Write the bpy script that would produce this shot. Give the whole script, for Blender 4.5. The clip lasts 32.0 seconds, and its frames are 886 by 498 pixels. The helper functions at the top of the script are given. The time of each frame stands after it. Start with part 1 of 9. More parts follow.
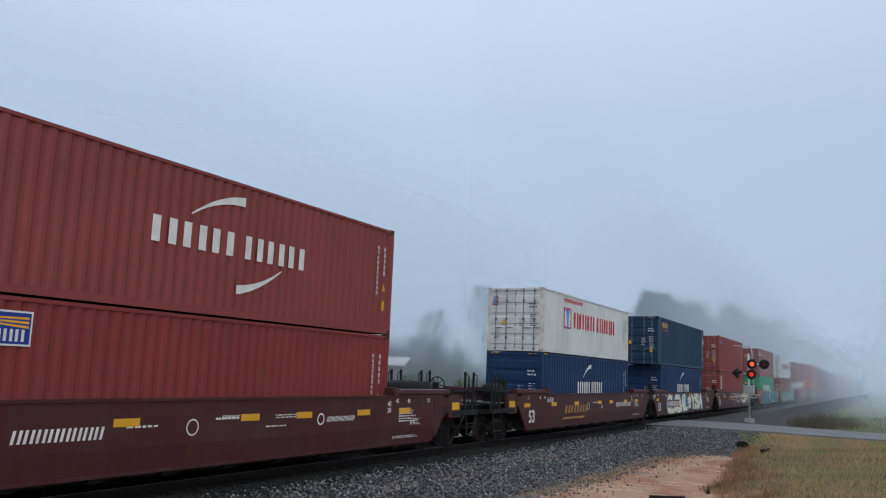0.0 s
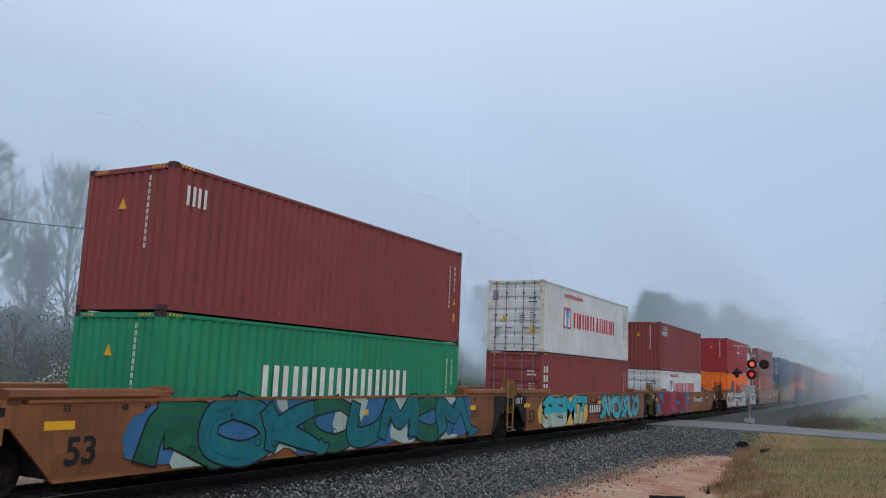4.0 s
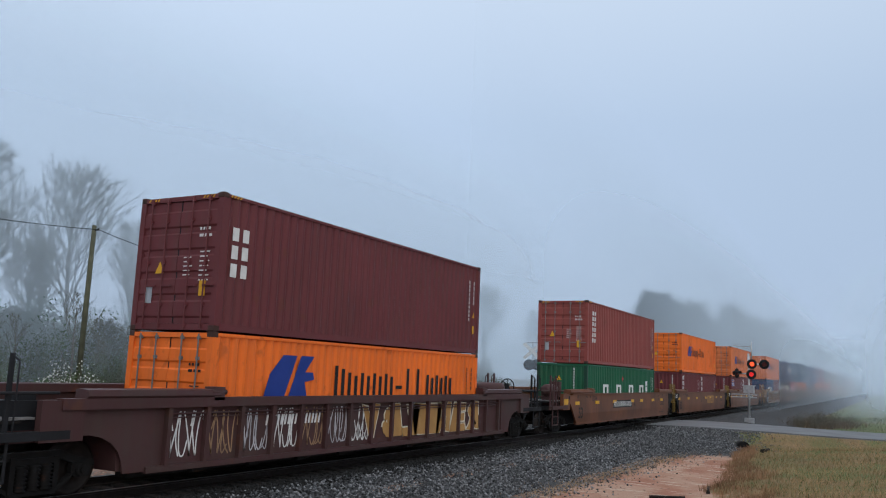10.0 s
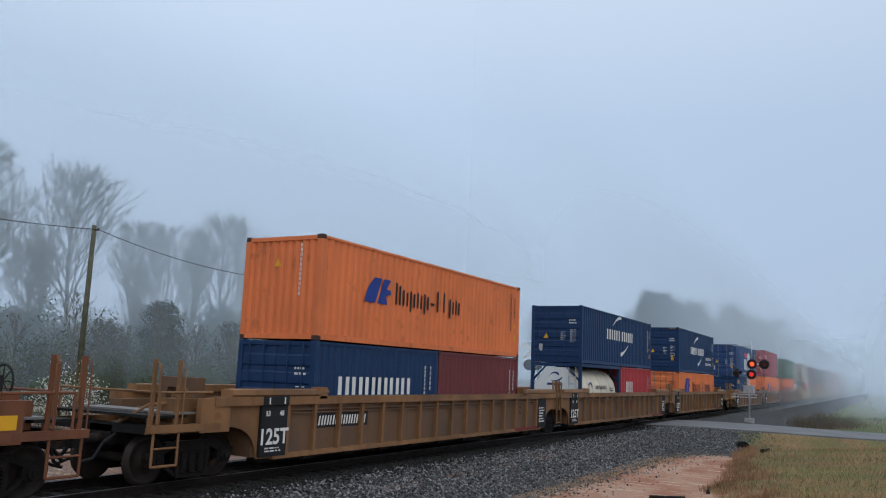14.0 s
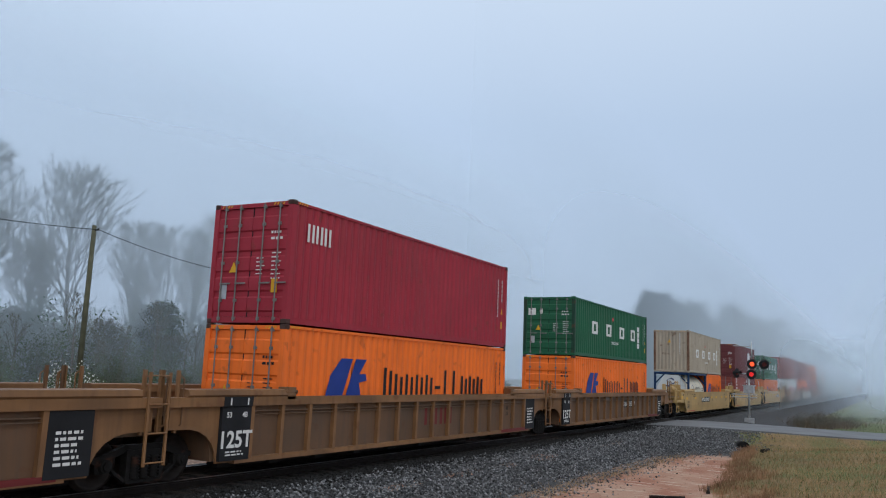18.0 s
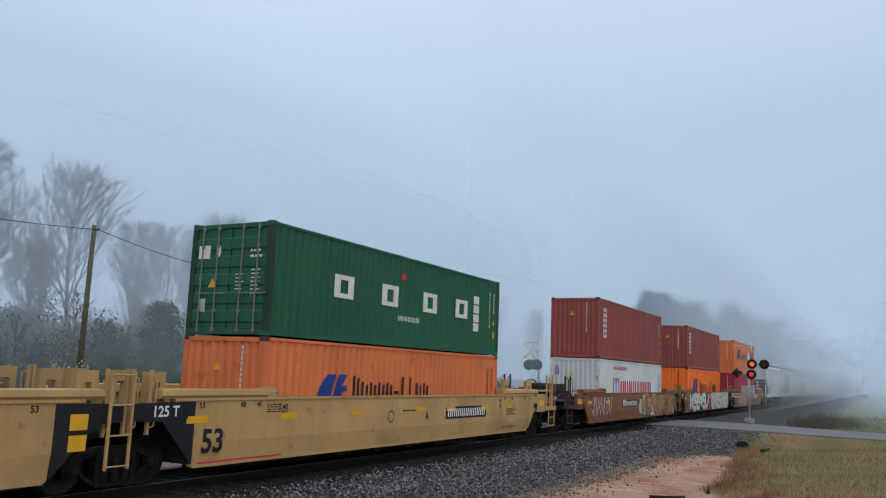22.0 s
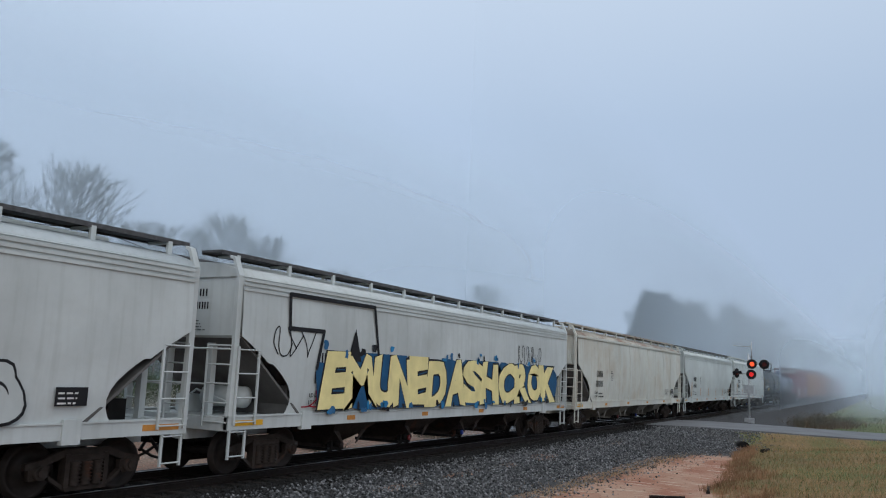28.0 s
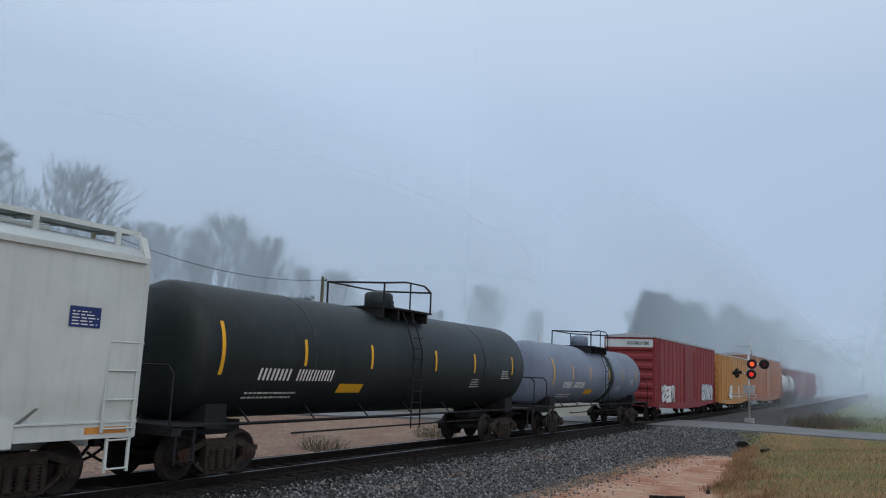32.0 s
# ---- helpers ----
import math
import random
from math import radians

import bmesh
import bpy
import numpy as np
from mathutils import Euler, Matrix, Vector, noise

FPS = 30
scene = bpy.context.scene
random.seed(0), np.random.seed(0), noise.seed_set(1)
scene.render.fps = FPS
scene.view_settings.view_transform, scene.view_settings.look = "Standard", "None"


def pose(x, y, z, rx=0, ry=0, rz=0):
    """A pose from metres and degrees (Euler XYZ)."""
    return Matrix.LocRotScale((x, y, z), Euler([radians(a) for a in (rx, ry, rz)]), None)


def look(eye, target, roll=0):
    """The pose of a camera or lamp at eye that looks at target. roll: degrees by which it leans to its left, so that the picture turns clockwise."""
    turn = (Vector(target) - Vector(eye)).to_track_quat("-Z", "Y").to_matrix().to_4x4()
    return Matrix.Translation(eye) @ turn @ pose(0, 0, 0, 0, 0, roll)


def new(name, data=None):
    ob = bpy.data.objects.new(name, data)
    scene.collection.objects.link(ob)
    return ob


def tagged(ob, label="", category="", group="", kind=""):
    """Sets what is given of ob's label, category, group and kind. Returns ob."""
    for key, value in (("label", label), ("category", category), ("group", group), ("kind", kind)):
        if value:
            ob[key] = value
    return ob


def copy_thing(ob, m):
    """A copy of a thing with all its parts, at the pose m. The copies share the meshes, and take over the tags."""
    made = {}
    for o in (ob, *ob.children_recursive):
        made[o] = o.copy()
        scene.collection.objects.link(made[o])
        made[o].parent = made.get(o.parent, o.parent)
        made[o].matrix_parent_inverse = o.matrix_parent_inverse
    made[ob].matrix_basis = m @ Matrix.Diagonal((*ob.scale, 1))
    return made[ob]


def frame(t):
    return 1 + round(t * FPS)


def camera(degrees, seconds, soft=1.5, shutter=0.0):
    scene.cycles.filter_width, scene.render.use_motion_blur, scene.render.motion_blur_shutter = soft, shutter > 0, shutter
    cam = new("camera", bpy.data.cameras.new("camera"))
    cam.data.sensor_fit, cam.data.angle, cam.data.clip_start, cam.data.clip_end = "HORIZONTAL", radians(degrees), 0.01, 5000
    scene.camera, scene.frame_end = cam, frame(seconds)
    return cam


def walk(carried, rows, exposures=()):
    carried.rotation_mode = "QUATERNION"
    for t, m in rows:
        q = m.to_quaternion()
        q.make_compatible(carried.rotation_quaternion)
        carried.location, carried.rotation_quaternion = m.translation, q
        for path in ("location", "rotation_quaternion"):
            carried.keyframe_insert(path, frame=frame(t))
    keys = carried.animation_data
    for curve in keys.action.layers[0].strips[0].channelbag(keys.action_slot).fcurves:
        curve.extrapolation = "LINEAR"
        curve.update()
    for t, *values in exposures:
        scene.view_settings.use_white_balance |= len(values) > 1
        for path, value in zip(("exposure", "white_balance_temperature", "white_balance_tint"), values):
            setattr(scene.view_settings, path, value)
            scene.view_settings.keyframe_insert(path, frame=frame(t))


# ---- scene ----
# Camera: on a stand beside the line, still for the whole clip. Track runs along y, rail tops at z = 0.
EYE = pose(0, 0, 2.33, 98.631, -2.267, 28.464)
cam = camera(57.36, 32.0, 1.1)
walk(cam, [(0, EYE), (32, EYE)], [(0, 0.06), (25, 0.06), (27.5, -0.04), (32, -0.04)])

# ---- world and light: fog-bound overcast morning ----
world = bpy.data.worlds.new("foggy_sky")
scene.world = world
world.use_nodes = True
wn, wl = world.node_tree.nodes, world.node_tree.links
wn.clear()
w_out, w_bg = wn.new("ShaderNodeOutputWorld"), wn.new("ShaderNodeBackground")
w_sky = wn.new("ShaderNodeTexSky")
w_sky.sky_type, w_sky.sun_disc = "NISHITA", False
w_sky.sun_elevation, w_sky.sun_rotation, w_sky.dust_density = radians(38), radians(150), 6
w_tc, w_sep, w_ramp = wn.new("ShaderNodeTexCoord"), wn.new("ShaderNodeSeparateXYZ"), wn.new("ShaderNodeValToRGB")
w_noise, w_mix, w_mul = wn.new("ShaderNodeTexNoise"), wn.new("ShaderNodeMix"), wn.new("ShaderNodeMix")
for m_ in (w_mix, w_mul):
    m_.data_type = "RGBA"
w_mul.blend_type = "MULTIPLY"
w_noise.inputs["Scale"].default_value, w_noise.inputs["Detail"].default_value = 1.6, 2
wl.new(w_tc.outputs["Generated"], w_sep.inputs[0])
wl.new(w_tc.outputs["Generated"], w_noise.inputs["Vector"])
wl.new(w_sep.outputs["Z"], w_ramp.inputs[0])
cr = w_ramp.color_ramp
cr.elements[0].position, cr.elements[0].color = 0.0, (0.475, 0.60, 0.79, 1)
cr.elements[1].position, cr.elements[1].color = 1.0, (1.35, 1.45, 1.60, 1)
for p_, c_ in ((0.13, (0.48, 0.615, 0.82, 1)), (0.30, (0.515, 0.655, 0.86, 1)), (0.46, (0.64, 0.77, 0.95, 1))):
    e_ = cr.elements.new(p_)
    e_.color = c_
w_mul.inputs[0].default_value = 0.10
wl.new(w_ramp.outputs[0], w_mul.inputs[6])
wl.new(w_noise.outputs["Fac"], w_mul.inputs[7])
w_mix.inputs[0].default_value = 0.94
w_scale = wn.new("ShaderNodeVectorMath")
w_scale.operation, w_scale.inputs[1].default_value = "SCALE", (0, 0, 0)
w_scale.inputs["Scale"].default_value = 0.10
wl.new(w_sky.outputs[0], w_scale.inputs[0])
wl.new(w_scale.outputs[0], w_mix.inputs[6])
w_tilt, w_side = wn.new("ShaderNodeMath"), wn.new("ShaderNodeVectorMath")
w_tilt.operation, w_side.operation = "MULTIPLY_ADD", "SCALE"
w_tilt.inputs[1].default_value, w_tilt.inputs[2].default_value = -0.15, 0.93
wl.new(w_sep.outputs["X"], w_tilt.inputs[0])
wl.new(w_mul.outputs[2], w_side.inputs[0])
wl.new(w_tilt.outputs[0], w_side.inputs["Scale"])
wl.new(w_side.outputs[0], w_mix.inputs[7])
wl.new(w_mix.outputs[2], w_bg.inputs["Color"])
w_bg.inputs["Strength"].default_value = 1.0
wl.new(w_bg.outputs[0], w_out.inputs[0])

sun = new("sun", bpy.data.lights.new("sun", "SUN"))
sun.data.energy, sun.data.angle, sun.data.color = 0.95, radians(70), (1.0, 0.97, 0.93)
sun.matrix_world = look((40, -22, 34), (0, 10, 0))


# ---- materials ----
def rgba(c, k=1.0):
    return (c[0] * k, c[1] * k, c[2] * k, 1)


def surface(name, base, rough=0.6, metal=0.0, var=0.15, scale=1.5, bump=0.15, rust=0.0, dirt=0.0, streak=0.0, dirt_colour=(0.06, 0.05, 0.04)):
    """Paint, metal or soil: mottled at two scales, with rust blotches, upright streaks and grime."""
    m = bpy.data.materials.new(name)
    m.use_nodes = True
    n, l = m.node_tree.nodes, m.node_tree.links
    b = n["Principled BSDF"]
    b.inputs["Roughness"].default_value, b.inputs["Metallic"].default_value = rough, metal
    b.inputs["Specular IOR Level"].default_value = 0.22
    tc, oi, add = n.new("ShaderNodeTexCoord"), n.new("ShaderNodeObjectInfo"), n.new("ShaderNodeVectorMath")
    comb = n.new("ShaderNodeVectorMath")
    comb.operation, comb.inputs["Scale"].default_value = "SCALE", 1
    comb.inputs[0].default_value = (31, 17, 43)
    l.new(oi.outputs["Random"], comb.inputs["Scale"])
    l.new(tc.outputs["Object"], add.inputs[0])
    l.new(comb.outputs[0], add.inputs[1])

    def noise_node(sc, detail, stretch=None):
        t = n.new("ShaderNodeTexNoise")
        t.inputs["Scale"].default_value, t.inputs["Detail"].default_value = sc, detail
        if stretch:
            mp = n.new("ShaderNodeMapping")
            mp.inputs["Scale"].default_value = stretch
            l.new(add.outputs[0], mp.inputs[0])
            l.new(mp.outputs[0], t.inputs["Vector"])
        else:
            l.new(add.outputs[0], t.inputs["Vector"])
        return t.outputs["Fac"]

    def mixed(fac, a, c):
        x = n.new("ShaderNodeMix")
        x.data_type = "RGBA"
        for sock, v in ((x.inputs[0], fac), (x.inputs[6], a), (x.inputs[7], c)):
            if hasattr(v, "links"):
                l.new(v, sock)
            else:
                sock.default_value = v
        return x.outputs[2]

    def ramp(fac, lo, hi, top=1.0):
        r = n.new("ShaderNodeMapRange")
        r.inputs[1].default_value, r.inputs[2].default_value, r.inputs[4].default_value = lo, hi, top
        l.new(fac, r.inputs[0])
        return r.outputs[0]

    col = mixed(ramp(noise_node(scale, 4), 0.3, 0.7), rgba(base, 1 - var), rgba(base, 1 + var))
    fine = noise_node(scale * 14, 3)
    col = mixed(ramp(fine, 0.35, 0.75, 0.5 * var + 0.05), col, rgba(base, 0.6))
    if streak:
        col = mixed(ramp(noise_node(3.0, 3, (2.2, 2.2, 0.16)), 0.5, 0.78, streak), col, rgba(dirt_colour))
    if dirt:
        col = mixed(ramp(noise_node(0.7, 5), 0.45, 0.7, dirt), col, rgba(dirt_colour))
    if rust:
        col = mixed(ramp(noise_node(2.4, 6), 0.62, 0.70, rust), col, (0.10, 0.035, 0.015, 1))
    l.new(col, b.inputs["Base Color"])
    if bump:
        bp = n.new("ShaderNodeBump")
        bp.inputs["Strength"].default_value, bp.inputs["Distance"].default_value = bump, 0.02
        l.new(fine, bp.inputs["Height"])
        l.new(bp.outputs[0], b.inputs["Normal"])
    return m


def glow(name, colour, strength):
    m = bpy.data.materials.new(name)
    m.use_nodes = True
    b = m.node_tree.nodes["Principled BSDF"]
    b.inputs["Base Color"].default_value = rgba(colour)
    b.inputs["Emission Color"].default_value, b.inputs["Emission Strength"].default_value = rgba(colour), strength
    return m


def box_paint(name, base, **k):
    args = dict(rough=0.55, var=0.10, scale=0.5, bump=0.08, rust=0.35, streak=0.22, dirt=0.10)
    args.update(k)
    return surface(name, base, **args)


MAROON = box_paint("maroon_container_paint", (0.212, 0.046, 0.044))
MAROON_DARK = box_paint("dark_maroon_container_paint", (0.128, 0.031, 0.034))
REDBROWN = box_paint("red_brown_container_paint", (0.245, 0.058, 0.048))
BRICK = box_paint("brick_red_container_paint", (0.20, 0.032, 0.031))
RED = box_paint("red_container_paint", (0.31, 0.030, 0.036))
CRIMSON = box_paint("crimson_container_paint", (0.30, 0.024, 0.040))
CORAL = box_paint("coral_container_paint", (0.30, 0.075, 0.045))
ORANGE = box_paint("orange_container_paint", (0.80, 0.158, 0.020))
ORANGE_DULL = box_paint("faded_orange_container_paint", (0.62, 0.165, 0.055))
NAVY = box_paint("navy_container_paint", (0.008, 0.030, 0.088), rust=0.05, dirt=0.03, streak=0.12, dirt_colour=(0.03, 0.035, 0.04))
SLATE = box_paint("slate_blue_container_paint", (0.010, 0.034, 0.070), rust=0.04, dirt=0.05, streak=0.12, dirt_colour=(0.03, 0.035, 0.04))
BLUE = box_paint("blue_container_paint", (0.016, 0.050, 0.150))
GREEN = box_paint("green_container_paint", (0.013, 0.096, 0.046), rust=0.1)
GREEN_POST = box_paint("scuffed_dark_green_post_paint", (0.012, 0.045, 0.028), rust=0.6, streak=0.4, dirt=0.3, dirt_colour=(0.06, 0.03, 0.02))
EMERALD = box_paint("emerald_container_paint", (0.015, 0.22, 0.11), rust=0.1)
WHITE = box_paint("white_container_paint", (0.54, 0.565, 0.57), streak=0.14, rust=0.10)
BEIGE = box_paint("beige_container_paint", (0.37, 0.315, 0.245), streak=0.4, rust=0.6)

WELL_MAROON = box_paint("maroon_wagon_paint", (0.055, 0.014, 0.015), dirt=0.35, streak=0.25)
WELL_BROWN = box_paint("brown_wagon_paint", (0.220, 0.084, 0.034), var=0.22, dirt=0.45, streak=0.45, rust=0.4, dirt_colour=(0.055, 0.030, 0.020))
WELL_UMBER = box_paint("umber_wagon_paint", (0.155, 0.060, 0.030), var=0.2, dirt=0.5, streak=0.45, rust=0.4, dirt_colour=(0.050, 0.028, 0.020))
WELL_TAN = box_paint("weathered_tan_wagon_paint", (0.200, 0.102, 0.045), var=0.22, dirt=0.55, streak=0.45, rust=0.45, dirt_colour=(0.065, 0.040, 0.026))
TAN_GRIME = box_paint("grimy_tan_panel_paint", (0.125, 0.070, 0.040), dirt=0.5, streak=0.45)
WELL_YELLOW = box_paint("yellow_wagon_paint", (0.42, 0.27, 0.105), dirt=0.3, streak=0.15)
WELL_DARK = box_paint("dark_maroon_wagon_paint", (0.060, 0.026, 0.026), dirt=0.4, streak=0.3)
STAINED_POST = surface("rust_stained_pale_post", (0.52, 0.50, 0.45), 0.75, var=0.2, scale=3, bump=0.15, rust=0.5)
RUSTY_POST = surface("rust_eaten_corner_post", (0.15, 0.085, 0.055), 0.8, var=0.5, scale=3, bump=0.25, rust=0.9)
TANK_CREAM = box_paint("cream_tank_paint", (0.60, 0.55, 0.44), rust=0.05, streak=0.2)
BLACK = surface("black_wagon_paint", (0.014, 0.0145, 0.0165), 0.8, var=0.3, bump=0.1)
TANK_BLACK = surface("black_tank_paint", (0.014, 0.020, 0.022), 0.5, var=0.25, scale=0.5, bump=0.05, streak=0.15, dirt_colour=(0.06, 0.06, 0.06))
TANK_GREY = surface("grey_tank_paint", (0.15, 0.18, 0.24), 0.5, var=0.12, scale=0.5, bump=0.05, streak=0.25)
HOPPER_GREY = box_paint("light_grey_hopper_paint", (0.475, 0.51, 0.508), rust=0.0, streak=0.22, dirt=0.22, dirt_colour=(0.21, 0.21, 0.19))
HOPPER_WHITE = box_paint("white_hopper_paint", (0.485, 0.522, 0.512), rust=0.0, streak=0.2, dirt=0.22, dirt_colour=(0.25, 0.255, 0.225))
HOPPER_CREAM = box_paint("rust_stained_cream_hopper_paint", (0.53, 0.54, 0.495), rust=0.14, streak=0.34, dirt=0.42, dirt_colour=(0.37, 0.275, 0.175))
HOPPER_GRIME = box_paint("grime_coated_hopper_paint", (0.22, 0.205, 0.175), rust=0.3, streak=0.5, dirt=0.5, dirt_colour=(0.05, 0.042, 0.036))
# hopper slope sheet: grime and the shade under the end, in one tone
GRIME_SHADE = surface("grimy_shaded_sheet", (0.115, 0.112, 0.108), 0.8, var=0.3, scale=1.2, bump=0.1)
GRATING = surface("dark_grating_steel", (0.085, 0.085, 0.088), 0.7, 0.2, var=0.3, scale=9, bump=0.5)
BOX_RED = box_paint("red_boxcar_paint", (0.20, 0.030, 0.035))
BOX_OCHRE = box_paint("ochre_boxcar_paint", (0.42, 0.20, 0.06))
RACK_ORANGE = box_paint("faded_orange_rack_paint", (0.34, 0.13, 0.065))
STEEL_DARK = surface("grimy_running_gear_steel", (0.010, 0.0092, 0.0088), 0.75, 0.2, var=0.4, scale=6, bump=0.3, rust=0.4)
TRUCK_RUST = surface("rust_browned_truck_steel", (0.034, 0.026, 0.022), 0.7, 0.2, var=0.4, scale=6, bump=0.3, rust=0.4)
WHEEL_STEEL = surface("worn_wheel_steel", (0.026, 0.021, 0.019), 0.65, 0.3, var=0.3, scale=5)
STEEL_GALV = surface("galvanised_steel", (0.42, 0.43, 0.44), 0.45, 0.6, var=0.15, scale=6)
BAR_STEEL = surface("locking_bar_steel", (0.17, 0.165, 0.16), 0.6, 0.2, var=0.2, scale=6)
RAIL_STEEL = surface("rusty_rail_steel", (0.020, 0.015, 0.013), 0.6, 0.5, var=0.3, scale=8, bump=0.2)
RAIL_HEAD = surface("polished_rail_head", (0.22, 0.22, 0.23), 0.35, 0.9, var=0.15, scale=3, bump=0.02)
CASTING = surface("grimy_corner_casting_steel", (0.060, 0.032, 0.026), 0.7, 0.1, var=0.3, scale=6)
CASTING_PALE = surface("rust_stained_white_casting", (0.40, 0.36, 0.31), 0.7, var=0.3, scale=5, rust=0.7)
INK = surface("black_lettering_paint", (0.012, 0.012, 0.014), 0.6, var=0.2, bump=0)
CHALK = surface("white_lettering_paint", (0.62, 0.62, 0.60), 0.6, var=0.12, scale=4, bump=0)
LOGO_RED = surface("red_lettering_paint", (0.52, 0.03, 0.045), 0.6, var=0.1, bump=0)
LOGO_BLUE = surface("blue_lettering_paint", (0.015, 0.04, 0.22), 0.6, var=0.1, bump=0)
SKYBLUE = surface("light_blue_lettering_paint", (0.08, 0.30, 0.62), 0.6, var=0.1, bump=0)
OCHRE = surface("weathered_orange_stripe_paint", (0.46, 0.20, 0.045), 0.6, var=0.2, scale=4, bump=0)
ROOF_RUST = surface("flaking_rusty_roof_paint", (0.38, 0.36, 0.31), 0.75, var=0.3, scale=1.2, bump=0.2, rust=0.9, dirt=0.9, streak=0.3, dirt_colour=(0.17, 0.075, 0.045))
AMBER = surface("amber_label_paint", (0.62, 0.33, 0.02), 0.5, var=0.1, bump=0)
SEA_YELLOW = surface("warm_yellow_lettering_paint", (0.72, 0.35, 0.03), 0.5, var=0.1, bump=0)
LOGO_NAVY = surface("navy_lettering_paint", (0.02, 0.035, 0.13), 0.6, var=0.1, bump=0)
MAROON_INK = surface("maroon_lettering_paint", (0.13, 0.02, 0.02), 0.6, var=0.1, bump=0)
FADE = surface("faded_ochre_lettering_paint", (0.36, 0.20, 0.07), 0.7, var=0.2, bump=0)
SPRAY_CREAM = surface("cream_spray_paint", (0.62, 0.58, 0.46), 0.6, var=0.12, scale=2, bump=0)
SPRAY_YELLOW = surface("pale_yellow_spray_paint", (0.74, 0.64, 0.30), 0.6, var=0.12, scale=2, bump=0)
SPRAY_GOLD = surface("gold_spray_paint", (0.60, 0.38, 0.08), 0.6, var=0.12, scale=2, bump=0)
SPRAY_BLUE = surface("blue_spray_paint", (0.03, 0.12, 0.25), 0.6, var=0.2, scale=2, bump=0)
SPRAY_CYAN = surface("turquoise_spray_paint", (0.03, 0.32, 0.40), 0.6, var=0.2, scale=2, bump=0)
SPRAY_TEAL = surface("teal_spray_paint", (0.01, 0.13, 0.15), 0.6, var=0.2, scale=2, bump=0)
SPRAY_RED = surface("red_spray_paint", (0.27, 0.014, 0.028), 0.6, var=0.3, scale=2, bump=0)
SPRAY_SILVER = surface("silver_spray_paint", (0.46, 0.45, 0.47), 0.5, 0.1, var=0.45, scale=1.6, bump=0)
SPRAY_DEEP = surface("deep_blue_spray_paint", (0.012, 0.075, 0.17), 0.6, var=0.25, scale=2, bump=0)
SPRAY_SKY = surface("bright_blue_spray_paint", (0.02, 0.17, 0.36), 0.6, var=0.25, scale=1.5, bump=0)
SPRAY_BONE = surface("bone_white_spray_paint", (0.55, 0.52, 0.46), 0.6, var=0.18, scale=2, bump=0)
SPRAY_PINK = surface("pinkish_grey_spray_paint", (0.40, 0.30, 0.29), 0.6, var=0.2, scale=2, bump=0)
SPRAY_GREEN = surface("deep_green_spray_paint", (0.012, 0.10, 0.055), 0.6, var=0.25, scale=2, bump=0)
SPRAY_ROSE = surface("dusty_rose_spray_paint", (0.30, 0.055, 0.07), 0.6, var=0.25, scale=2, bump=0)
SPRAY_MIST = surface("misty_aqua_spray_paint", (0.12, 0.28, 0.30), 0.6, var=0.35, scale=2, bump=0)
SPRAY_DUST = surface("dusty_tan_spray_paint", (0.30, 0.185, 0.105), 0.7, var=0.3, scale=2, bump=0)
SPRAY_PALE = surface("pale_green_spray_paint", (0.32, 0.41, 0.37), 0.6, var=0.2, scale=2, bump=0)
TIE_WOOD = surface("creosoted_tie_wood", (0.0190, 0.0155, 0.0130), 0.85, var=0.35, scale=5, bump=0.6)
BARK = surface("grey_brown_bark", (0.115, 0.095, 0.078), 0.9, var=0.3, scale=4, bump=0.5)
BARK_PINE = surface("dark_pine_bark", (0.06, 0.045, 0.035), 0.9, var=0.3, scale=4, bump=0.5)
TWIG = surface("grey_brown_twigs", (0.088, 0.086, 0.062), 0.9, var=0.25, scale=2, bump=0)
POST_OCHRE = surface("mustard_post_paint", (0.20, 0.125, 0.035), 0.6, var=0.25, scale=4, bump=0.1, rust=0.4)
POLE_WOOD = surface("weathered_pole_wood", (0.085, 0.085, 0.055), 0.85, var=0.25, scale=3, bump=0.4)


def leafy(name, base, var=0.4):
    m = surface(name, base, 0.8, var=var, scale=0.6, bump=0)
    return m


BUD = leafy("pale_green_spring_buds", (0.20, 0.21, 0.12))
NEEDLE = leafy("dark_pine_needles", (0.032, 0.045, 0.026))
EVERGREEN = leafy("dark_evergreen_leaves", (0.042, 0.085, 0.030))
SHRUB = leafy("olive_brown_scrub", (0.052, 0.082, 0.030))
BLOSSOM = leafy("white_blossom", (0.52, 0.53, 0.48))
BRUSH = leafy("dry_brown_brush", (0.13, 0.090, 0.055))
GRASS_GREEN = leafy("dull_green_grass_blades", (0.105, 0.120, 0.042))
GRASS_DRY = leafy("dry_straw_grass_blades", (0.30, 0.205, 0.105))


# ---- mesh helpers ----
def blend(a, b, f):
    return a + (b - a) * f


def ease(f):
    f = max(0.0, min(1.0, f))
    return f * f * (3 - 2 * f)


def rows_of(m):
    return [Vector(r[:3]) for r in m]


def box(bm, x0, x1, y0, y1, z0, z1):
    v = [bm.verts.new(p) for p in ((x0, y0, z0), (x1, y0, z0), (x1, y1, z0), (x0, y1, z0), (x0, y0, z1), (x1, y0, z1), (x1, y1, z1), (x0, y1, z1))]
    for f in ((3, 2, 1, 0), (4, 5, 6, 7), (0, 1, 5, 4), (1, 2, 6, 5), (2, 3, 7, 6), (3, 0, 4, 7)):
        bm.faces.new([v[i] for i in f])


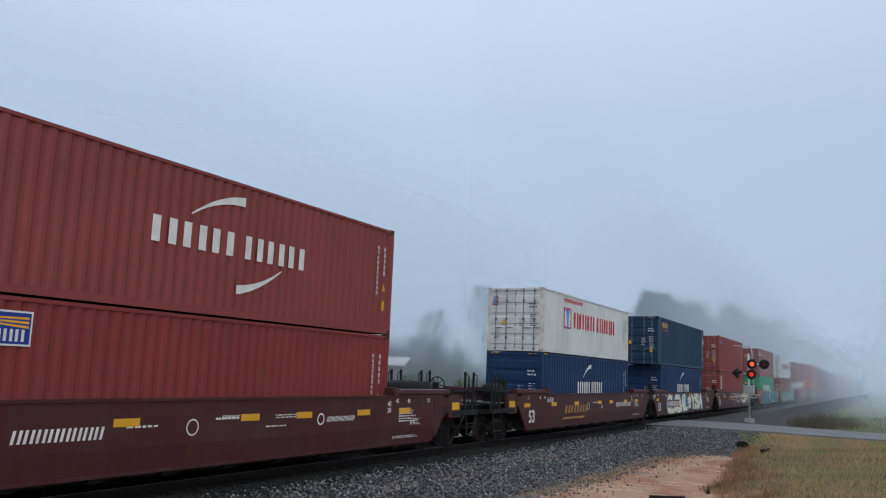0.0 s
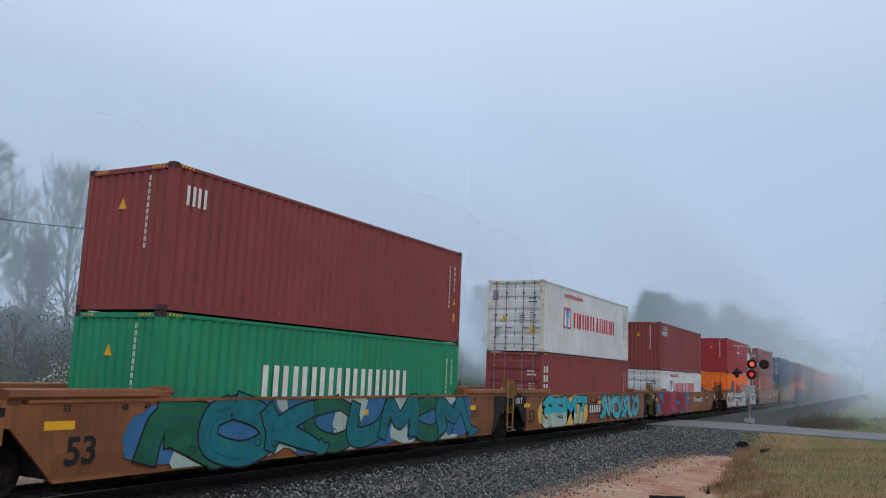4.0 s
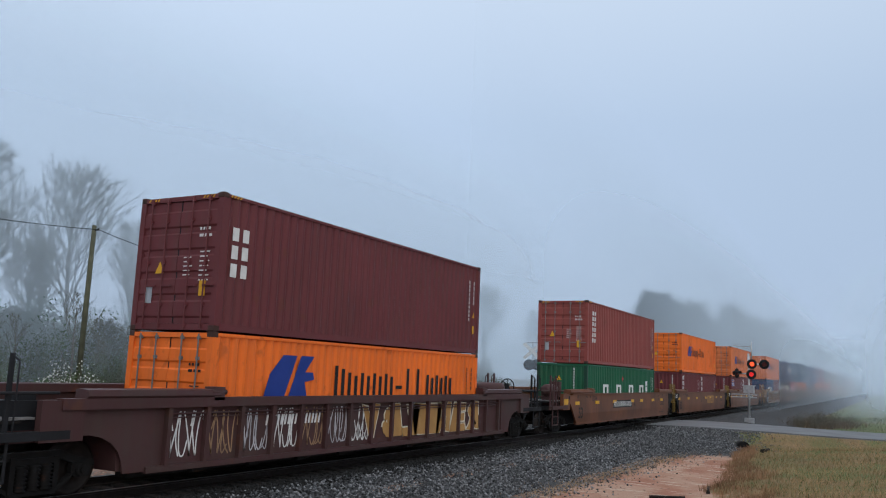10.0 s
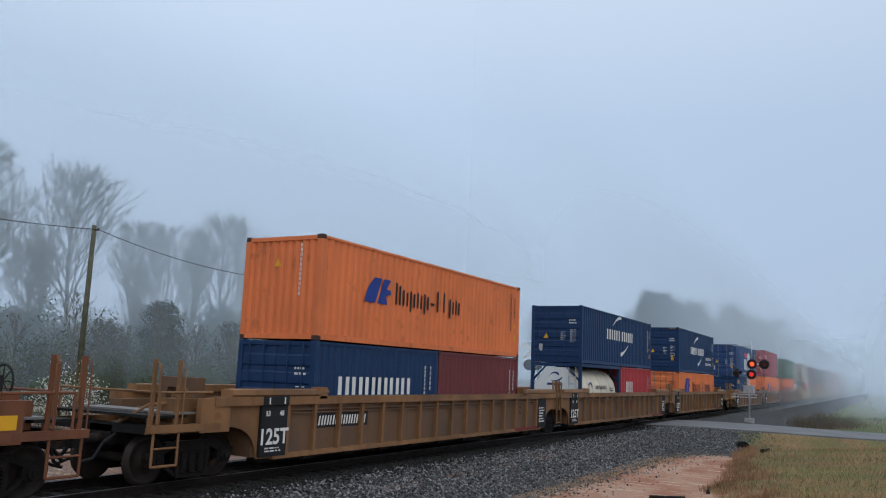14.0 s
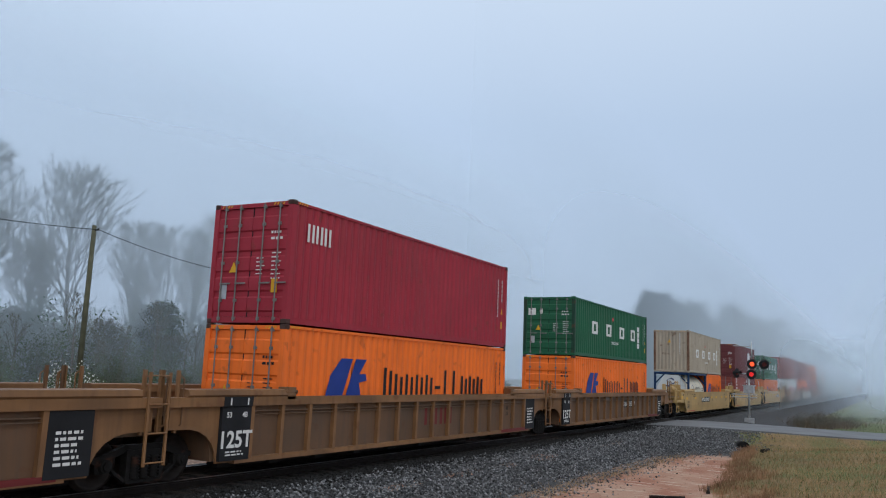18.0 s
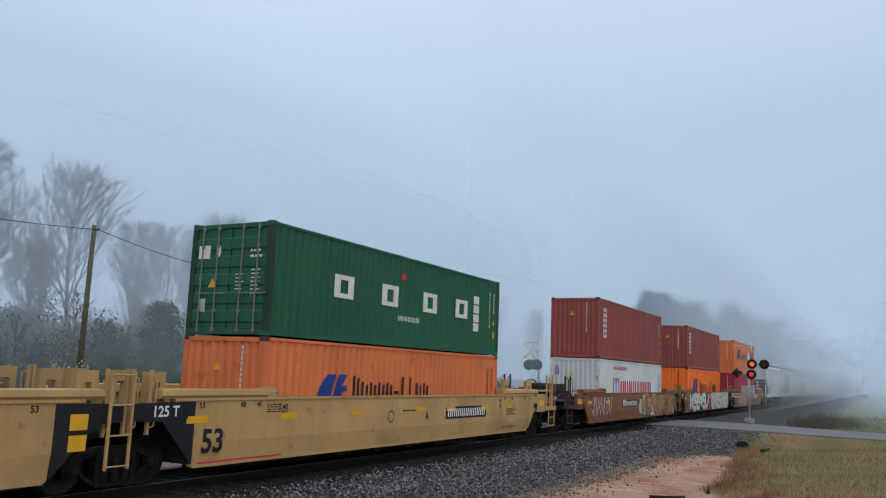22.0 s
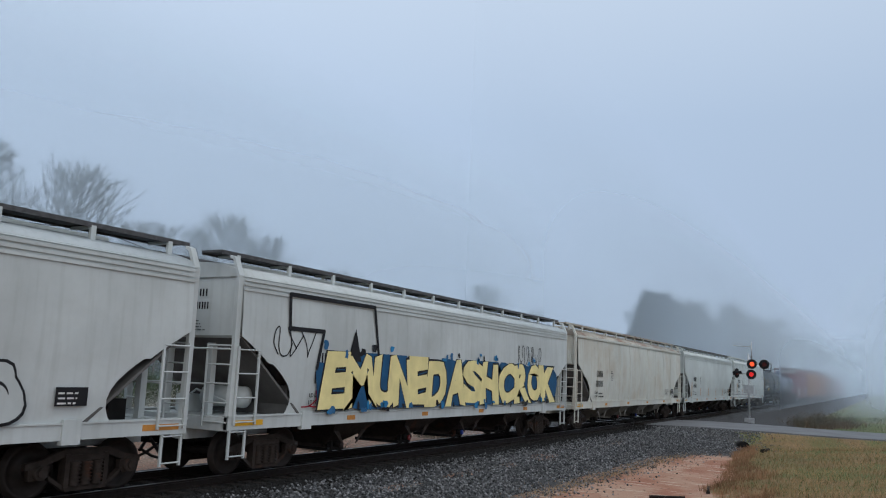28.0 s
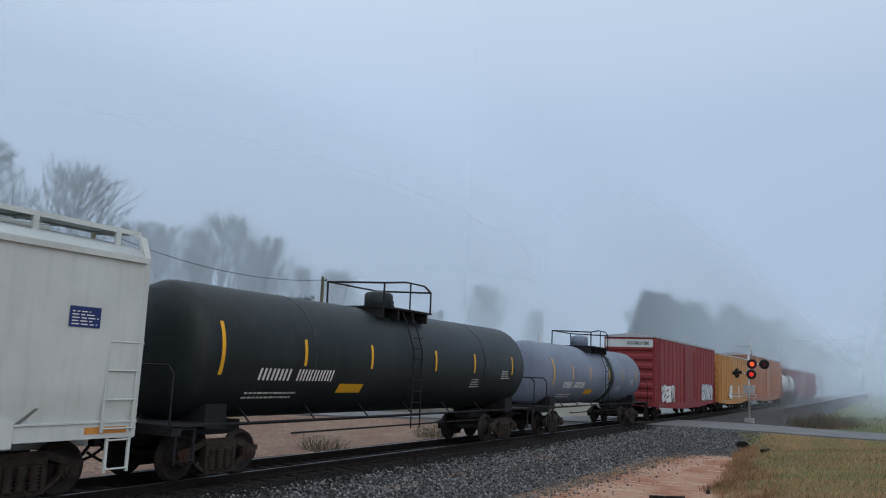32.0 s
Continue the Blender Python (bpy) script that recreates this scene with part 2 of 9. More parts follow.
def rod(bm, a, b, r, n=8, r2=None):
    a, b = Vector(a), Vector(b)
    d = (b - a).normalized()
    u = d.orthogonal().normalized()
    w = d.cross(u)
    r2 = r if r2 is None else r2
    ra = [bm.verts.new(a + (u * math.cos(i * math.tau / n) + w * math.sin(i * math.tau / n)) * r) for i in range(n)]
    rb = [bm.verts.new(b + (u * math.cos(i * math.tau / n) + w * math.sin(i * math.tau / n)) * r2) for i in range(n)]
    for i in range(n):
        f = bm.faces.new((ra[i], ra[(i + 1) % n], rb[(i + 1) % n], rb[i]))
        f.smooth = n > 6
    bm.faces.new(ra[::-1])
    bm.faces.new(rb)


def pipe(bm, pts, r, n=6):
    for a, b in zip(pts, pts[1:]):
        rod(bm, a, b, r, n)


def slab(bm, outline, axis, lo, hi):
    """A plate of any outline, given in the two other axes, from lo to hi along the axis."""
    def at(p, q):
        return (q, p[0], p[1]) if axis == "x" else (p[0], q, p[1]) if axis == "y" else (p[0], p[1], q)
    a, b = [bm.verts.new(at(p, lo)) for p in outline], [bm.verts.new(at(p, hi)) for p in outline]
    for i in range(len(a)):
        j = (i + 1) % len(a)
        bm.faces.new((a[i], a[j], b[j], b[i]))
    bm.faces.new(a[::-1])
    bm.faces.new(b)


def lathe(bm, profile, centre, axis="x", n=20):
    """Rings (along the axis, radius) round the axis through the centre."""
    rings = []
    for s, r in profile:
        ring = []
        for i in range(n):
            c, d = math.cos(i * math.tau / n) * r, math.sin(i * math.tau / n) * r
            p = (s, c, d) if axis == "x" else (c, s, d) if axis == "y" else (c, d, s)
            ring.append(bm.verts.new(Vector(p) + Vector(centre)))
        rings.append(ring)
    for a, b in zip(rings, rings[1:]):
        for i in range(n):
            f = bm.faces.new((a[i], a[(i + 1) % n], b[(i + 1) % n], b[i]))
            f.smooth = True
    bm.faces.new(rings[0][::-1])
    bm.faces.new(rings[-1])


MESHES = {}


def part(name, bm, material, parent, label=""):
    me = bpy.data.meshes.new(name)
    bmesh.ops.recalc_face_normals(bm, faces=bm.faces)
    bm.to_mesh(me)
    bm.free()
    me.materials.append(material)
    ob = new(name, me)
    ob.parent = parent
    if label:
        ob["label"] = label
    return ob


def shared(name, key, make, material, parent, at=None, label=""):
    """A part on a mesh that all alike parts share; the paint is the object's own."""
    if key not in MESHES:
        bm = bmesh.new()
        make(bm)
        me = bpy.data.meshes.new(name)
        bmesh.ops.recalc_face_normals(bm, faces=bm.faces)
        bm.to_mesh(me)
        bm.free()
        me.materials.append(None)
        MESHES[key] = me
    ob = new(name, MESHES[key])
    ob.material_slots[0].link = "OBJECT"
    ob.material_slots[0].material = material
    ob.parent = parent
    if at is not None:
        ob.matrix_basis = at
    if label:
        ob["label"] = label
    return ob


def raw(name, verts, faces, material, parent=None):
    me = bpy.data.meshes.new(name)
    me.from_pydata(verts, [], faces)
    me.materials.append(material)
    ob = new(name, me)
    ob.parent = parent
    return ob


def empty(name, m, **tags):
    ob = new(name)
    ob.matrix_basis = m
    ob.empty_display_size = 0.3
    return tagged(ob, **tags)


# ---- train: positions along the line (metres ahead of the camera at the start) ----
TRACK_X = -13.165
RUN = [(0, 0.0), (4, 81.72), (8, 163.44), (12, 246.04), (16, 328.64), (20, 411.24), (24, 493.84), (28, 576.44), (32, 659.04)]
ROLLING, WHEELS = [], []  # (thing, x, y, z) that go along; wheelsets that turn


def rolling(name, y, z=0.0, **tags):
    ob = empty(name, pose(TRACK_X, y, z), **tags)
    ROLLING.append((ob, y, z))
    return ob


# ---- running gear ----
def truck(parent, y, steel=None):
    """A two-axle truck: bolster with two cast side frames, springs and turning wheelsets."""
    steel = steel or STEEL_DARK

    def bolster(bm):
        box(bm, -1.05, 1.05, -0.22, 0.22, 0.42, 0.72)
        rod(bm, (0, 0, 0.70), (0, 0, 0.86), 0.28, 14)
        for s in (-1, 1):
            rod(bm, (-0.8, s * 0.52, 0.40), (0.8, s * 0.52, 0.40), 0.05, 8)
    b = shared("truck", "bolster", bolster, steel, parent, pose(0, y, 0), "grimy steel two-axle truck")

    def frame_plate(bm):
        slab(bm, [(-1.14, 0.60), (-0.80, 0.67), (-0.44, 0.80), (0.44, 0.80), (0.80, 0.67), (1.14, 0.60), (1.14, 0.50), (0.78, 0.55), (0.42, 0.68), (-0.42, 0.68), (-0.78, 0.55), (-1.14, 0.50)], "x", -0.055, 0.055)
        for s in (-1, 1):
            slab(bm, [(s * 1.08, 0.50), (s * 0.70, 0.56), (s * 0.70, 0.40), (s * 0.78, 0.33), (s * 1.06, 0.33)], "x", -0.05, 0.05)
            slab(bm, [(s * 0.74, 0.42), (s * 0.70, 0.32), (s * 0.40, 0.12), (s * 0.36, 0.20), (s * 0.44, 0.22)], "x", -0.045, 0.06)
            rod(bm, (-0.07, s * 0.89, 0.457), (0.13, s * 0.89, 0.457), 0.12, 14)
            rod(bm, (0.13, s * 0.89, 0.457), (0.16, s * 0.89, 0.457), 0.075, 10)
            slab(bm, [(s * 0.34, 0.15), (s * 0.43, 0.15), (s * 0.43, 0.72), (s * 0.34, 0.72)], "x", -0.085, 0.085)
        box(bm, -0.092, 0.092, -0.41, 0.41, 0.115, 0.185)
        box(bm, -0.088, 0.088, -0.35, 0.35, 0.60, 0.70)
        # added plate behind the springs keeps the gaps between them dark
        box(bm, -0.05, -0.02, -0.36, 0.36, 0.17, 0.62)
    def spring(bm):
        lathe(bm, [(0.18 + k * 0.03, 0.118 if k % 2 else 0.066) for k in range(15)], (0, 0, 0), "z", 10)
    for s in (-1, 1):
        shared("side_frame", "side_frame", frame_plate, steel, b, pose(s * 1.0, 0, 0))
        for k in (-0.225, 0, 0.225):
            shared("coil_spring", "spring", spring, steel, b, pose(s * 1.05, k, 0))

    def wheelset(bm):
        rod(bm, (-1.02, 0, 0), (1.02, 0, 0), 0.085, 10)
        for s in (-1, 1):
            lathe(bm, [(s * 0.66, 0.455), (s * 0.675, 0.485), (s * 0.70, 0.485), (s * 0.705, 0.457), (s * 0.80, 0.450), (s * 0.80, 0.385), (s * 0.745, 0.36), (s * 0.745, 0.18), (s * 0.82, 0.15)], (0, 0, 0), "x", 28)
    for s in (-1, 1):
        w = shared("wheelset", "wheelset", wheelset, WHEEL_STEEL, b, pose(0, s * 0.89, 0.457))
        WHEELS.append((w, s * 0.89))
    return b


def coupler(parent, y, out):
    def make(bm):
        rod(bm, (0, -0.5, 0.84), (0, 0.42, 0.84), 0.10, 8)
        box(bm, -0.17, 0.17, 0.36, 0.62, 0.70, 0.99)
        box(bm, -0.28, 0.28, -0.75, -0.45, 0.68, 1.0)
        rod(bm, (0.35, 0.2, 0.80), (0.22, 0.55, 0.52), 0.035, 6)
        pipe(bm, [(0.3, 0.0, 0.62), (0.3, 0.3, 0.46), (0.25, 0.55, 0.40)], 0.03)
    shared("coupler", "coupler", make, STEEL_DARK, parent, pose(0, y, 0, 0, 0, 0 if out > 0 else 180))


def ladder(parent, x, y, z0, z1, width, material, name="ladder"):
    """A ladder in the side's plane, stiles along z, rungs along y."""
    def make(bm):
        for s in (-1, 1):
            box(bm, -0.02, 0.02, s * width / 2 - 0.025, s * width / 2 + 0.025, 0, z1 - z0)
        k = max(2, round((z1 - z0) / 0.38))
        for i in range(k):
            h = 0.06 + i * (z1 - z0 - 0.12) / (k - 1)
            rod(bm, (0.02, -width / 2, h), (0.02, width / 2, h), 0.016, 6)
    return shared(name, ("ladder", round(z1 - z0, 2), round(width, 2)), make, material, parent, pose(x, y, z0))


# ---- painted marks ----
def plot(bm, quads, x, face="side"):
    for q in quads:
        bm.faces.new([bm.verts.new((x, s, t) if face == "side" else (s, x, t)) for s, t in q])


def rect(s0, t0, s1, t1, lean=0.0):
    return [(s0, t0), (s1, t0), (s1 + lean, t1), (s0 + lean, t1)]


def stroke_pairs(s0, t0, s1, t1, n, lean=0.0, weight=0.33):
    """Lettering of n characters, drawn as pairs of plain upright bars."""
    out, p = [], (s1 - s0) / n
    for i in range(n):
        a, w = s0 + i * p, p * 0.78
        out += [rect(a, t0, a + w * weight, t1, lean), rect(a + w * (1 - weight), t0, a + w, t1, lean)]
    return out


def stacked_bars(s0, t0, s1, t1, n):
    """Lettering that reads downward: n plain blocks."""
    out, p = [], (t1 - t0) / n
    for i in range(n):
        b = t0 + i * p
        out += [rect(s0, b, s0 + (s1 - s0) * 0.38, b + p * 0.74), rect(s0 + (s1 - s0) * 0.62, b, s1, b + p * 0.74)]
    return out


def lines(s0, t0, s1, t1, n, fill=0.5, seed=1):
    """Rows of small print too fine to read: short bars of uneven length."""
    rng, out, p = random.Random(seed), [], (t1 - t0) / n
    for i in range(n):
        s, end = s0, s1 - (s1 - s0) * rng.uniform(0.0, 0.35)
        while s < end:
            w = min(rng.uniform(0.05, 0.16), max(0.03, end - s))
            out.append(rect(s, t0 + i * p, s + w, t0 + i * p + p * fill))
            s += w + 0.035
    return out


def arc(s0, t0, s1, t1, lift, thick):
    """A tapering swoosh between two points."""
    out, k = [], 10
    pts = []
    for i in range(k + 1):
        f = i / k
        bow = 4 * f * (1 - f) * lift
        pts.append((s0 + (s1 - s0) * f, t0 + (t1 - t0) * f + bow, thick * (0.15 + 0.85 * f)))
    for (a, b, w), (c, d, v) in zip(pts, pts[1:]):
        out.append([(a, b - w / 2), (c, d - v / 2), (c, d + v / 2), (a, b + w / 2)])
    return out


def ring(s, t, r0, r1, n=16):
    out = []
    for i in range(n):
        a, b = i * math.tau / n, (i + 1) * math.tau / n
        out.append([(s + r0 * math.cos(a), t + r0 * math.sin(a)), (s + r1 * math.cos(a), t + r1 * math.sin(a)), (s + r1 * math.cos(b), t + r1 * math.sin(b)), (s + r0 * math.cos(b), t + r0 * math.sin(b))])
    return out


def paint(name, key, quads, material, parent, x, face="side", at=None, label=""):
    """Painted marks: large shapes are parts of their own, small print stays one part."""
    def span(q):
        return (max(p[0] for p in q) - min(p[0] for p in q)) * (max(p[1] for p in q) - min(p[1] for p in q))
    if name in ("logo_lettering", "logo_column", "ruled_bar", "warning_label", "yellow_label", "logo") and min(span(q) for q in quads) > 0.012:
        for i, q in enumerate(quads):
            shared("lettering_bar" if name == "logo_lettering" else name, (key, i), lambda bm: plot(bm, [q], x, face), material, parent, at, label)
        return None

    def make(bm):
        plot(bm, quads, x, face)
        bmesh.ops.remove_doubles(bm, verts=bm.verts, dist=0.002)
    ob = shared(name, key, make, material, parent, at, label)
    return tagged(ob, kind="stuff") if len(quads) > 4 and not name.startswith(("logo", "roundel", "globe")) else ob


FONTS = {}


def words(name, text, size, material, parent, at):
    """Readable writing, in the built-in font, lying in the side's plane and centred on its place."""
    if text not in FONTS:
        cu = bpy.data.curves.new("writing", "FONT")
        cu.body, cu.size, cu.align_x, cu.align_y, cu.offset = text, 1.0, "CENTER", "CENTER", 0.025
        ob = bpy.data.objects.new("writing", cu)
        me = bpy.data.meshes.new_from_object(ob)
        bpy.data.objects.remove(ob)
        me.materials.clear()
        me.materials.append(None)
        FONTS[text] = me
    ob = new(name, FONTS[text])
    ob.material_slots[0].link = "OBJECT"
    ob.material_slots[0].material = material
    ob.parent = parent
    ob.matrix_basis = at @ Matrix.Rotation(radians(90), 4, "Z") @ Matrix.Rotation(radians(90), 4, "X") @ Matrix.Diagonal((size, size, size, 1))
    return ob


# ---- containers ----
POSTS = {BEIGE.name: RUSTY_POST, WHITE.name: STAINED_POST, GREEN.name: GREEN_POST}
FEET40, FEET20, FEET45, HC, STD, HALF = 12.192, 6.058, 13.716, 2.896, 2.591, 1.219


def wave(bm, length, z0, z1, depth, pitch, put):
    n = max(2, round(length / pitch))
    p, pts = length / n, []
    for i in range(n):
        a = -length / 2 + i * p
        pts += [(a, 0), (a + p * 0.26, 0), (a + p * 0.5, -depth), (a + p * 0.76, -depth)]
    pts.append((length / 2, 0))
    lo, hi = [bm.verts.new(put(s, d, z0)) for s, d in pts], [bm.verts.new(put(s, d, z1)) for s, d in pts]
    for i in range(len(pts) - 1):
        bm.faces.new((lo[i], lo[i + 1], hi[i + 1], hi[i]))


def container(y, z, length, h, colour, label, end="door", marks=(), trim=None):
    """A corrugated shipping container; the end that faces down the line has doors or a plain corrugated wall."""
    c = rolling("shipping_container", y, z, label=label, category="shipping container", group="containers on the train")
    L, k = length / 2, (round(length, 1), round(h, 2))
    dark = trim or colour

    def rails(bm):
        for s in (-1, 1):
            box(bm, s * 1.213 - 0.05, s * 1.213, -L + 0.16, L - 0.16, 0.02, 0.16) if s > 0 else box(bm, -1.213, -1.163, -L + 0.16, L - 0.16, 0.02, 0.16)
            box(bm, s * 1.19 - 0.03, s * 1.19 + 0.023, -L + 0.16, L - 0.16, h - 0.09, h - 0.025)
        for e in (-1, 1):
            ya, yb = (L - 0.12, L - 0.006) if e > 0 else (-L + 0.006, -L + 0.12)
            box(bm, -1.075, 1.075, ya, yb, 0.02, 0.15)
            box(bm, -1.075, 1.075, ya, yb, h - 0.13, h - 0.03)
        for i in range(int(length / 1.0)):
            box(bm, -1.16, 1.16, -L + 0.5 + i, -L + 0.6 + i, 0.03, 0.14)
    shared("frame", ("frame", k), rails, dark, c)
    for e in (-1, 1):
        for s in (-1, 1):
            shared("corner_post", ("post", k[1]), lambda bm: box(bm, -0.145, 0.0, -0.145, 0.0, 0.115, h - 0.115), POSTS.get(colour.name, dark), c, pose(s * 1.214, e * (L - 0.004), 0, 0, 0, {(1, 1): 0, (-1, 1): 90, (-1, -1): 180, (1, -1): 270}[(s, e)]))
    for s in (-1, 1):
        shared("side_panel", ("side", k), lambda bm: wave(bm, length - 0.3, 0.155, h - 0.085, 0.036, 0.278, lambda a, d, t: (1.200 + d, a, t)), colour, c, pose(0, 0, 0, 0, 0, 0 if s > 0 else 180))
    shared("roof_panel", ("roof", k), lambda bm: box(bm, -1.19, 1.19, -L + 0.1, L - 0.1, h - 0.05, h - 0.02), colour, c)
    shared("floor", ("floor", k), lambda bm: box(bm, -1.16, 1.16, -L + 0.12, L - 0.12, 0.141, 0.165), BLACK, c)
    shared("end_panel", ("end", k[1]), lambda bm: wave(bm, 2.16, 0.149, h - 0.129, 0.045, 0.24, lambda a, d, t: (-a, d, t)), colour, c, pose(0, L - 0.02, 0))
    if end == "door":
        def leaf(bm):
            # five shallow pressed panels, one below the other
            n, line = 5, [(0.045, 0.16), (0.045, h - 0.14), (0.0, h - 0.14)]
            for i in reversed(range(n)):
                z0, z1 = 0.27 + i * (h - 0.5) / n, 0.27 + (i + 1) * (h - 0.5) / n - 0.11
                line += [(0.0, z1), (-0.026, z1 - 0.04), (-0.026, z0 + 0.04), (0.0, z0)]
            slab(bm, line + [(0.0, 0.16)], "x", -0.565, 0.565)
        def bar(bm):
            rod(bm, (0, 0, 0.05), (0, 0, h - 0.05), 0.017, 6)
            for z0 in (0.12, 0.55, h * 0.5, h - 0.55, h - 0.13):
                box(bm, -0.045, 0.045, 0.0, 0.05, z0 - 0.035, z0 + 0.035)
            box(bm, -0.02, 0.30, -0.02, 0.005, 0.93, 0.965)
        for s in (-1, 1):
            d = shared("door", ("leaf", k[1]), leaf, colour, c, pose(s * 0.572, -L + 0.045, 0))
            for q in (0.35, 0.95, 1.6, h - 0.4):
                shared("hinge", "doorhinge", lambda bm: (box(bm, -0.07, 0.07, -0.012, 0.02, -0.05, 0.05), rod(bm, (0.06, -0.015, -0.06), (0.06, -0.015, 0.06), 0.016, 6)), colour, d, pose(s * 0.53, -0.004, q, 0, 0, 0))
            shared("gasket", ("gasket", k[1]), lambda bm: box(bm, -0.009, 0.009, -0.006, 0.03, 0.15, h - 0.13), BLACK, d, pose(-s * 0.566, 0, 0))
            for q in (-0.2, 0.27):
                shared("locking_bar", ("bar", k[1]), bar, BAR_STEEL if colour not in (NAVY, MAROON_DARK) else colour, d, pose(q * s, -0.06, 0))
        paint("door_lettering", ("doortext", k), lines(0.60, h * 0.68, 0.98, h * 0.78, 2, 0.42, 3) + lines(0.66, h * 0.36, 0.96, h * 0.60, 7, 0.28, 4) + lines(0.2, h * 0.40, 0.46, h * 0.56, 5, 0.26, 5), INK if colour in (WHITE, ORANGE, ORANGE_DULL, BEIGE) else CHALK, c, -L + 0.012, "end")
        paint("warning_label", ("doorwarn", k), [[(-0.62, h * 0.42), (-0.36, h * 0.42), (-0.49, h * 0.51)]] + ([rect(0.70, h * 0.25, 0.88, h * 0.36)] if h > 2.7 else []), AMBER, c, -L + 0.010, "end")
        if colour is GREEN:
            paint("door_sign", ("doorsign", k), [rect(-0.98, h * 0.68, -0.62, h * 0.80)], CHALK, c, -L + 0.006, "end")
            paint("door_disc", ("doordisc", k), [blob(random.Random(5), -0.36, h * 0.745, 0.07, 0.13, 14, 0.0)], CHALK, c, -L + 0.006, "end")
        paint("data_plate", ("doorplate", k), [rect(-0.85, h * 0.2, -0.66, h * 0.32)], STEEL_GALV, c, -L + 0.011, "end")
    else:
        shared("end_panel", ("end", k[1]), None, colour, c, pose(0, -L + 0.02, 0, 0, 0, 180))
        paint("warning_label", ("endwarn", k), [[(-0.25, h * 0.70), (-0.02, h * 0.70), (-0.135, h * 0.78)]], AMBER, c, -L + 0.010, "end")
        paint("end_lettering", ("endtext", k), stacked_bars(0.56, h * 0.42, 0.62, h * 0.93, 11), CHALK if colour is not ORANGE else INK, c, -L + 0.008, "end")
    def casting(bm):
        box(bm, -0.162, 0, -0.178, 0, -0.059, 0.059)
        bmesh.ops.bevel(bm, geom=list(bm.edges), offset=0.012, segments=1, affect="EDGES")
        box(bm, -0.10, -0.058, -0.01, 0.0025, -0.03, 0.03)
    for e in (-1, 1):
        ye = L if e > 0 else -L
        for s in (-1, 1):
            for t in (0.059, h - 0.059):
                rz = {(1, 1): 0, (-1, 1): 90, (-1, -1): 180, (1, -1): 270}[(s, e)]
                m = pose(s * 1.219, ye, t, 0, 0, rz)
                shared("corner_casting", "casting", casting, CASTING_PALE if colour is WHITE else dark if colour in (NAVY, SLATE, BLUE, GREEN, BEIGE) else CASTING, c, m)
    # identity rows near the far end, as plain bars
    paint("id_lettering", ("id", k), stacked_bars(L - 0.78, h * 0.36, L - 0.71, h * 0.83, 10) + stacked_bars(L - 0.46, h * 0.55, L - 0.39, h * 0.83, 5), INK if colour in (WHITE, ORANGE, ORANGE_DULL) else CHALK, c, 1.207)
    paint("yellow_label", ("idlab", k), [rect(L - 0.48, h * 0.22, L - 0.36, h * 0.31), [(L - 0.5, h * 0.40), (L - 0.34, h * 0.40), (L - 0.42, h * 0.47)]], AMBER, c, 1.208)
    if h > 2.7:
        haz = []
        for i in range(4):
            haz += [[(-L + 0.2 + i * 0.09, h - 0.085), (-L + 0.24 + i * 0.09, h - 0.085), (-L + 0.28 + i * 0.09, h - 0.03), (-L + 0.24 + i * 0.09, h - 0.03)]]
        paint("hazard_stripes", ("haz", k), haz, AMBER, c, 1.2165)
        for q in (-1.0, 0.62):
            paint("hazard_stripes", ("hazend", k, q), [[(q + i * 0.09, h - 0.10), (q + 0.04 + i * 0.09, h - 0.10), (q + 0.08 + i * 0.09, h - 0.045), (q + 0.04 + i * 0.09, h - 0.045)] for i in range(4)], AMBER, c, -L + 0.0025, "end")
    for mark in marks:
        mark(c, L, h, k)
    return c


def mark_swoosh(material, big=True):
    """Shipping line's mark: six block characters between two swooshes."""
    def go(c, L, h, k):
        s0 = -L + 3.75
        w = 4.7 if big else 3.55
        s0 = s0 if big else -L + 4.3
        b, t = (1.28, 1.78)
        q = stroke_pairs(s0, b, s0 + w * 0.5, t, 3) + stroke_pairs(s0 + w * 0.54, b, s0 + w, t, 3)
        paint("logo_lettering", ("cma", big, k), q, material, c, 1.207)
        u = arc(s0 + w * 0.20, t + 0.18, s0 + w * 0.52, t + 0.70, 0.12, 0.2)
        d = [] if not big else arc(s0 + w * 0.80, b - 0.12, s0 + w * 0.50, b - 0.68, -0.10, 0.2)
        paint("logo_swoosh", ("cmas", big, k), u, material, c, 1.2075)
        if d:
            paint("logo_swoosh", ("cmad", big, k), d, material, c, 1.2075)
    return go


